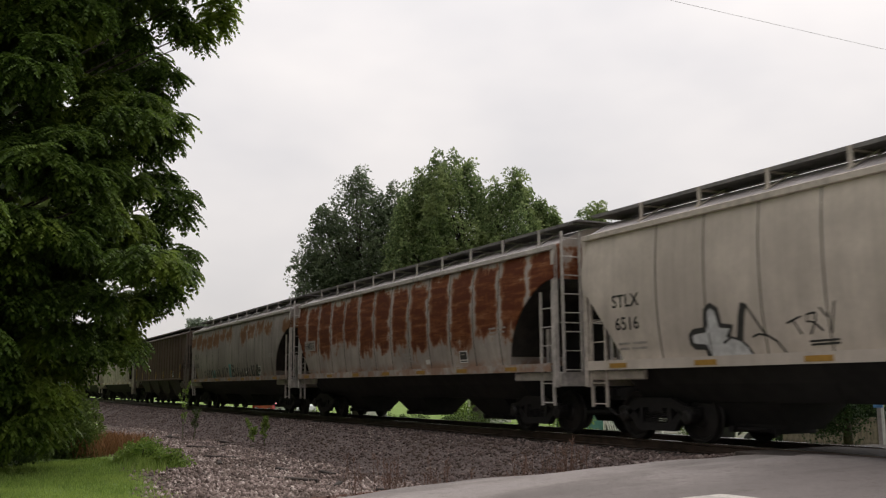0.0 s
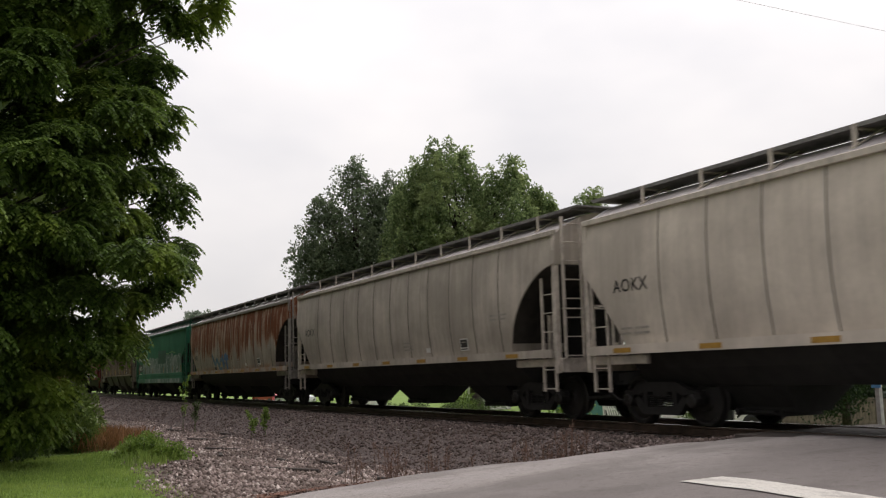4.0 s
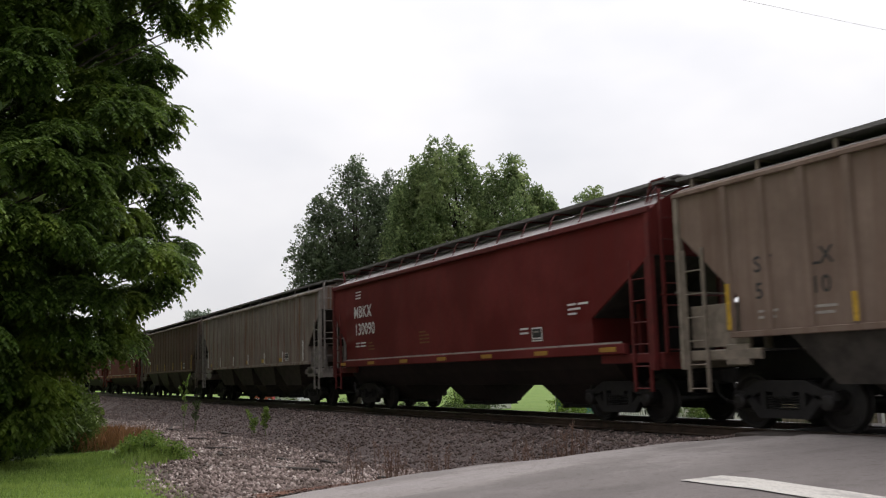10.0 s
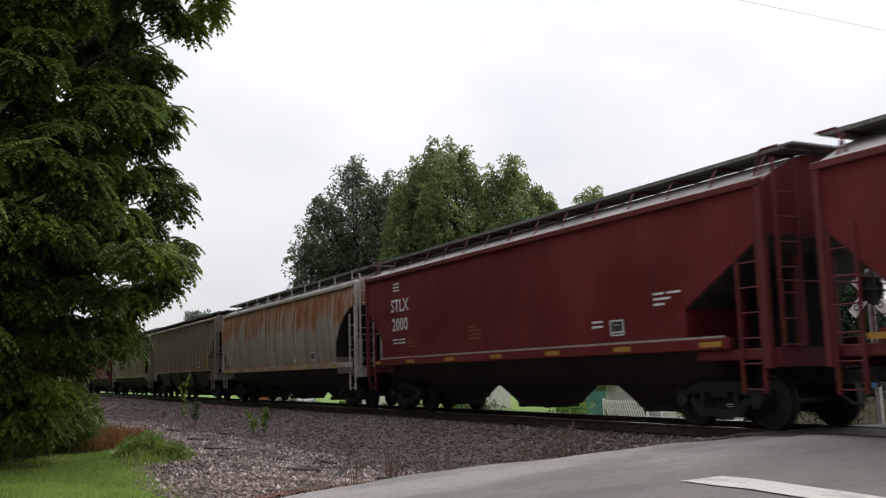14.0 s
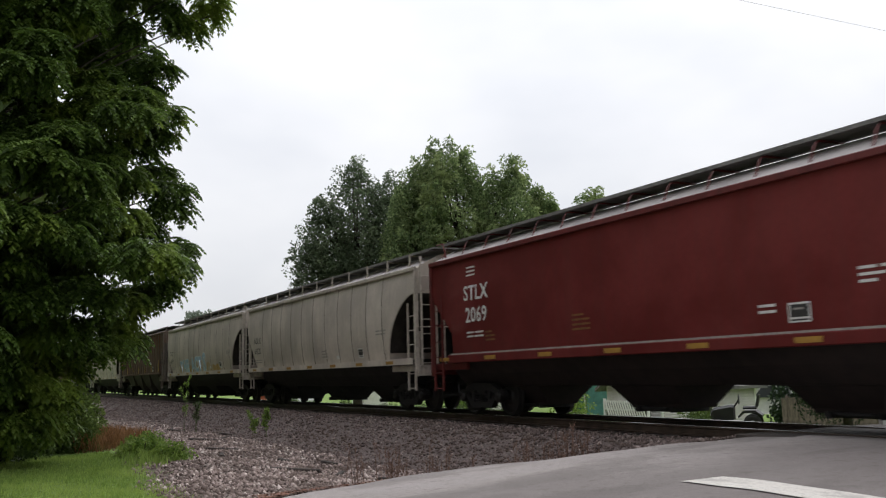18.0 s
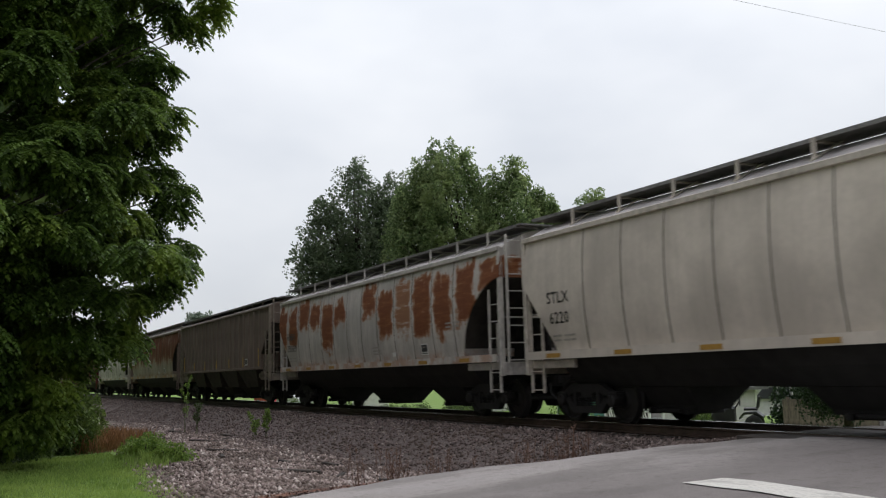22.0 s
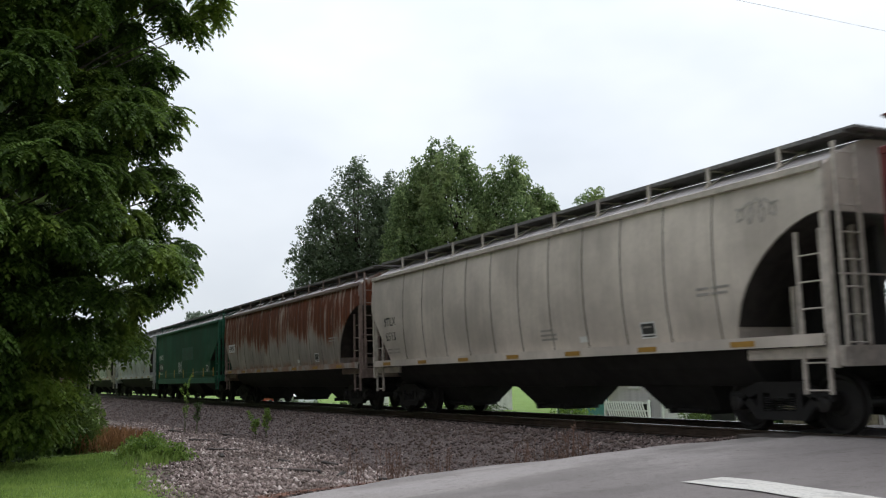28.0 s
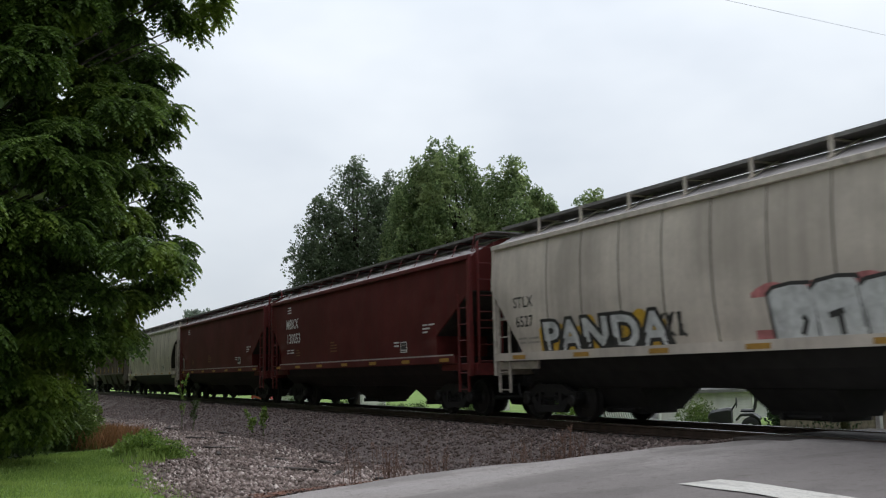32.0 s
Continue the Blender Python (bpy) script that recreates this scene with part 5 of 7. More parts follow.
def graffiti():
    c = [car for car, _ in CARS]
    # a waving figure with a black edge, and three letters
    fig = [(-5.36, 1.70), (-5.36, 1.91), (-5.02, 1.93), (-4.95, 2.27), (-4.84, 2.31), (-4.73, 2.25), (-4.68, 1.99), (-4.44, 1.96), (-4.50, 1.80), (-4.30, 1.76), (-4.12, 1.66), (-4.02, 1.51), (-5.0, 1.51), (-5.04, 1.68)]
    side_patch(c[0], "flow", fig, SILVER_INK, "graffiti", "silver-white sprayed figure", 0.006)
    stroke(c[0], "flow", [(-5.0, 1.50), (-5.06, 1.66), (-5.32, 1.68), (-5.40, 1.74), (-5.40, 1.87), (-5.32, 1.93), (-5.05, 1.95), (-5.0, 2.1), (-4.98, 2.27), (-4.86, 2.35), (-4.72, 2.27), (-4.66, 2.0), (-4.42, 1.97), (-4.52, 1.79)], BLACK_INK, 0.10, label="black sprayed outline")
    stroke(c[0], "flow", [(-4.64, 1.71), (-4.45, 1.80), (-4.25, 1.74), (-4.12, 1.64), (-4.03, 1.51)], BLACK_INK, 0.04)
    stroke(c[0], "flow", [(-4.10, 2.33), (-4.18, 2.1), (-4.27, 1.74)], BLACK_INK, 0.14)
    stroke(c[0], "flow", [(-4.06, 2.30), (-3.73, 1.82), (-3.5, 1.69), (-3.36, 1.51)], BLACK_INK, 0.035)
    stroke(c[0], "flow", [(-3.99, 1.78), (-3.85, 1.82), (-3.68, 1.79)], BLACK_INK, 0.035)
    for pts in ([(-3.26, 1.95), (-2.98, 2.04)], [(-3.13, 1.98), (-3.0, 1.77)], [(-2.70, 2.08), (-2.72, 1.95), (-2.84, 1.76)], [(-2.70, 2.08), (-2.86, 2.06), (-2.88, 1.96), (-2.72, 1.93)], [(-2.74, 1.93), (-2.60, 1.80)],
                [(-2.62, 2.15), (-2.47, 1.97)], [(-2.34, 2.22), (-2.40, 2.0), (-2.46, 1.76)], [(-2.88, 1.66), (-2.34, 1.67)], [(-2.86, 1.61), (-2.34, 1.62)]):
        stroke(c[0], "flow", pts, BLACK_INK, 0.032, label="thin sprayed letter stroke")
    # a heart, dark letters and teal blocks along the sill
    stroke(c[2], "flow", [(-5.42, 1.62), (-5.56, 1.76), (-5.50, 1.86), (-5.42, 1.80), (-5.33, 1.87), (-5.27, 1.77), (-5.42, 1.62)], BLACK_INK, 0.05, label="sprayed heart")
    tag_letters(c[2], "flow", -5.1, -2.2, 1.54, 0.36, BLACK_INK, 5, 7, 0.065)
    tag_letters(c[2], "flow", -1.95, -0.75, 1.54, 0.40, BLACK_INK, 6, 3, 0.06)
    for pts in ([(-0.12, 1.52), (-0.10, 2.06)], [(-0.10, 2.05), (0.25, 2.0), (0.30, 1.85), (-0.08, 1.80)], [(-0.08, 1.80), (0.36, 1.74), (0.38, 1.56), (-0.10, 1.52)], [(1.0, 1.55), (1.0, 2.08)], [(2.55, 1.6), (2.58, 2.12)]):
        stroke(c[2], "flow", pts, BLACK_INK, 0.09, label="dark sprayed letter stroke")
    tag_letters(c[2], "flow", 0.45, 3.1, 1.53, 0.34, BLACK_INK, 9, 7, 0.075)
    tag_letters(c[2], "flow", 3.1, 3.75, 1.53, 0.45, BLACK_INK, 10, 2, 0.10)
    side_patch(c[2], "flow", [(3.78, 1.52), (4.2, 1.51), (4.34, 1.72), (4.2, 1.84), (4.22, 2.04), (4.05, 1.96), (3.86, 2.06), (3.92, 1.84), (3.76, 1.74)], BLACK_INK, "graffiti", "black sprayed star shape", 0.006)
    for x, w, z1 in ((-3.95, 0.22, 1.86), (-3.55, 0.24, 1.88), (-0.66, 0.38, 2.12), (4.0, 0.3, 1.60)):
        side_patch(c[2], "flow", [(x, 1.505), (x + w, 1.505), (x + w + 0.04, z1), (x + 0.03, z1)], TEAL_INK, "graffiti", "teal sprayed block", 0.004)
    stroke(c[2], "flow", [(-7.15, 1.55), (-7.28, 1.8), (-7.36, 2.05)], DIM_YELLOW, 0.08, "reflective_dash", "yellow paint dash")
    scribble(c[4], "flow", 0.3, 2.98, 2.8, 0.55, GREY_INK, 2, 4, 0.05)
    scribble(c[4], "flow", 4.0, 2.0, 0.5, 0.2, BLACK_INK, 3, 3, 0.025)
    # dull blue letters, the last one brighter
    for pts, mat, thick in (([(-3.60, 2.26), (-3.36, 1.96), (-3.08, 1.74), (-2.88, 1.92), (-2.76, 2.06)], DULL_BLUE_INK, 0.22), ([(-3.38, 1.56), (-3.1, 1.54), (-2.92, 1.58)], BLACK_INK, 0.20), ([(-2.74, 2.05), (-2.5, 1.80), (-2.36, 1.62)], DULL_BLUE_INK, 0.24),
                            ([(-2.5, 1.56), (-2.2, 1.54), (-1.9, 1.58)], DULL_BLUE_INK, 0.16), ([(-2.2, 1.75), (-1.98, 2.0), (-1.76, 1.98), (-1.62, 1.7), (-1.5, 1.55)], DULL_BLUE_INK, 0.2), ([(-1.66, 2.2), (-1.5, 1.9), (-1.36, 1.7)], BRIGHT_BLUE_INK, 0.24),
                            ([(-1.98, 1.86), (-1.9, 1.62)], YELLOW_INK, 0.10), ([(-1.02, 1.98), (-0.92, 1.75), (-0.86, 1.52)], BRIGHT_BLUE_INK, 0.26)):
        stroke(c[6], "flow", pts, mat, thick, label="dull blue sprayed letter stroke", proud=0.006)
    side_patch(c[6], "flow", [(-1.32, 1.96), (-0.56, 1.92), (-0.54, 2.18), (-0.80, 2.20), (-0.80, 2.28), (-1.02, 2.29), (-1.04, 2.22), (-1.31, 2.23)], BRIGHT_BLUE_INK, "graffiti", "blue sprayed bar", 0.009)
    # washed-out rounded letters along the green side, with paler edges
    side_patch(c[7], "flat", scallop(-5.75, 6.9, 1.505, 2.50, 11, 4, 0.10), WASH_GREEN, "graffiti", "washed-out silver graffiti", 0.0035)
    rg = random.Random(17)
    for i in range(12):
        x = -5.6 + 1.02 * i
        h, w = rg.uniform(0.85, 1.02), rg.uniform(0.42, 0.50)
        arch = [(x + w * math.cos(a) + w, 1.55 + h * (0.55 + 0.45 * math.sin(a)) if math.sin(a) > 0 else 1.55 + h * 0.55) for a in [math.pi * (1 - k / 10) for k in range(11)]]
        stroke(c[7], "flat", [(x, 1.56)] + arch + [(x + 2 * w, 1.56)], WASH_EDGE, 0.055, label="pale sprayed letter edge", proud=0.007)
        for _ in range(2):
            a, b = x + rg.uniform(0.2, 0.8) * w, 1.6 + rg.uniform(0.1, 0.4) * h
            stroke(c[7], "flat", [(a, b), (a + rg.uniform(-0.12, 0.2), b + 0.18), (a + rg.uniform(0.0, 0.3), b + rg.uniform(0.2, 0.45))], rg.choice((WASH_EDGE, WASH_EDGE, BLACK_INK)), 0.045, label="sprayed stroke", proud=0.0085)
    stroke(c[7], "flat", [(2.3, 2.68), (3.1, 2.66), (3.6, 2.72), (4.2, 2.74), (5.0, 2.66)], LIME_INK, 0.05, label="lime sprayed line", proud=0.0085)
    side_patch(c[7], "flat", [(-0.1, 2.11), (2.3, 2.10), (2.36, 2.88), (-0.1, 2.92)], DARK_GREEN_INK, "paint_patch", "dark green repainted square", 0.012)
    put("graffiti", Geo().box(-4.6, 6.6, -KINDS["flat"]["side"][0][1] - 0.066, -KINDS["flat"]["side"][0][1] - 0.061, 0.95, 1.18).mesh("graffiti"), WASH_GREEN, c[7], "washed-out silver graffiti on the sill")
    for x in (-7.1, -4.6, -2.0, 1.6, 4.25, 6.6):
        stroke(c[7], "flat", [(x + 0.06, 1.52), (x + 0.02, 1.72), (x - 0.05, 1.92)], DIM_YELLOW, 0.11, "reflective_dash", "worn yellow dash", 0.013)
    # sprayed letters on the dark red side
    side_patch(c[9], "flat", scallop(-6.65, -4.4, 1.52, 2.18, 4, 8, 0.09), WASH_DIM, "graffiti", "thin lilac sprayed haze", 0.005)
    for k, (x0, x1, mat, top, bx, bw) in enumerate(((-3.95, -0.72, WASH_GREY, 2.45, 0.5, 0.95), (0.1, 2.86, WASH_RED, 2.34, 0.94, 0.88))):
        side_patch(c[9], "flat", scallop(x0, x1, 1.52, top, 4, 6 + k, 0.09), mat, "graffiti", "pale sprayed letters, partly washed off", 0.007)
        side_patch(c[9], "flat", [(x0 + bx, 1.70), (x0 + bx + bw, 1.70), (x0 + bx + bw, 2.26), (x0 + bx, 2.26)], BROWN_INK, "paint_patch", "brown square left bare", 0.012)
        for j in range(5):
            a, b = x0 + bx + (0.18 if j == 0 else 0.1), 2.14 - 0.09 * j
            side_patch(c[9], "flat", [(a, b), (x0 + bx + bw - a + x0 + bx, b), (x0 + bx + bw - a + x0 + bx, b + 0.035), (a, b + 0.035)], OCHRE_INK, "data_stencil", "", 0.014)
        n = 4 if k == 0 else 3
        w = (x1 - x0) / n
        for i in range(n):
            a = x0 + w * i
            stroke(c[9], "flat", [(a + 0.06, 1.56), (a + 0.05, top - 0.15), (a + 0.16, top + 0.02), (a + w - 0.16, top + 0.03), (a + w - 0.05, top - 0.15), (a + w - 0.06, 1.56)], WHITE_INK, 0.06, label="white sprayed letter edge", proud=0.0095)
            if k == 0:
                stroke(c[9], "flat", [(a + 0.28, 1.62), (a + 0.32, 1.9), (a + 0.42, 2.2)], MOSS_INK, 0.16, label="grey-green sprayed shade", proud=0.0085)
    for x, z0, z1, w in ((-4.22, 2.40, 2.66, 0.3), (-4.12, 1.55, 1.72, 0.25), (-2.75, 2.48, 2.75, 0.25), (-0.95, 2.35, 2.62, 0.28), (-0.62, 2.05, 2.35, 0.26), (-0.5, 1.53, 2.0, 0.34), (-0.22, 1.75, 2.25, 0.2)):
        side_patch(c[9], "flat", [(x, z0), (x + w * 0.8, z0), (x + w, (z0 + z1) / 2), (x + w * 0.6, z1), (x + w * 0.1, z1 - 0.04), (x - 0.04, (z0 + z1) / 2)], PINK_INK, "graffiti", "pink sprayed fringe", 0.0055)
    tag_letters(c[9], "flat", 3.0, 3.75, 1.75, 0.4, GREY_INK, 31, 2, 0.05)
    tag_letters(c[9], "flat", 3.5, 6.2, 1.53, 0.16, SILVER_INK, 33, 8, 0.04)
    scribble(c[9], "flat", 6.0, 2.45, 0.8, 0.55, SILVER_INK, 5, 4, 0.05)
    side_patch(c[21], "flow", scallop(-5.3, 4.3, 1.50, 1.78, 10, 3, 0.1), OCHRE, "graffiti", "ochre sprayed band", 0.004)
    for ch, x, h in (("T", -4.72, 0.55), ("H", -3.92, 0.60), ("E", -3.12, 0.62), ("A", -2.0, 0.68), ("C", -1.15, 0.72), ("T", -0.28, 0.70), ("S", 0.72, 0.86)):
        side_text(c[21], "flow", ch, x, 1.53, h, WHITE, "graffiti", "white sprayed edge", 0.085, 1.15, -1, 0.008)
        side_text(c[21], "flow", ch, x, 1.53, h, BLUE_INK, "graffiti", "pale blue sprayed letter", 0.05, 1.15, -1, 0.013)
    scribble(c[30], "flow", 6.75, 3.28, 0.9, 0.42, GREY_INK, 4, 4, 0.035)
    tag_letters(c[29], "flat", -0.9, 1.8, 1.72, 0.32, SILVER_INK, 12, 5, 0.05)
    scribble(c[32], "flat", -1.5, 1.45, 1.0, 0.75, SILVER_INK, 6, 4, 0.05)
    tag_letters(c[32], "flat", 2.8, 6.4, 1.40, 0.13, GREY_INK, 14, 8, 0.04)
    side_patch(c[32], "flat", [(-0.4, 2.2), (2.4, 2.2), (2.4, 2.9), (-0.4, 2.9)], DARK_GREEN_INK, "paint_patch", "dark green repainted square", 0.004)
    for x, z in ((-6.0, 1.62), (-2.9, 1.70), (-0.2, 1.72), (4.9, 1.7)):
        stroke(c[33], "flow", [(x, z), (x - 0.05, z + 0.2), (x - 0.08, z + 0.4)], YELLOW_INK, 0.09, "reflective_dash", "yellow paint dash")
    side_patch(c[34], "flow", scallop(-6.6, -2.4, 1.5, 1.98, 8, 9, 0.12), YELLOW_INK, "graffiti", "yellow sprayed ground", 0.004)
    side_text(c[34], "flow", "PANDA", -6.45, 1.50, 0.60, BLACK_INK, "graffiti", "black sprayed outline", 0.10, 1.32, -1, 0.008)
    side_text(c[34], "flow", "PANDA", -6.45, 1.50, 0.60, SILVER_INK, "graffiti", "silver sprayed letters", 0.03, 1.32, -1, 0.013)
    tag_letters(c[34], "flow", -2.75, -1.95, 1.65, 0.42, BLACK_INK, 41, 3, 0.06)
    side_patch(c[34], "flow", scallop(-0.42, 4.75, 1.5, 2.22, 6, 10, 0.14), PINK_INK, "graffiti", "pink sprayed haze", 0.004)
    for i in range(5):
        a, h = 0.0 + 0.84 * i, 0.80 + 0.03 * math.sin(2 * i)
        block = [(a, 1.505), (a + 0.80, 1.505), (a + 0.79, 1.5 + 0.8 * h), (a + 0.70, 1.5 + 0.97 * h), (a + 0.4, 1.5 + h), (a + 0.06, 1.5 + 0.95 * h), (a - 0.06, 1.5 + 0.84 * h)]
        side_patch(c[34], "flow", grow(block, 0.06), BLACK_INK, "graffiti", "black sprayed outline", 0.008 + 0.001 * i)
        side_patch(c[34], "flow", block, SILVER_INK, "graffiti", "silver block letter with a black edge", 0.015 + 0.001 * i)
        cuts = (([(0.52, 1.55), (0.62, 1.75), (0.56, 1.82)],), ([(0.2, 1.80), (0.46, 1.86)], [(0.38, 1.84), (0.40, 1.52)]), ([(0.76, 1.95), (0.5, 1.98), (0.46, 1.8), (0.74, 1.76)],), ([(0.16, 1.52), (0.14, 1.92)], [(0.66, 1.52), (0.68, 1.92)]), ([(0.38, 1.52), (0.36, 1.9), (0.5, 1.95), (0.52, 1.52)],))[i]
        for cut in cuts:
            stroke(c[34], "flow", [(a + x, z) for x, z in cut], BLACK_INK, 0.09, label="black sprayed stroke", proud=0.021)


graffiti()


# ---- plants ----
def leaf_material(name, dark, light, tip, glow=0.28, rough=0.55):
    n = Nodes(name, rough, 0.0, 0.3)
    k = n.island()
    big = n.noise(n.mapped((1, 1, 1)), 0.55, 3.0)
    col = n.mix(n.ramp(k, 0.1, 0.9), dark, light)
    col = n.mix(n.ramp(big, 0.48, 0.68, 0.0, 0.75), col, tip)
    thin = n.tree.nodes.new("ShaderNodeBsdfTranslucent")
    n.link(col, thin.inputs["Color"])
    both = n.tree.nodes.new("ShaderNodeMixShader")
    both.inputs["Fac"].default_value = glow
    out = n.tree.nodes["Material Output"]
    n.link(n.bsdf.outputs["BSDF"], both.inputs[1])
    n.link(thin.outputs["BSDF"], both.inputs[2])
    n.link(both.outputs["Shader"], out.inputs["Surface"])
    return n.done(col)


LOCUST = leaf_material("locust_leaf", (0.046, 0.080, 0.016), (0.115, 0.185, 0.034), (0.26, 0.345, 0.055), 0.42)
# the maple greens are greyed and lifted for haze
MAPLE = leaf_material("maple_leaf", (0.105, 0.155, 0.062), (0.25, 0.32, 0.135), (0.32, 0.38, 0.16), 0.62)
DUSKY = leaf_material("dusky_leaf", (0.08, 0.112, 0.062), (0.17, 0.215, 0.125), (0.20, 0.245, 0.14), 0.55)
SHRUB = leaf_material("shrub_leaf", (0.042, 0.070, 0.020), (0.095, 0.145, 0.038), (0.15, 0.20, 0.05), 0.35)
EVERGREEN = leaf_material("evergreen_leaf", (0.018, 0.034, 0.016), (0.045, 0.075, 0.034), (0.055, 0.085, 0.04), 0.15)
LIME = leaf_material("lime_leaf", (0.12, 0.20, 0.035), (0.22, 0.32, 0.06), (0.28, 0.37, 0.08), 0.45)
YOUNG = leaf_material("young_shrub_leaf", (0.075, 0.115, 0.028), (0.15, 0.21, 0.05), (0.22, 0.28, 0.065), 0.4)
LAWN = leaf_material("lawn_blade", (0.16, 0.25, 0.052), (0.31, 0.42, 0.10), (0.35, 0.45, 0.115), 0.40)
STRAW = leaf_material("dry_grass", (0.20, 0.10, 0.045), (0.36, 0.19, 0.09), (0.28, 0.15, 0.07), 0.3)
DOCK = plain("dry_weed_stalk", (0.17, 0.095, 0.065), 0.8, 0.0, 0.25, 9.0)
BARK = plain("bark", (0.075, 0.060, 0.048), 0.9, 0.0, 0.35, 12.0, 0.6)
# distance haze is mixed into this pale leaf colour
HAZE_LEAF = leaf_material("hazed_far_leaf", (0.15, 0.19, 0.14), (0.21, 0.25, 0.19), (0.22, 0.26, 0.2), 0.3)


def pinnate(droop=0.55, pairs=6):
    """One compound leaf along x: an arching stalk with paired, rounded, hanging leaflets."""
    pts = []

    def leaflet(b, d, w, n):
        pts.append([b, b + d * n * 0.35 - w, b + d * n, b + d * n * 0.35 + w])

    for i in range(pairs):
        u = (i + 0.7) / pairs
        b = Vector((u * (1 - 0.18 * droop * u), 0, 0.16 * u - (0.16 + droop) * u * u))
        for s in (-1, 1):
            n = 0.34 * (1 - 0.35 * abs(u - 0.45))
            d = Vector((0.42, s * 0.80, -0.42 - 0.35 * u - 0.12 * (i % 2))).normalized()
            w = Vector((0.85, -s * 0.5, 0.12)).normalized() * 0.092
            leaflet(b, d, w, n)
    b = Vector((0.95 - 0.18 * droop, 0, -droop))
    leaflet(b, Vector((0.6, 0, -0.8)), Vector((0, 0.09, 0)), 0.32)
    return np.array([[tuple(p) for p in q] for q in pts])


def sprig(seed, count=6):
    """A few broad leaves round a twig tip."""
    r = random.Random(seed)
    pts = []
    for i in range(count):
        a = 2 * math.pi * i / count + r.uniform(-0.4, 0.4)
        b = Vector((r.uniform(0.0, 0.5), 0.12 * math.cos(a), 0.12 * math.sin(a)))
        d = Vector((r.uniform(0.1, 0.7), math.cos(a), math.sin(a) - 0.25)).normalized() * r.uniform(0.5, 0.7)
        w = d.cross(Vector((r.uniform(-1, 1), r.uniform(-1, 1), 1.2))).normalized() * r.uniform(0.17, 0.25)
        pts.append([b, b + d * 0.5 - w, b + d, b + d * 0.5 + w])
    return np.array([[tuple(p) for p in q] for q in pts])


def foliage(name, template, place, way, size, mat, seed, wobble=0.9):
    """Copies of a leaf template at the places, pointing along the ways, as one mesh."""
    r = np.random.RandomState(seed)
    n = len(place)
    way = way / np.linalg.norm(way, axis=1, keepdims=True)
    up = np.array([0, 0, 1.0]) + wobble * (r.rand(n, 3) - 0.5)
    side = np.cross(up, way)
    side /= np.linalg.norm(side, axis=1, keepdims=True) + 1e-9
    top = np.cross(way, side)
    t = template.reshape(-1, 3)
    v = (t[None, :, 0:1] * way[:, None] + t[None, :, 1:2] * side[:, None] + t[None, :, 2:3] * top[:, None]) * size[:, None, None] + place[:, None]
    q = len(t) // 4
    f = np.arange(n * q * 4).reshape(-1, 4)
    return array_mesh(name, v.reshape(-1, 3), f, mat)


def limb(g, a, b, r0, r1, sag, n=5, sides=7):
    """A bent, tapering limb."""
    a, b = Vector(a), Vector(b)
    last = a
    for i in range(1, n + 1):
        u = i / n
        p = a.lerp(b, u) + Vector((0, 0, sag * 4 * u * (1 - u)))
        g.tube(last, p, r0 + (r1 - r0) * (i - 1) / n, r0 + (r1 - r0) * u, sides)
        last = p


def crown_points(limbs, per, spread_r, seed, inner=0.35, flat=0.45, droop=0.45):
    """Leaf places and directions along the outer part of limbs."""
    r = np.random.RandomState(seed)
    place, way = [], []
    for a, b, k in limbs:
        a, b = np.array(a), np.array(b)
        n = max(4, int(per * k))
        u = inner + (1 - inner) * r.rand(n) ** 0.75
        axis = b - a
        axis = axis / np.linalg.norm(axis)
        off = np.clip(r.normal(size=(n, 3)), -1.7, 1.7) * spread_r * (0.45 + 0.75 * (1 - u))[:, None]
        off[:, 2] *= flat
        off[:, 2] -= 0.25 * spread_r * r.rand(n)
        p = a + (b - a) * u[:, None] + off
        p[:, 2] += 0.8 * (u * (1 - u))
        w = axis * 0.55 + off / (np.linalg.norm(off, axis=1, keepdims=True) + 1e-6) + 0.35 * r.normal(size=(n, 3))
        w[:, 2] -= droop
        place.append(p)
        way.append(w)
    return np.concatenate(place), np.concatenate(way)


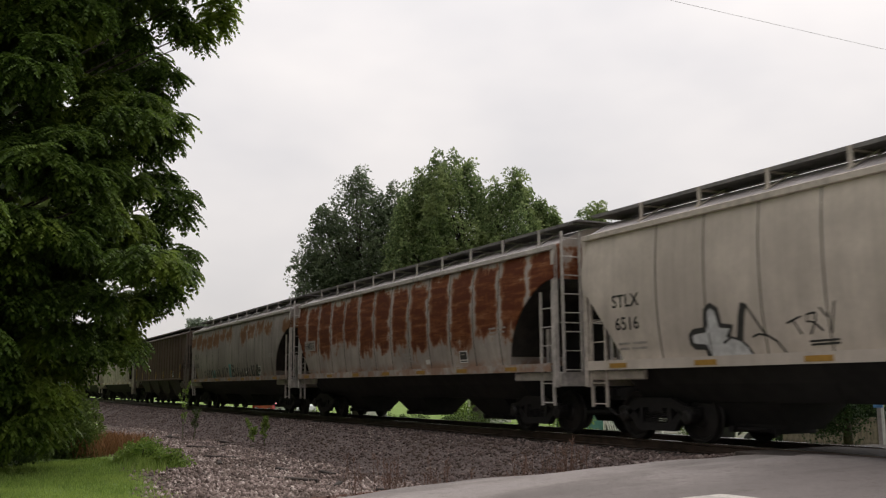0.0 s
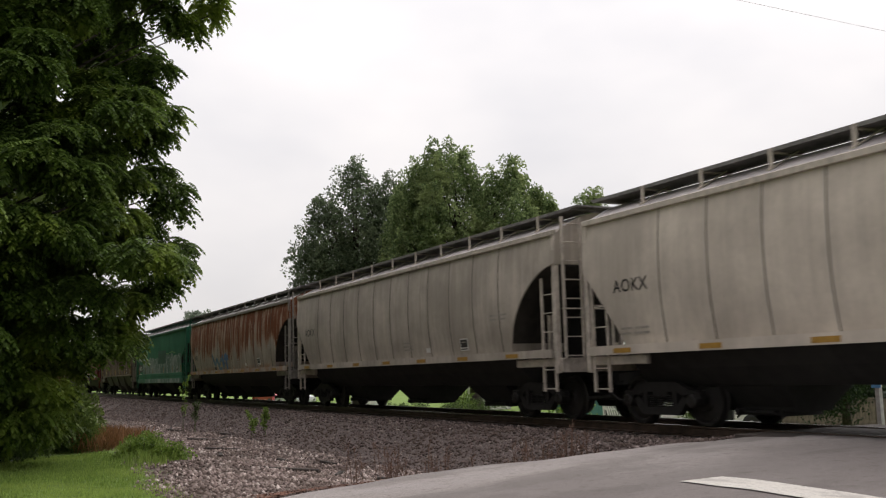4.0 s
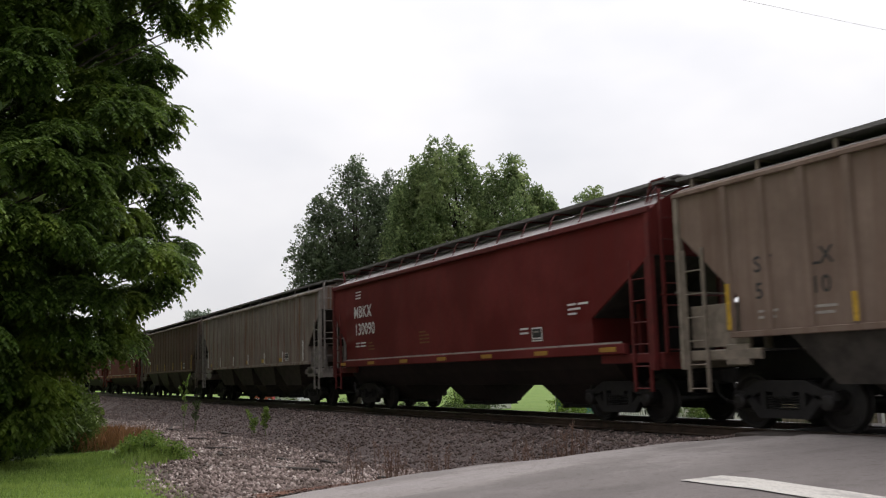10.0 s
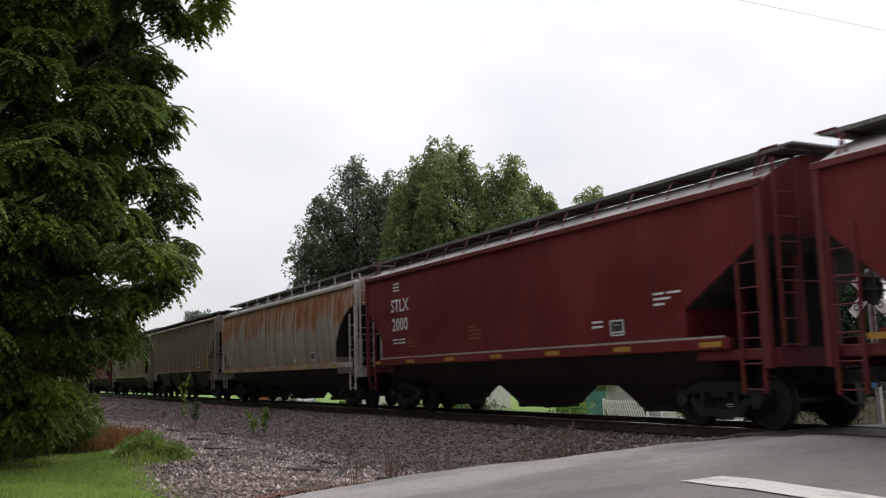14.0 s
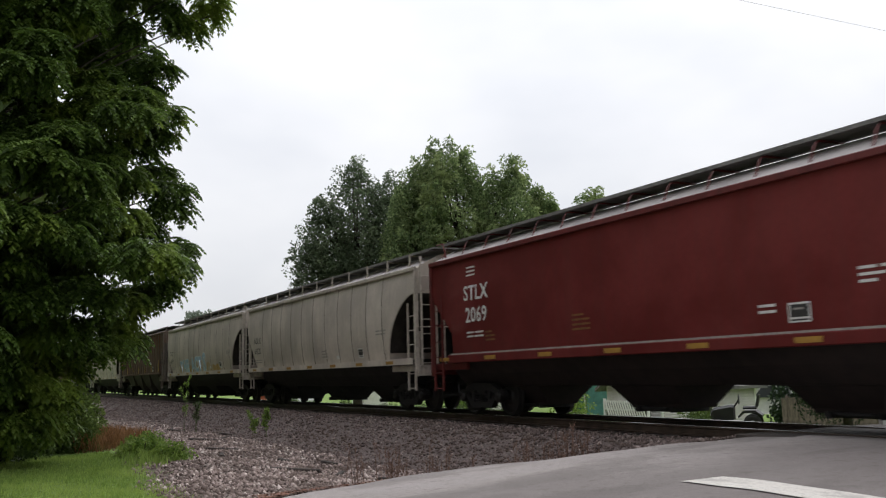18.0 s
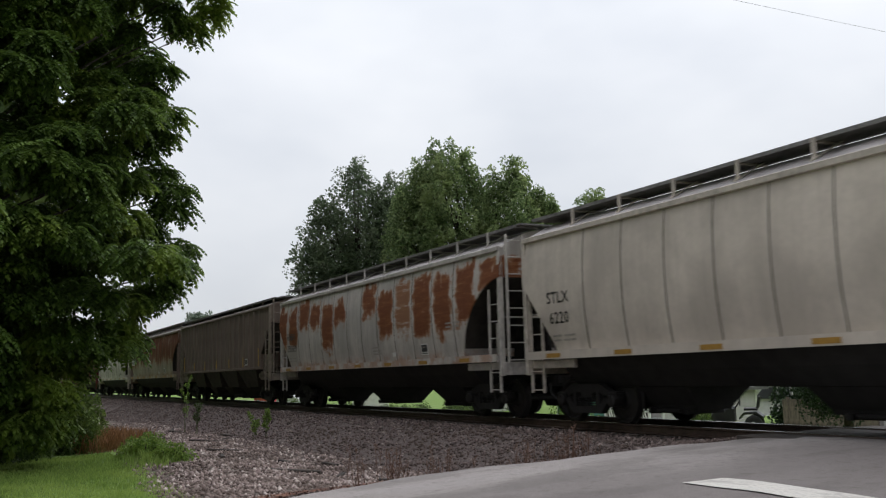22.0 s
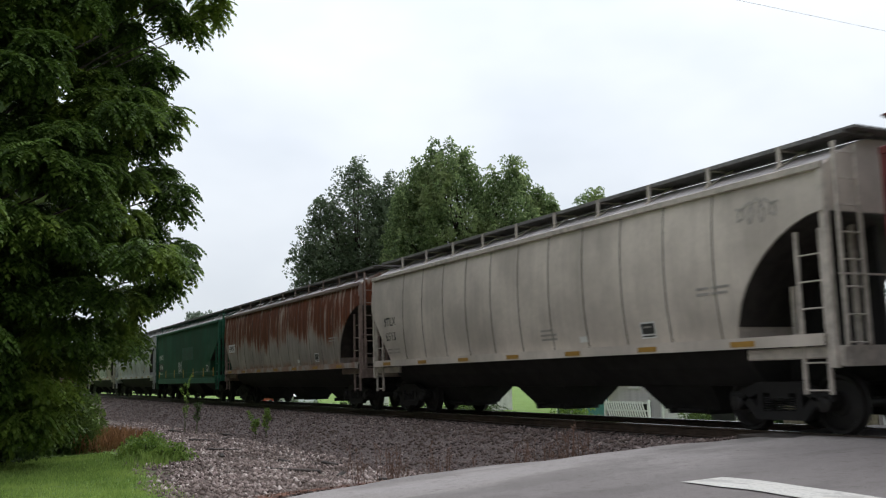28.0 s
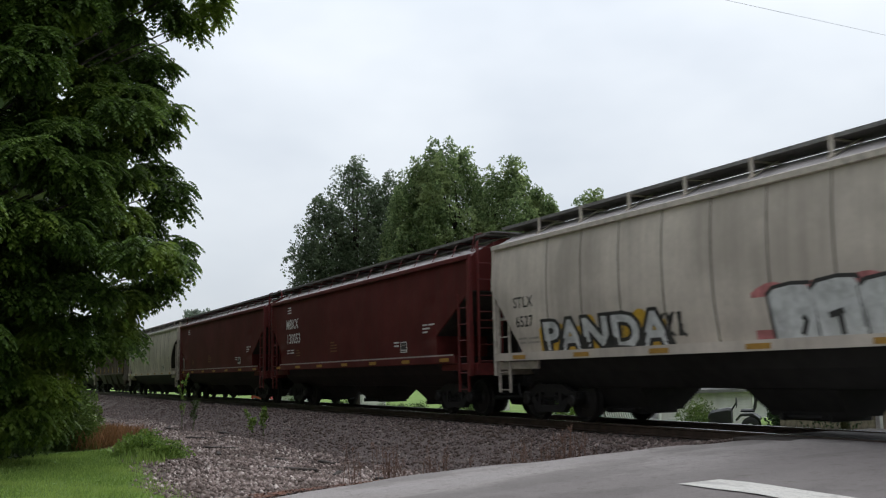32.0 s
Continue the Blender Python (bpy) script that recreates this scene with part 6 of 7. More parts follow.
def big_tree():
    """The large locust that overhangs the bank: layered boughs, each a drooping pillow of feathery leaves with dark hollows between."""
    x0, y0 = -21.6, -0.9
    base = float(land_z(np.array(x0), np.array(y0)))
    tree = thing("tree", "large dense locust tree with drooping feathery dark green leaves", "tree", at=(x0, y0, base))
    r = np.random.RandomState(11)
    # boughs that end at the crown's edge: reach towards the track, height, half width, half height
    rim = ((5.15, 9.95, 0.42, 0.42), (4.60, 9.45, 0.42, 0.40), (4.05, 9.55, 0.40, 0.40), (4.95, 10.6, 0.6, 0.5), (3.35, 9.0, 0.42, 0.36), (4.00, 8.15, 0.44, 0.34), (3.75, 7.75, 0.42, 0.34), (3.35, 7.45, 0.42, 0.36),
           (4.10, 6.95, 0.42, 0.26), (4.02, 6.50, 0.42, 0.30), (3.40, 6.2, 0.45, 0.34), (4.05, 5.85, 0.38, 0.24), (4.22, 5.35, 0.42, 0.32), (4.25, 4.90, 0.40, 0.30), (3.80, 4.45, 0.45, 0.32),
           (4.40, 4.00, 0.42, 0.28), (4.50, 3.65, 0.42, 0.26), (4.10, 3.15, 0.46, 0.30), (3.60, 2.75, 0.46, 0.30), (3.35, 2.15, 0.42, 0.34), (3.20, 1.80, 0.40, 0.32), (2.6, 1.75, 0.45, 0.34))
    hs = (0.6, 1.3, 1.6, 2.2, 2.9, 3.6, 4.5, 5.3, 6.1, 6.9, 7.4, 8.2, 8.8, 9.6, 10.6, 12.0, 13.5)
    reach = (0.2, 1.9, 3.0, 3.4, 4.0, 4.5, 4.0, 4.2, 3.6, 4.1, 3.5, 4.0, 3.5, 4.6, 5.2, 4.0, 1.5)
    boughs = [(x0 + r.uniform(-0.5, 0.5), y - (0.05 if z > 9.2 else 0.17), z, a, b, 1.0) for y, z, a, b in rim]
    # the near face and the depth of the crown
    while len(boughs) < 150:
        z = 1.0 + 9.8 * r.rand()
        near = len(boughs) < 92
        y = np.interp(z, hs, reach) - 0.55 - 4.4 * r.rand()
        x = x0 + (r.uniform(0.4, 3.2) * math.sqrt(max(0.1, 1 - (z - 5.0) ** 2 / 60)) if near else r.uniform(-2.6, 0.2))
        if z < 1.8 and y > 2.2:
            continue
        a = r.uniform(0.42, 0.78)
        if near and any((x - p[0]) ** 2 * 0.3 + (y * x / x0 - p[1]) ** 2 + (z - p[2]) ** 2 * 1.6 < 0.36 for p in boughs):
            continue
        boughs.append((x, y * x / x0 if y > 0 else y, z, a, a * r.uniform(0.45, 0.62), 1.0 if near else 0.75))
    # low skirts that hang to the shrubs
    for _ in range(16):
        boughs.append((x0 + r.uniform(-1.5, 1.5), r.uniform(-0.3, 1.75), r.uniform(0.1, 1.5), 0.55, 0.35, 0.8))
    # the side of the crown away from the track
    while len(boughs) < 225:
        z = 1.8 + 10.8 * r.rand()
        a = 2 * math.pi * r.rand()
        d = (4.4 if z < 9 else 4.4 * max(0.25, 1 - (z - 9) / 5)) * math.sqrt(r.rand())
        y = y0 + d * math.sin(a)
        if y > 0.2 and z < 10.5:
            continue
        w = r.uniform(0.7, 1.05)
        boughs.append((x0 + d * math.cos(a), y, z, w, 0.5 * w, 0.55))
    g = Geo()
    last, rad = Vector((0, 0, -0.2)), 0.34
    for i in range(1, 9):
        p = Vector((0.12 * math.sin(i), 0.15 * math.cos(1.7 * i), 1.4 * i))
        g.tube(last, p, rad, rad * 0.86, 12)
        last, rad = p, rad * 0.86
    put("trunk", g.mesh("trunk", True), BARK, tree, "furrowed brown trunk")
    for k, (x, y, z, a, b, full) in enumerate(boughs):
        if k < len(rim) or (k > 110 and k % 4 == 0):
            g = Geo()
            limb(g, (0, 0, max(0.8, 0.6 * (z - base))), (x - x0, y - y0, z - base - 0.12), 0.04, 0.01, 0.15)
            put("limb", g.mesh("limb", True), BARK, tree)
    place, way, size = [], [], []
    for k, (x, y, z, a, b, full) in enumerate(boughs):
        tips = int(27 * full * (a / 0.55) ** 1.6) + 6
        for _ in range(tips):
            # twig tips on the pillow's upper shell, the leaves fall outwards from them
            q = r.normal(size=3)
            q /= np.linalg.norm(q)
            if q[2] < -0.35:
                q[2] = -q[2]
            tip = np.array((x, y, z)) + q * np.array((a, a, b)) * r.uniform(0.45, 1.0)
            turn = r.uniform(0, 6.283)
            for j in range(6):
                h = turn + 1.047 * j + r.uniform(-0.35, 0.35)
                w = np.array((math.cos(h) + 0.9 * q[0], math.sin(h) + 0.9 * q[1], r.uniform(-0.55, 0.25) + 0.25 * q[2]))
                place.append(tip + 0.05 * r.normal(size=3))
                way.append(w)
                size.append(r.uniform(0.26, 0.40) if k < len(rim) else r.uniform(0.27, 0.44))
    place, way, size = np.array(place), np.array(way), np.array(size)
    me = foliage("crown", pinnate(), place - np.array((x0, y0, base)), way, size, LOCUST, 6, 0.35)
    put("crown", me, None, tree, "feathery dark green leaves")


def plumed_tree(name, label, x, y, lobes, seed, mat, leaves, size, trunk=0.35, airy=0.0):
    """A tree whose crown is made of upright plumes. lobes: (dx, dy, foot, top, radius) of each rounded dome of the crown."""
    base = float(land_z(np.array(x), np.array(y)))
    tree = thing(name, label, "tree", at=(x, y, base))
    r = np.random.RandomState(seed)
    top = max(l[3] for l in lobes)
    g = Geo()
    limb(g, (0, 0, -0.2), (0, 0, (top - base) * 0.62), trunk, trunk * 0.4, 0.0, 6, 10)
    put("trunk", g.mesh("trunk", True), BARK, tree)
    plumes = []
    for dx, dy, foot, high, rad in lobes:
        n = int(29 * rad * (high - foot) / 8)
        for i in range(n):
            u = r.rand() ** 0.8
            a = r.rand() * 6.283
            wide = rad * math.sqrt(max(0.0, 1 - (max(0.0, u - 0.35) / 0.65) ** 2.2)) * (0.75 + 0.25 * min(1, u / 0.35))
            d = wide * (1 - 0.55 * r.rand() ** 1.6) * (0.90 + 0.16 * math.sin(3 * a + seed))
            plumes.append((dx + d * math.cos(a), dy + d * math.sin(a), foot + (high - foot) * (0.05 + 0.84 * u) - base, 0.072 * (high - foot) * r.uniform(0.7, 1.3), dx, dy))
    place, way = [], []
    per = max(8, leaves // len(plumes))
    for k, (px, py, pz, s, dx, dy) in enumerate(plumes):
        if k % 3 == 0:
            g = Geo()
            limb(g, (dx * 0.2, dy * 0.2, pz * 0.6), (px, py, pz + 0.8 * s), trunk * 0.22, 0.012, 0.1, 4, 5)
            put("limb", g.mesh("limb", True), BARK, tree)
        w = s * r.uniform(0.75, 1.05)
        t = r.rand(per) ** 1.25
        a = r.rand(per) * 6.283
        rr = w * (1 - 0.9 * t) * (0.25 + 0.75 * np.sqrt(r.rand(per))) * (1 + airy * r.rand(per) ** 2)
        lean = np.array((px - dx, py - dy, 0.0)) * 0.10
        p = np.stack([px + rr * np.cos(a) + lean[0] * t, py + rr * np.sin(a) + lean[1] * t, pz + s * (2.5 * t - 0.75)], 1)
        place.append(p + 0.06 * r.normal(size=p.shape))
        way.append(np.stack([np.cos(a), np.sin(a), 0.5 + 0.6 * r.normal(size=per)], 1))
    p, w = np.concatenate(place), np.concatenate(way)
    put("crown", foliage("crown", sprig(seed, 5), p, w, r.uniform(0.6, 1.2, len(p)) * size, mat, seed), None, tree)
    return tree


def broad_tree(name, label, x, y, height, radius, seed, mat, leaves, size, low=0.25, group="", lean=0.0, trunk=0.25, lobes=9, tuft=0.17):
    """A broad-leaved tree: forked trunk, limbs, and an uneven crown of many sprigs."""
    base = float(land_z(np.array(x), np.array(y)))
    tree = thing(name, label, "tree", group, at=(x, y, base))
    r = random.Random(seed)
    limbs = []
    for i in range(lobes * 7):
        a = r.uniform(0, 2 * math.pi)
        u = r.uniform(0, 1)
        z = height * (low + (1 - low) * u)
        wide = radius * (math.sin(math.pi * min(1, 0.16 + 0.80 * u)) ** 0.7) * (0.82 + 0.22 * math.sin(3 * a + seed)) * r.uniform(0.62, 1.08)
        limbs.append(((0, 0, z * 0.62), (wide * math.cos(a) + lean * u, wide * math.sin(a), z), r.uniform(0.6, 1.3)))
    for a, b in ((0.0, 0.06), (1.2, 0.1), (2.6, 0.07), (4.0, 0.1), (5.2, 0.08)):
        limbs.append(((0, 0, height * 0.6), (0.3 * radius * math.cos(a), 0.3 * radius * math.sin(a), height * (1.0 - 0.4 * b)), 1.3))
    g = Geo()
    limb(g, (0, 0, -0.2), (lean * 0.3, 0, height * 0.7), trunk, trunk * 0.35, 0.0, 6, 10)
    put("trunk", g.mesh("trunk", True), BARK, tree)
    for a, b, k in limbs[::4]:
        g = Geo()
        limb(g, a, b, trunk * 0.28, 0.02, 0.25, 4, 6)
        put("limb", g.mesh("limb", True), BARK, tree)
    p, w = crown_points(limbs, leaves / len(limbs), radius * tuft, seed, 0.30, 0.8, 0.2)
    rs = np.random.RandomState(seed)
    put("crown", foliage("crown", sprig(seed), p, w, rs.uniform(0.6, 1.2, len(p)) * size, mat, seed), None, tree)
    return tree


def bush(name, label, x, y, wide, high, seed, mat, leaves, size, dz=0.0):
    base = float(land_z(np.array(x), np.array(y))) + dz
    ob = thing(name, label, "bush", at=(x, y, base))
    r = np.random.RandomState(seed)
    n = leaves
    d = r.normal(size=(n, 3))
    d /= np.linalg.norm(d, axis=1, keepdims=True)
    d[:, 2] = np.abs(d[:, 2])
    rad = (0.35 + 0.65 * r.rand(n) ** 0.5) * (0.85 + 0.25 * np.sin(4 * np.arctan2(d[:, 1], d[:, 0]) + seed))
    p = d * rad[:, None] * np.array((wide / 2, wide / 2, high))
    put("leaves", foliage("leaves", sprig(seed, 5), p, d + 0.5 * r.normal(size=(n, 3)), r.uniform(0.6, 1.2, n) * size, mat, seed), None, ob)
    for i in range(6):
        a = i * 1.05
        g = Geo().tube((0, 0, -0.05), (0.3 * wide * math.cos(a), 0.3 * wide * math.sin(a), 0.7 * high), 0.018, 0.008, 5)
        put("stem", g.mesh("stem"), BARK, ob)
    return ob


big_tree()
plumed_tree("tree", "broad leafy maple with a domed green crown beyond the track", -46.0, 25.6,
            ((0.0, -1.6, 2.0, 13.9, 3.0), (0.5, 2.3, 2.0, 13.2, 2.9), (1.5, 4.0, 1.5, 10.9, 2.0), (-0.5, -3.3, 2.0, 12.6, 2.2), (1.0, 0.4, 1.0, 9.6, 3.4)), 3, MAPLE, 43000, 0.25, 0.4)
plumed_tree("tree", "darker open-crowned tree beside the maple beyond the track", -52.0, 20.9,
            ((0.0, 0.1, 2.0, 13.9, 2.4), (0.0, -1.9, 2.0, 11.7, 2.0), (0.5, 2.2, 2.0, 13.2, 2.0), (0.5, -2.6, 1.5, 9.0, 1.5)), 14, DUSKY, 15000, 0.27, 0.3, 0.6)
# trees added out of sight behind the locust to shade the far cars
for i, (bx, by, bh) in enumerate(((-31.0, -2.6, 16.0), (-39.5, -2.2, 20.0), (-48.5, -1.8, 21.0), (-58.0, -1.6, 22.0), (-69.0, -1.6, 22.0), (-81.0, -1.8, 22.0), (-95.0, -2.0, 22.0), (-112.0, -2.4, 22.0), (-131.0, -3.0, 22.0))):
    broad_tree("tree", "tall unseen tree added behind the locust for shade", bx, by, bh, 6.6, 50 + i, SHRUB, 6500, 0.80, 0.08, "row of trees beside the track", trunk=0.3)
# one more added tree shuts out the sky behind gaps in the locust
broad_tree("tree", "tree added close behind the locust to fill its gaps", -35.0, -0.6, 14.5, 4.8, 57, SHRUB, 6000, 0.6, 0.06, "row of trees beside the track", trunk=0.3)
broad_tree("tree", "slim leafy tree whose top shows above the train", -58.6, 43.3, 17.0, 2.6, 8, MAPLE, 4500, 0.32, 0.3, trunk=0.3)
broad_tree("tree", "distant tree beyond the train, haze in its pale green", -120.0, 26.6, 11.3, 3.6, 9, HAZE_LEAF, 1800, 0.6, 0.2, trunk=0.3)
broad_tree("tree", "small dark yard tree with low drooping branches", -19.6, 23.4, 5.6, 2.7, 12, EVERGREEN, 15000, 0.14, 0.20, trunk=0.15)
bush("bush", "tangled green shrub at the foot of the locust tree", -25.9, 2.3, 2.5, 1.9, 31, YOUNG, 2600, 0.16)
bush("bush", "tangled undergrowth in the shade of the locust tree", -24.9, 0.4, 3.0, 1.7, 40, SHRUB, 2600, 0.16)
bush("bush", "low leafy green clump at the edge of the gravel", -22.4, 3.75, 1.3, 0.42, 37, LIME, 700, 0.10)
bush("bush", "low leafy green clump at the edge of the gravel", -20.9, 4.1, 1.0, 0.40, 38, LIME, 500, 0.10)
bush("bush", "low leafy green clump at the edge of the gravel", -24.6, 4.2, 1.2, 0.45, 39, LIME, 500, 0.10)
bush("bush", "dark green shrub in the shade of the locust tree", -23.6, 0.6, 2.8, 2.6, 32, SHRUB, 1500, 0.20)
bush("bush", "yellow-green rounded bush in the yard", -43.5, 23.2, 2.0, 1.9, 33, LIME, 700, 0.16)
bush("bush", "yellow-green bush beside the yard", -35.5, 24.6, 2.2, 1.9, 34, LIME, 700, 0.16)
bush("bush", "low green bush in the yard", -24.3, 22.0, 1.5, 1.25, 35, YOUNG, 700, 0.13)
# hedge added behind the fence to cover the bright field with dark leaves
for i in range(7):
    bush("bush", "dark hedge shrub added behind the board fence", -30.5 + 2.5 * i, 34.2, 3.3, 2.9 + 0.5 * (i % 2), 80 + i, EVERGREEN, 1500, 0.32)
rb = random.Random(8)
for i in range(14):
    bush("bush", "low scrubby green bush along the far side of the track", -21.5 - 3.6 * i + rb.uniform(-1, 1), 18.6 + 0.18 * i + rb.uniform(-0.6, 1.2), rb.uniform(0.9, 2.0), rb.uniform(0.25, 0.6), 60 + i, SHRUB, 260, 0.12)
bush("bush", "low green bush by the fence", -39.5, 22.0, 3.0, 0.9, 36, SHRUB, 700, 0.14)


def grass_field(name, label, count, xs, ys, tall, seed, mat, rule=None, thick=1.0):
    """Blades of grass as one mesh."""
    r = np.random.RandomState(seed)
    x = xs[0] + (xs[1] - xs[0]) * r.rand(count)
    y = ys[0] + (ys[1] - ys[0]) * r.rand(count)
    if rule is not None:
        keep = rule(x, y, r)
        x, y = x[keep], y[keep]
    n = len(x)
    z = land_z(x, y) - 0.01
    h = tall * (0.5 + r.rand(n))
    a = r.rand(n) * 6.283
    lean = 0.45 * h * r.rand(n)
    w = (0.006 + 0.006 * r.rand(n)) * thick
    b = r.rand(n) * 6.283
    dx, dy, wx, wy = np.cos(a) * lean, np.sin(a) * lean, np.cos(b) * w, np.sin(b) * w
    v = np.stack([np.stack([x - wx, y - wy, z], 1), np.stack([x + wx, y + wy, z], 1), np.stack([x + dx * 0.4 + wx * 0.7, y + dy * 0.4 + wy * 0.7, z + h * 0.6], 1),
                  np.stack([x + dx, y + dy, z + h], 1)], 1)
    return tagged(new(name, array_mesh(name, v.reshape(-1, 3), np.arange(n * 4).reshape(-1, 4), mat)), label, "grass", kind="stuff")


def lawn_rule(x, y, r):
    return (y + 0.10 * x + 0.9 * (r.rand(len(x)) - 0.5) < 1.25) & (x < ROAD_L - 0.2)


grass_field("lawn_grass", "short mown green lawn grass", 60000, (-24, -11.2), (-3.0, 3.2), 0.055, 41, LAWN, lawn_rule)
grass_field("tall_grass", "taller green grass at the edge of the gravel", 9000, (-26.5, -17.5), (2.6, 5.6), 0.19, 42, LAWN,
            lambda x, y, r: (np.hypot((x + 22.2) / 3.4, (y - 3.9 - 0.17 * (x + 22.2) * -1) / 0.75) < 0.45 + 0.6 * r.rand(len(x))) & (np.sin(x * 5.1 + y) * np.cos(y * 6.3) + 0.8 * r.rand(len(x)) > -0.1))
grass_field("dry_grass", "brown dry grass at the foot of the shrubs", 9000, (-30.0, -24.6), (2.4, 5.0), 0.36, 43, STRAW,
            lambda x, y, r: (np.abs(y - 3.75 + 0.12 * (x + 27)) < 1.1 * r.rand(len(x))) & (np.sin(x * 3.1 + y) * np.cos(y * 4.3) + r.rand(len(x)) > 0.3), 0.5)
grass_field("yard_grass", "long bright grass beyond the track", 22000, (-75, -14), (17.2, 23.0), 0.10, 44, LAWN, lambda x, y, r: x < ROAD_L - 1)


def weed(x, y, tall, seed, mat, leafy, label, name="weed"):
    base = float(land_z(np.array(x), np.array(y)))
    ob = thing(name, label, "weed", "weeds on the gravel", at=(x, y, base))
    r = random.Random(seed)
    g = Geo()
    tips = []
    for i in range(r.randint(2, 4)):
        b = Vector((r.uniform(-0.13, 0.13), r.uniform(-0.13, 0.13), 0))
        t = b + Vector((r.uniform(-0.12, 0.12), r.uniform(-0.12, 0.12), tall * r.uniform(0.65, 1.0)))
        g.tube(b - Vector((0, 0, 0.03)), t, 0.006, 0.003, 5)
        tips.append((b, t))
        for j in range(4):
            u = r.uniform(0.35, 0.95)
            p = b.lerp(t, u)
            q = p + Vector((r.uniform(-1, 1), r.uniform(-1, 1), r.uniform(0.6, 1.4))).normalized() * tall * 0.16
            g.tube(p, q, 0.0035, 0.002, 4)
            tips.append((p, q))
    put("stalk", g.mesh("stalk"), DOCK if not leafy else SHRUB, ob)
    place, way = [], []
    for b, t in tips:
        for j in range(10 if leafy else 4):
            u = r.uniform(0.3, 1.0)
            place.append(tuple(b.lerp(t, u)))
            way.append((r.uniform(-1, 1), r.uniform(-1, 1), r.uniform(-0.2, 0.9)))
    n = len(place)
    rs = np.random.RandomState(seed)
    put("leaves", foliage("leaves", sprig(seed, 4), np.array(place), np.array(way), rs.uniform(0.5, 1.1, n) * (0.115 if leafy else 0.03), mat, seed), None, ob)


rw = random.Random(77)
for i in range(36):
    u = rw.random()
    x = -11.9 - 3.0 * u + rw.uniform(-0.25, 0.25)
    y = 8.4 - 3.0 * u + rw.uniform(-0.5, 0.6)
    weed(x, y, rw.uniform(0.35, 0.8), 100 + i, DOCK, False, "thin dry reddish-brown weed stalk on the gravel")
weed(-36.4, 7.6, 2.0, 201, LIME, True, "young leafy sapling growing on the ballast bank")
weed(-35.6, 7.9, 1.5, 202, SHRUB, True, "young leafy sapling growing on the ballast bank")
weed(-29.4, 8.3, 0.8, 203, LIME, True, "small green weed on the ballast bank")
weed(-29.2, 8.5, 0.95, 204, LIME, True, "small green weed on the ballast bank")
g = Geo()
for i in range(1500):
    y = rw.uniform(3.2, 8.8)
    x = ROAD_L - 0.38 * math.exp(-((y - 6.7) / 1.5) ** 2) + 0.5 * (1 - float(step(2.6, 4.6, y))) - 0.10 - 0.55 * rw.random() ** 2
    z = float(land_z(np.array(x), np.array(y))) + 0.03
    a, s = rw.uniform(0, 6.28), rw.uniform(0.015, 0.05)
    g.add([(x + s * math.cos(a + k * 1.57), y + s * math.sin(a + k * 1.57) * 0.6, z + rw.uniform(0, 0.03)) for k in range(4)], [(0, 1, 2, 3)])
tagged(put("leaf_litter", g.mesh("leaf_litter"), plain("dead_leaf", (0.20, 0.085, 0.05), 0.8, 0.0, 0.35, 5.0)), "brown dead leaves along the road edge", "leaf litter", kind="stuff")
# old ties and scraps of timber left on the bank
for i, (x, y, l, a) in enumerate(((-36.6, 7.3, 0.7, 35), (-38.4, 7.5, 0.7, -20), (-32.6, 8.3, 0.8, 30), (-30.6, 7.6, 0.6, -50), (-19.6, 7.2, 0.5, 20), (-17.4, 6.6, 0.4, -35), (-25.0, 6.3, 1.0, 70), (-18.2, 5.9, 1.1, 62), (-20.9, 6.6, 0.45, 15), (-29.3, 6.9, 1.3, 75), (-15.6, 6.9, 0.5, 50), (-22.6, 5.6, 0.4, -10), (-14.9, 8.2, 0.6, 65))):
    z = float(land_z(np.array(x), np.array(y)))
    ob = put("timber_scrap", Geo().box(-l / 2, l / 2, -0.05, 0.05, -0.03, 0.05, 0.015).mesh("timber_scrap"), TIE, None, "", pose(x, y, z + 0.01, 3, 4, a))
    tagged(ob, "dark scrap of old timber lying on the gravel", "timber", "timber scraps on the bank")


# ---- the yard beyond the track ----
def siding_material():
    n = Nodes("white_siding", 0.6)
    v = n.mapped((1, 1, 1))
    col = n.mix(n.ramp(n.noise(v, 3.0, 5.0), 0.3, 0.7), (0.56, 0.54, 0.51), (0.68, 0.66, 0.63))
    return n.done(col)


SIDING = siding_material()
SHINGLE = plain("grey_shingle", (0.16, 0.155, 0.15), 0.9, 0.0, 0.25, 9.0)
GLASS = plain("dark_window_glass", (0.03, 0.035, 0.04), 0.08, 0.0, 0.1, 2.0, 0.0)
TYRE = plain("tyre_rubber", (0.025, 0.024, 0.023), 0.85, 0.0, 0.2, 8.0)
BLACK = plain("black_plastic", (0.02, 0.02, 0.021), 0.45, 0.0, 0.2, 6.0)
TEAL = plain("green_tin_paint", (0.05, 0.17, 0.14), 0.6, 0.0, 0.2, 3.0)
FENCE_WOOD = plain("brown_fence_wood", (0.20, 0.155, 0.13), 0.85, 0.0, 0.3, 6.0)
RED_CAR = plain("red_car_paint", (0.36, 0.03, 0.03), 0.25, 0.0, 0.08, 2.0)
SILVER_CAR = plain("silver_car_paint", (0.55, 0.56, 0.57), 0.3, 0.2, 0.08, 2.0)


def ground_at(x, y):
    return float(land_z(np.array(float(x)), np.array(float(y))))


HOUSE = (-26.84, 22.5)


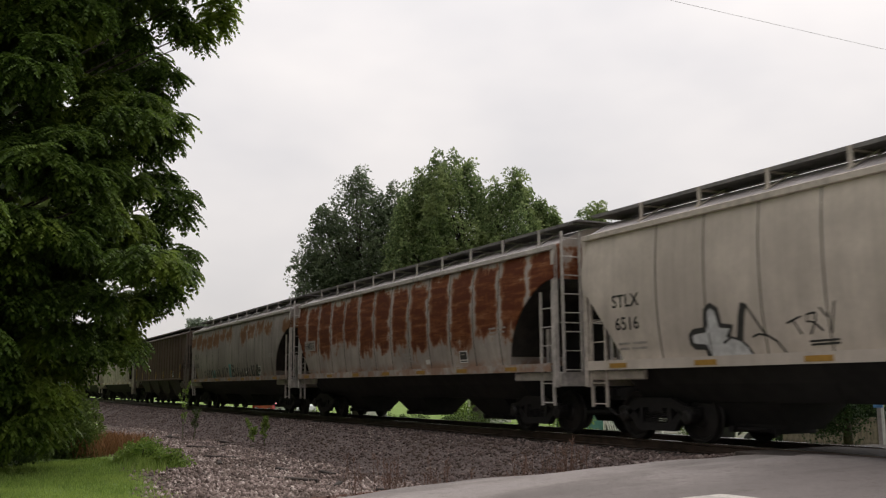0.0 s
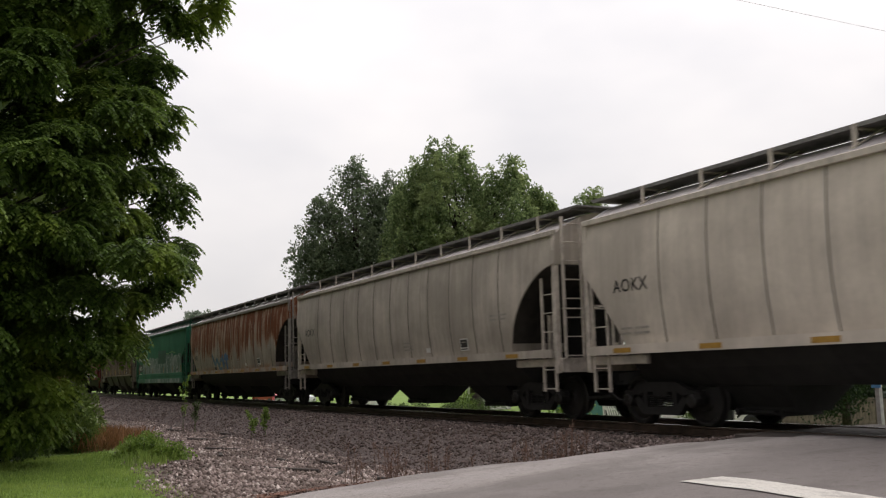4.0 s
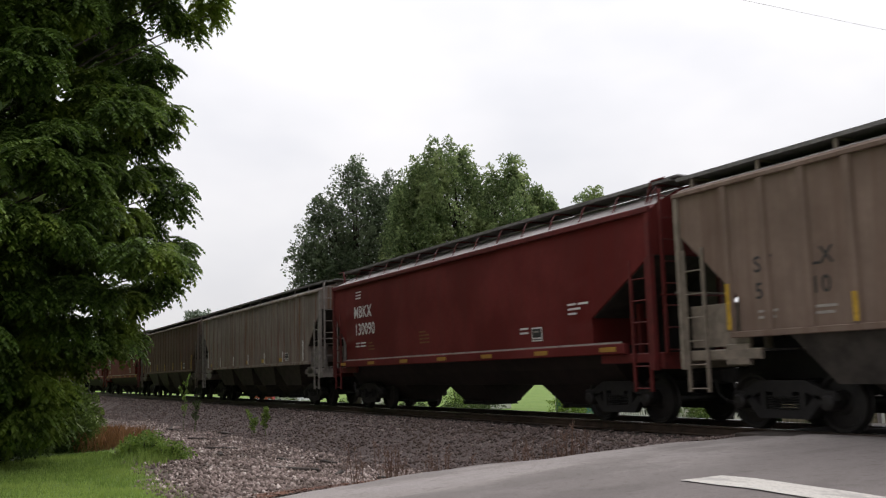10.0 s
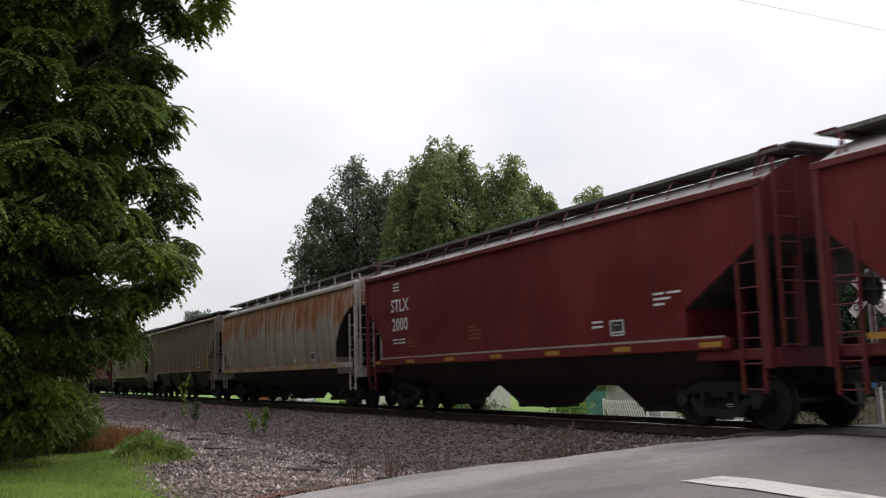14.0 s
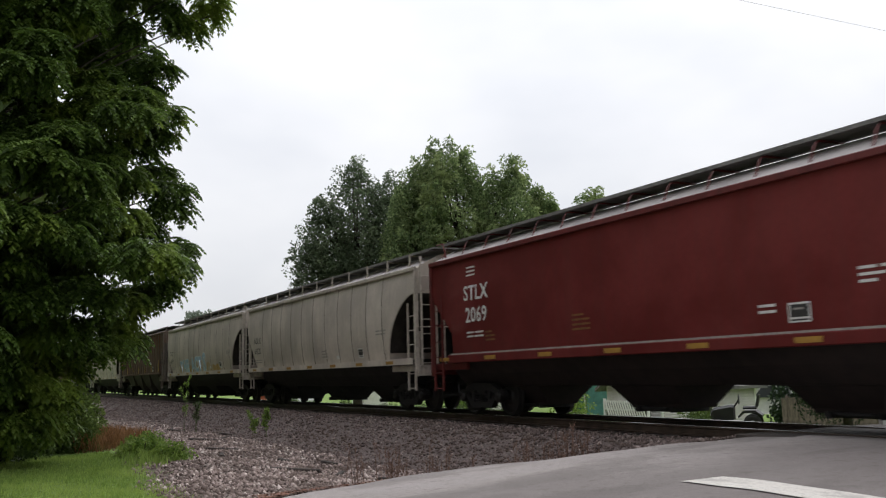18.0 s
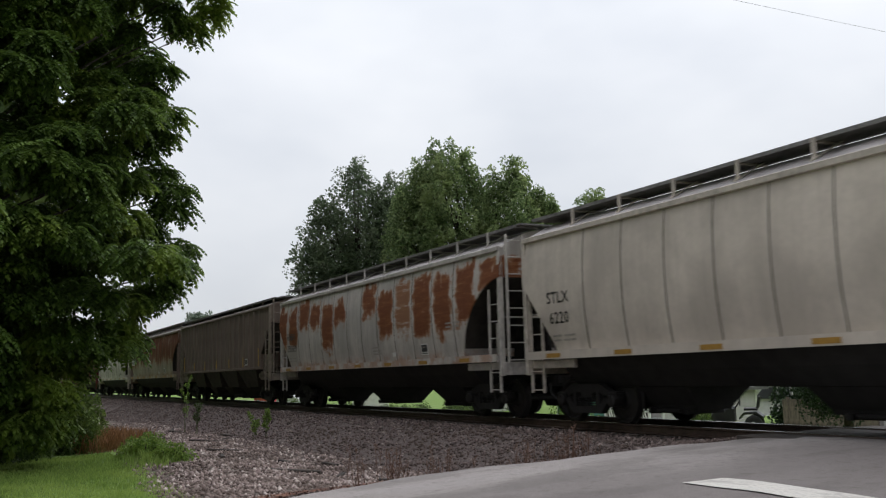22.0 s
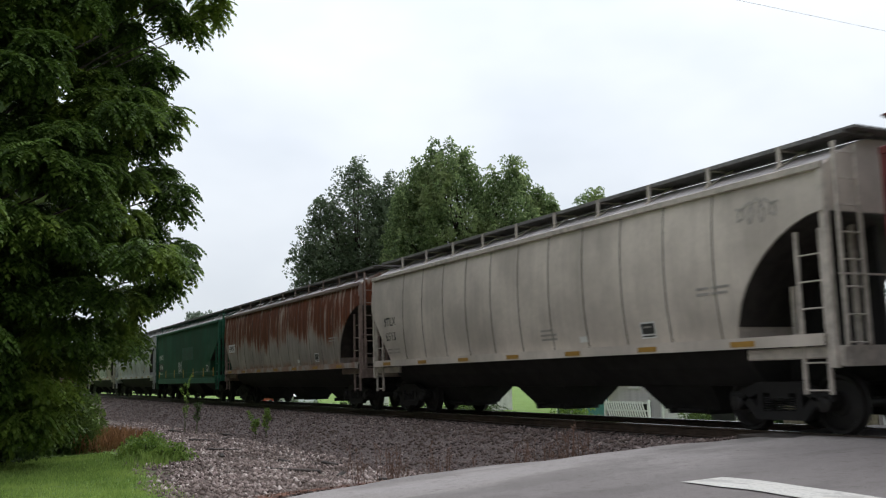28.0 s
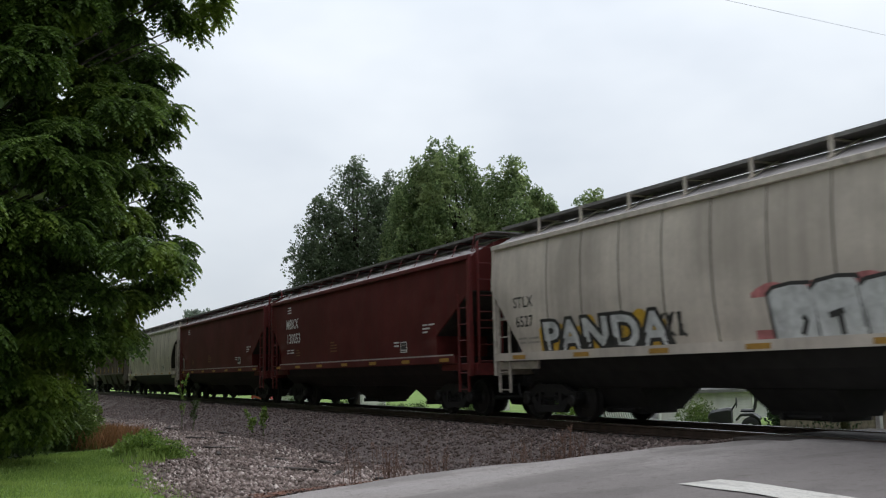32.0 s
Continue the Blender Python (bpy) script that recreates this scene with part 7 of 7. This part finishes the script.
def house():
    """A small white house; its near corner stands at HOUSE, one wall faces the track and one the road."""
    w, d = 3.2, 4.6
    z = ground_at(*HOUSE) - 0.25
    h = 0.42 - z
    ob = thing("house", "low white house with lapped siding and a grey roof", "house", at=(HOUSE[0], HOUSE[1], z))
    put("wall", Geo().box(-w + 0.03, -0.03, 0.03, d - 0.03, 0, h).mesh("wall"), SIDING, ob)
    lap = ((0.03, 0.012), (-0.034, 0.0), (0.014, 0.092), (0.03, 0.092))
    front = Geo().sweep([[(x, a, b) for a, b in lap] for x in (-w + 0.1, -0.1)]).mesh("siding_board")
    side = Geo().sweep([[(-a, y, b) for a, b in lap] for y in (0.1, d - 0.1)]).mesh("siding_board")
    for i in range(int(h / 0.1)):
        put("siding_board", front, SIDING, ob, "", pose(0, 0, 0.1 * i))
        put("siding_board", side, SIDING, ob, "", pose(0, 0, 0.1 * i))
    for x, y in ((-w, 0.0), (-0.07, -0.03), (-0.07, d - 0.1)):
        put("corner_board", Geo().box(x, x + 0.1, y, y + 0.1, 0, h).mesh("corner_board"), WHITE, ob, "white corner board")
    put("roof", Geo().sweep([[(-w - 0.3, y, h - 0.1), (-w / 2, y, h + 1.0), (0.3, y, h - 0.1), (0.3, y, h - 0.22), (-w / 2, y, h + 0.86), (-w - 0.3, y, h - 0.22)] for y in (-0.35, d + 0.35)]).mesh("roof"), SHINGLE, ob)
    put("gable", Geo().plate([(-w + 0.05, h), (-0.05, h), (-w / 2, h + 0.9)], 0.0, 0.06).mesh("gable"), SIDING, ob)
    x, ww, z0, z1 = -1.75, 0.5, h + 0.02, h + 0.42
    win = put("window", Geo().box(x, x + ww, -0.03, 0.04, z0, z1).mesh("window"), GLASS, ob, "dark window")
    for a, b, c, e in ((x - 0.1, x, z0 - 0.1, z1 + 0.1), (x + ww, x + ww + 0.1, z0 - 0.1, z1 + 0.1), (x, x + ww, z0 - 0.1, z0), (x, x + ww, z1, z1 + 0.1), (x, x + ww, (z0 + z1) / 2, (z0 + z1) / 2 + 0.05)):
        put("window_frame", Geo().box(a, b, -0.06, 0.04, c, e).mesh("window_frame"), WHITE, win, "white window frame")


def lattice():
    """A white railing of slanting slats in front of the house."""
    x, y = -29.25, 21.8
    z = -0.88
    ob = thing("railing", "low white railing with slanted slats before the house", "railing", at=(x, y, z))
    for zz in (0.12, 0.42, 0.70):
        put("rail_bar", Geo().box(0, 2.45, 0, 0.05, zz, zz + 0.06).mesh("rail_bar"), WHITE, ob)
    me = Geo().sweep([[(a, -0.03, b), (a + 0.075, -0.03, b), (a + 0.075, -0.005, b), (a, -0.005, b)] for a, b in ((0.3, 0.06), (0.0, 0.78))]).mesh("slat")
    for i in range(16):
        put("slat", me, WHITE, ob, "", pose(0.14 * i, 0, 0))
    # a dark sheet stands in for the shade seen between the slats
    put("shade_sheet", Geo().box(-0.05, 2.5, 0.10, 0.13, -0.4, 0.76).mesh("shade_sheet"), IRON, ob, "dark sheet for the shade behind the slats")
    for a in (-0.08, 2.45):
        put("post", Geo().box(a, a + 0.08, -0.02, 0.07, -0.6, 0.84).mesh("post"), WHITE, ob)


def wheel_on(parent, x, y, z, r, w, rim=None):
    wh = put("wheel", Geo().turned([(r * 0.55, -w / 2), (r * 0.95, -w / 2), (r, -w / 3), (r, w / 3), (r * 0.95, w / 2), (r * 0.55, w / 2)], (0, 0, 0), "Y", 18).mesh("tyre", True), TYRE, parent, "black rubber tyre", pose(x, y, z))
    put("rim", Geo().turned([(0.02, -w / 2 - 0.01), (r * 0.5, -w / 2 + 0.01), (r * 0.56, 0), (r * 0.5, w / 2 - 0.01), (0.02, w / 2 + 0.01)], (0, 0, 0), "Y", 14).mesh("rim"), rim or GALV, wh, "metal rim")


def mower():
    z = ground_at(-22.5, 21.9) + 0.08
    ob = thing("riding_mower", "black riding lawn mower parked before the house", "mower", at=(-22.5, 21.9, z))
    ob.rotation_euler = (0, 0, radians(40))
    ob.scale = (0.95, 0.95, 0.95)
    put("hood", Geo().sweep([[(x, -w, 0.35), (x, w, 0.35), (x, w, h), (x, w * 0.7, h + 0.08), (x, -w * 0.7, h + 0.08), (x, -w, h)] for x, w, h in ((-0.85, 0.22, 0.55), (-0.75, 0.26, 0.68), (-0.2, 0.28, 0.78), (-0.1, 0.26, 0.75))]).mesh("hood"), BLACK, ob)
    put("deck", Geo().box(-0.5, 0.45, -0.52, 0.52, 0.14, 0.30, 0.04).mesh("deck"), BLACK, ob)
    put("fender", Geo().sweep([[(x, -0.45, z0), (x, 0.45, z0), (x, 0.45, z0 + 0.07), (x, -0.45, z0 + 0.07)] for x, z0 in ((0.05, 0.42), (0.2, 0.58), (0.6, 0.60), (0.8, 0.45))]).mesh("fender"), BLACK, ob)
    seat = put("seat", Geo().box(0.2, 0.62, -0.22, 0.22, 0.70, 0.80, 0.04).mesh("seat"), BLACK, ob)
    put("backrest", Geo().sweep([[(x, -0.2, zz), (x + 0.08, -0.2, zz), (x + 0.08, 0.2, zz), (x, 0.2, zz)] for x, zz in ((0.58, 0.78), (0.66, 1.16))]).mesh("backrest"), BLACK, seat)
    put("steering_column", Geo().tube((-0.15, 0, 0.7), (0.05, 0, 1.0), 0.025).mesh("steering_column"), BLACK, ob)
    put("steering_wheel", Geo().turned([(0.15, -0.015), (0.18, 0.0), (0.15, 0.015)], (0.06, 0, 1.02), "X", 14).mesh("steering_wheel"), BLACK, ob)
    for y in (-0.42, 0.42):
        wheel_on(ob, -0.62, y, 0.2, 0.2, 0.16)
        wheel_on(ob, 0.5, y, 0.28, 0.28, 0.22)


def vehicle(name, label, x, y, turn, body, profile, wheels, wide, windows, category):
    z = ground_at(x, y)
    ob = thing(name, label, category, at=(x, y, z))
    ob.rotation_euler = (0, 0, radians(turn))
    w = wide / 2
    g = Geo()
    g.sweep([[(a, -w * 0.9, b) for a, b in profile], [(a, -w, b * 0.99) for a, b in profile], [(a, w, b * 0.99) for a, b in profile], [(a, w * 0.9, b) for a, b in profile]])
    put("body", g.mesh("body"), body, ob)
    for outline in windows:
        for s in (-1, 1):
            put("side_window", Geo().plate(outline, s * (w + 0.004), s * (w - 0.02)).mesh("side_window"), GLASS, ob, "dark glass")
    for wx in wheels:
        for s in (-1, 1):
            wheel_on(ob, wx, s * (w - 0.1), 0.36, 0.36, 0.22)
    return ob


SEDAN = [(-2.2, 0.35), (-2.25, 0.75), (-2.1, 0.92), (-1.2, 1.0), (-0.6, 1.42), (0.75, 1.44), (1.5, 1.02), (2.15, 0.92), (2.25, 0.6), (2.2, 0.35)]
SEDAN_WIN = [[(-1.0, 1.02), (-0.55, 1.36), (0.05, 1.38), (0.05, 1.02)], [(0.12, 1.02), (0.12, 1.38), (0.7, 1.38), (1.25, 1.02)]]
PICKUP = [(-2.7, 0.45), (-2.75, 0.8), (-2.65, 1.08), (-1.35, 1.16), (-0.75, 1.82), (0.55, 1.84), (0.62, 1.15), (2.7, 1.15), (2.72, 0.5), (2.6, 0.42)]
PICKUP_WIN = [[(-1.1, 1.2), (-0.68, 1.72), (-0.1, 1.74), (-0.1, 1.2)], [(-0.02, 1.2), (-0.02, 1.74), (0.45, 1.74), (0.45, 1.2)]]


def crossbuck():
    x, y = -13.39, 17.0
    z = ground_at(x, y)
    ob = thing("crossing_sign", "white railroad crossing sign on a galvanised post", "crossing sign", at=(x, y, z))
    put("post", Geo().box(-0.05, 0.05, -0.05, 0.05, -0.1, 4.35 - 0.6, 0.01).mesh("post"), GALV, ob, "galvanised steel post")
    top = 3.25
    for a, t, s in ((45, "RAILROAD", -0.06), (-45, "CROSSING", -0.075)):
        m = pose(0, s, top + 0.0, 0, a, 0)
        blade = put("blade", Geo().box(-0.61, 0.61, -0.006, 0.006, -0.115, 0.115).mesh("blade"), WHITE, ob, "white sign blade", m)
        put("lettering", word(t, 0.13, 0.004), BLACK_INK, blade, "black letters", pose(-0.5, -0.009, -0.065))
    put("marker_plate", Geo().box(-0.11, 0.11, -0.07, -0.055, 1.28, 1.44).mesh("marker_plate"), plain("blue_sign_paint", (0.10, 0.28, 0.55), 0.5), ob, "small blue plate")
    put("base_collar", Geo().box(-0.09, 0.09, -0.09, 0.09, -0.05, 0.25, 0.02).mesh("base_collar"), GALV, ob)


house()
lattice()
mower()
vehicle("pickup_truck", "white pickup truck parked in the yard", -32.8, 34.6, 42, WHITE, PICKUP, (-1.75, 1.75), 1.95, PICKUP_WIN, "truck")
vehicle("parked_car", "red car parked far beyond the track", -86.0, 26.0, 8, RED_CAR, SEDAN, (-1.4, 1.4), 1.8, SEDAN_WIN, "car")
vehicle("parked_car", "silver car parked far beyond the track", -80.5, 26.5, 8, SILVER_CAR, SEDAN, (-1.4, 1.4), 1.8, SEDAN_WIN, "car")
crossbuck()


def shed(name, label, x, y, w, d, h, wall, roof, turn=0):
    z = ground_at(x, y) - 0.05
    ob = thing(name, label, "shed", at=(x, y, z))
    ob.rotation_euler = (0, 0, radians(turn))
    put("wall", Geo().box(-w / 2, w / 2, -d / 2, d / 2, 0, h).mesh("wall"), wall, ob)
    put("roof", Geo().sweep([[(a, -d / 2 - 0.2, h - 0.05), (a, 0, h + 0.28 * d), (a, d / 2 + 0.2, h - 0.05), (a, d / 2 + 0.2, h - 0.13), (a, 0, h + 0.28 * d - 0.1), (a, -d / 2 - 0.2, h - 0.13)] for a in (-w / 2 - 0.2, w / 2 + 0.2)]).mesh("roof"), roof, ob)
    put("door", Geo().box(-0.45, 0.45, -d / 2 - 0.03, -d / 2 + 0.01, 0.05, min(2.0, h - 0.1)).mesh("door"), WHITE, ob, "white door")
    for a in (-w / 2, w / 2 - 0.1):
        put("corner_board", Geo().box(a, a + 0.1, -d / 2 - 0.02, -d / 2 + 0.08, 0, h).mesh("corner_board"), WHITE, ob, "white corner board")


shed("shed", "green painted shed with white corner boards", -46.0, 33.0, 3.0, 2.4, 2.2, TEAL, SHINGLE)
shed("shed", "small white shed at the back of the yard", -61.0, 35.0, 2.6, 2.2, 2.1, SIDING, SHINGLE)
shed("shed", "small pale shed far down the yard", -72.0, 30.0, 2.4, 2.2, 2.0, SIDING, SHINGLE)


def low_fence():
    ob = thing("fence", "weathered grey-brown board fence behind the yard tree", "fence")
    rf = random.Random(21)
    for i in range(44):
        x, y = -30.2 + 0.30 * i, 32.0
        z = ground_at(x, y)
        me = cached(("fence_board", i % 4), lambda: Geo().sweep([[(a, b, c) for a, b in ((0.005, -0.012), (0.29, -0.012), (0.29, 0.012), (0.005, 0.012))] for c in (0.02, 1.24, 1.30 + 0.015 * (i % 4))]).mesh("board"))
        put("board", me, FENCE_WOOD, ob, "", pose(x, y + rf.uniform(-0.01, 0.01), z - 0.02, rf.uniform(-0.6, 0.6), 0, 0))
    for zz in (0.3, 1.0):
        put("fence_rail", Geo().box(-30.2, -17.0, 32.015, 32.06, ground_at(-24, 32.0) + zz, ground_at(-24, 32.0) + zz + 0.09).mesh("fence_rail"), FENCE_WOOD, ob)
    for i in range(6):
        put("post", Geo().box(-0.05, 0.05, 0.06, 0.16, -0.1, 1.38).mesh("post"), FENCE_WOOD, ob, "", pose(-30.0 + 2.6 * i, 32.0, ground_at(-30.0 + 2.6 * i, 32.0)))


low_fence()


def far_woods():
    """A far belt of trees that closes the view."""
    r = np.random.RandomState(90)
    n = 5200
    x = -420 + 460 * r.rand(n)
    y = 175 + 40 * r.rand(n) + 0.05 * x
    top = 9 + 4.5 * np.sin(x * 0.09) * np.sin(x * 0.037 + 1) + 2 * r.rand(n)
    z = -1 + top * r.rand(n) ** 0.7
    p = np.stack([x, y, z], 1)
    me = foliage("far_woods", sprig(5, 6), p, r.normal(size=(n, 3)), 2.2 + 1.6 * r.rand(n), HAZE_LEAF, 4)
    tagged(new("far_woods", me), "far belt of trees, haze in their pale green", "woods", kind="stuff")
    n = 2600
    a = 170 + 25 * r.rand(n)
    y = -60 + 220 * r.rand(n)
    p = np.stack([-260 - a, y, -1 + (10 + 3 * np.sin(y * 0.1)) * r.rand(n) ** 0.7], 1)
    tagged(new("far_woods", foliage("far_woods", sprig(6, 6), p, r.normal(size=(n, 3)), 2.2 + 1.6 * r.rand(n), HAZE_LEAF, 7)), "far belt of trees, haze in their pale green", "woods", kind="stuff")


far_woods()
# overhead wire along the road, between two poles out of the camera's sight
g = Geo()
rings = []
for i in range(33):
    y = -45 + 3.75 * i
    z = 7.55 + 0.00042 * (y - 14) ** 2
    rings.append([(-11.8 + 0.0032 * math.cos(a), y, z + 0.0032 * math.sin(a)) for a in (0.5, 1.75, 3.0, 4.27, 5.5)])
g.sweep(rings)
line = thing("power_line", "single thin overhead wire above the road edge", "power line")
put("wire", g.mesh("wire"), GALV, line)
for y in (-45, 75):
    gz = ground_at(-11.8, y)
    put("pole", Geo().tube((-11.95, y, gz - 0.5), (-11.95, y, 9.6), 0.15, 0.11, 10).mesh("pole"), BARK, line, "wooden utility pole")


# ---- movement ----
def travel(t):
    return SPEED * t + GAIN * t * t / 2


def motions():
    stops = [0, 1, 2, 3, 4, 6, 8, 10, 12, 14, 16, 18, 20, 22, 24, 26, 28, 29, 30, 31, 32]
    turns = [(k / FPS, Matrix.Rotation(travel(k / FPS) / 0.457, 4, "Y")) for k in range(32 * FPS + 1)]
    for car, start in CARS:
        walk(car, [(t, pose(start + travel(t), TRACK_Y, 0)) for t in stops])
        for ob in car.children:
            if ob.name.startswith("wheelset"):
                place = Matrix.Translation(ob.location)
                near = [k for k, (t, m) in enumerate(turns) if -62 < start + travel(t) < 11]
                near = sorted({0, len(turns) - 1, *near}) if near else [0, len(turns) - 1]
                first, last = near[1] if len(near) > 2 else 0, near[-2] if len(near) > 2 else 0
                # the wheels roll while the car is near enough for it to be seen
                walk(ob, [(turns[k][0], place @ turns[min(max(k, first), last)][1]) for k in near])


motions()
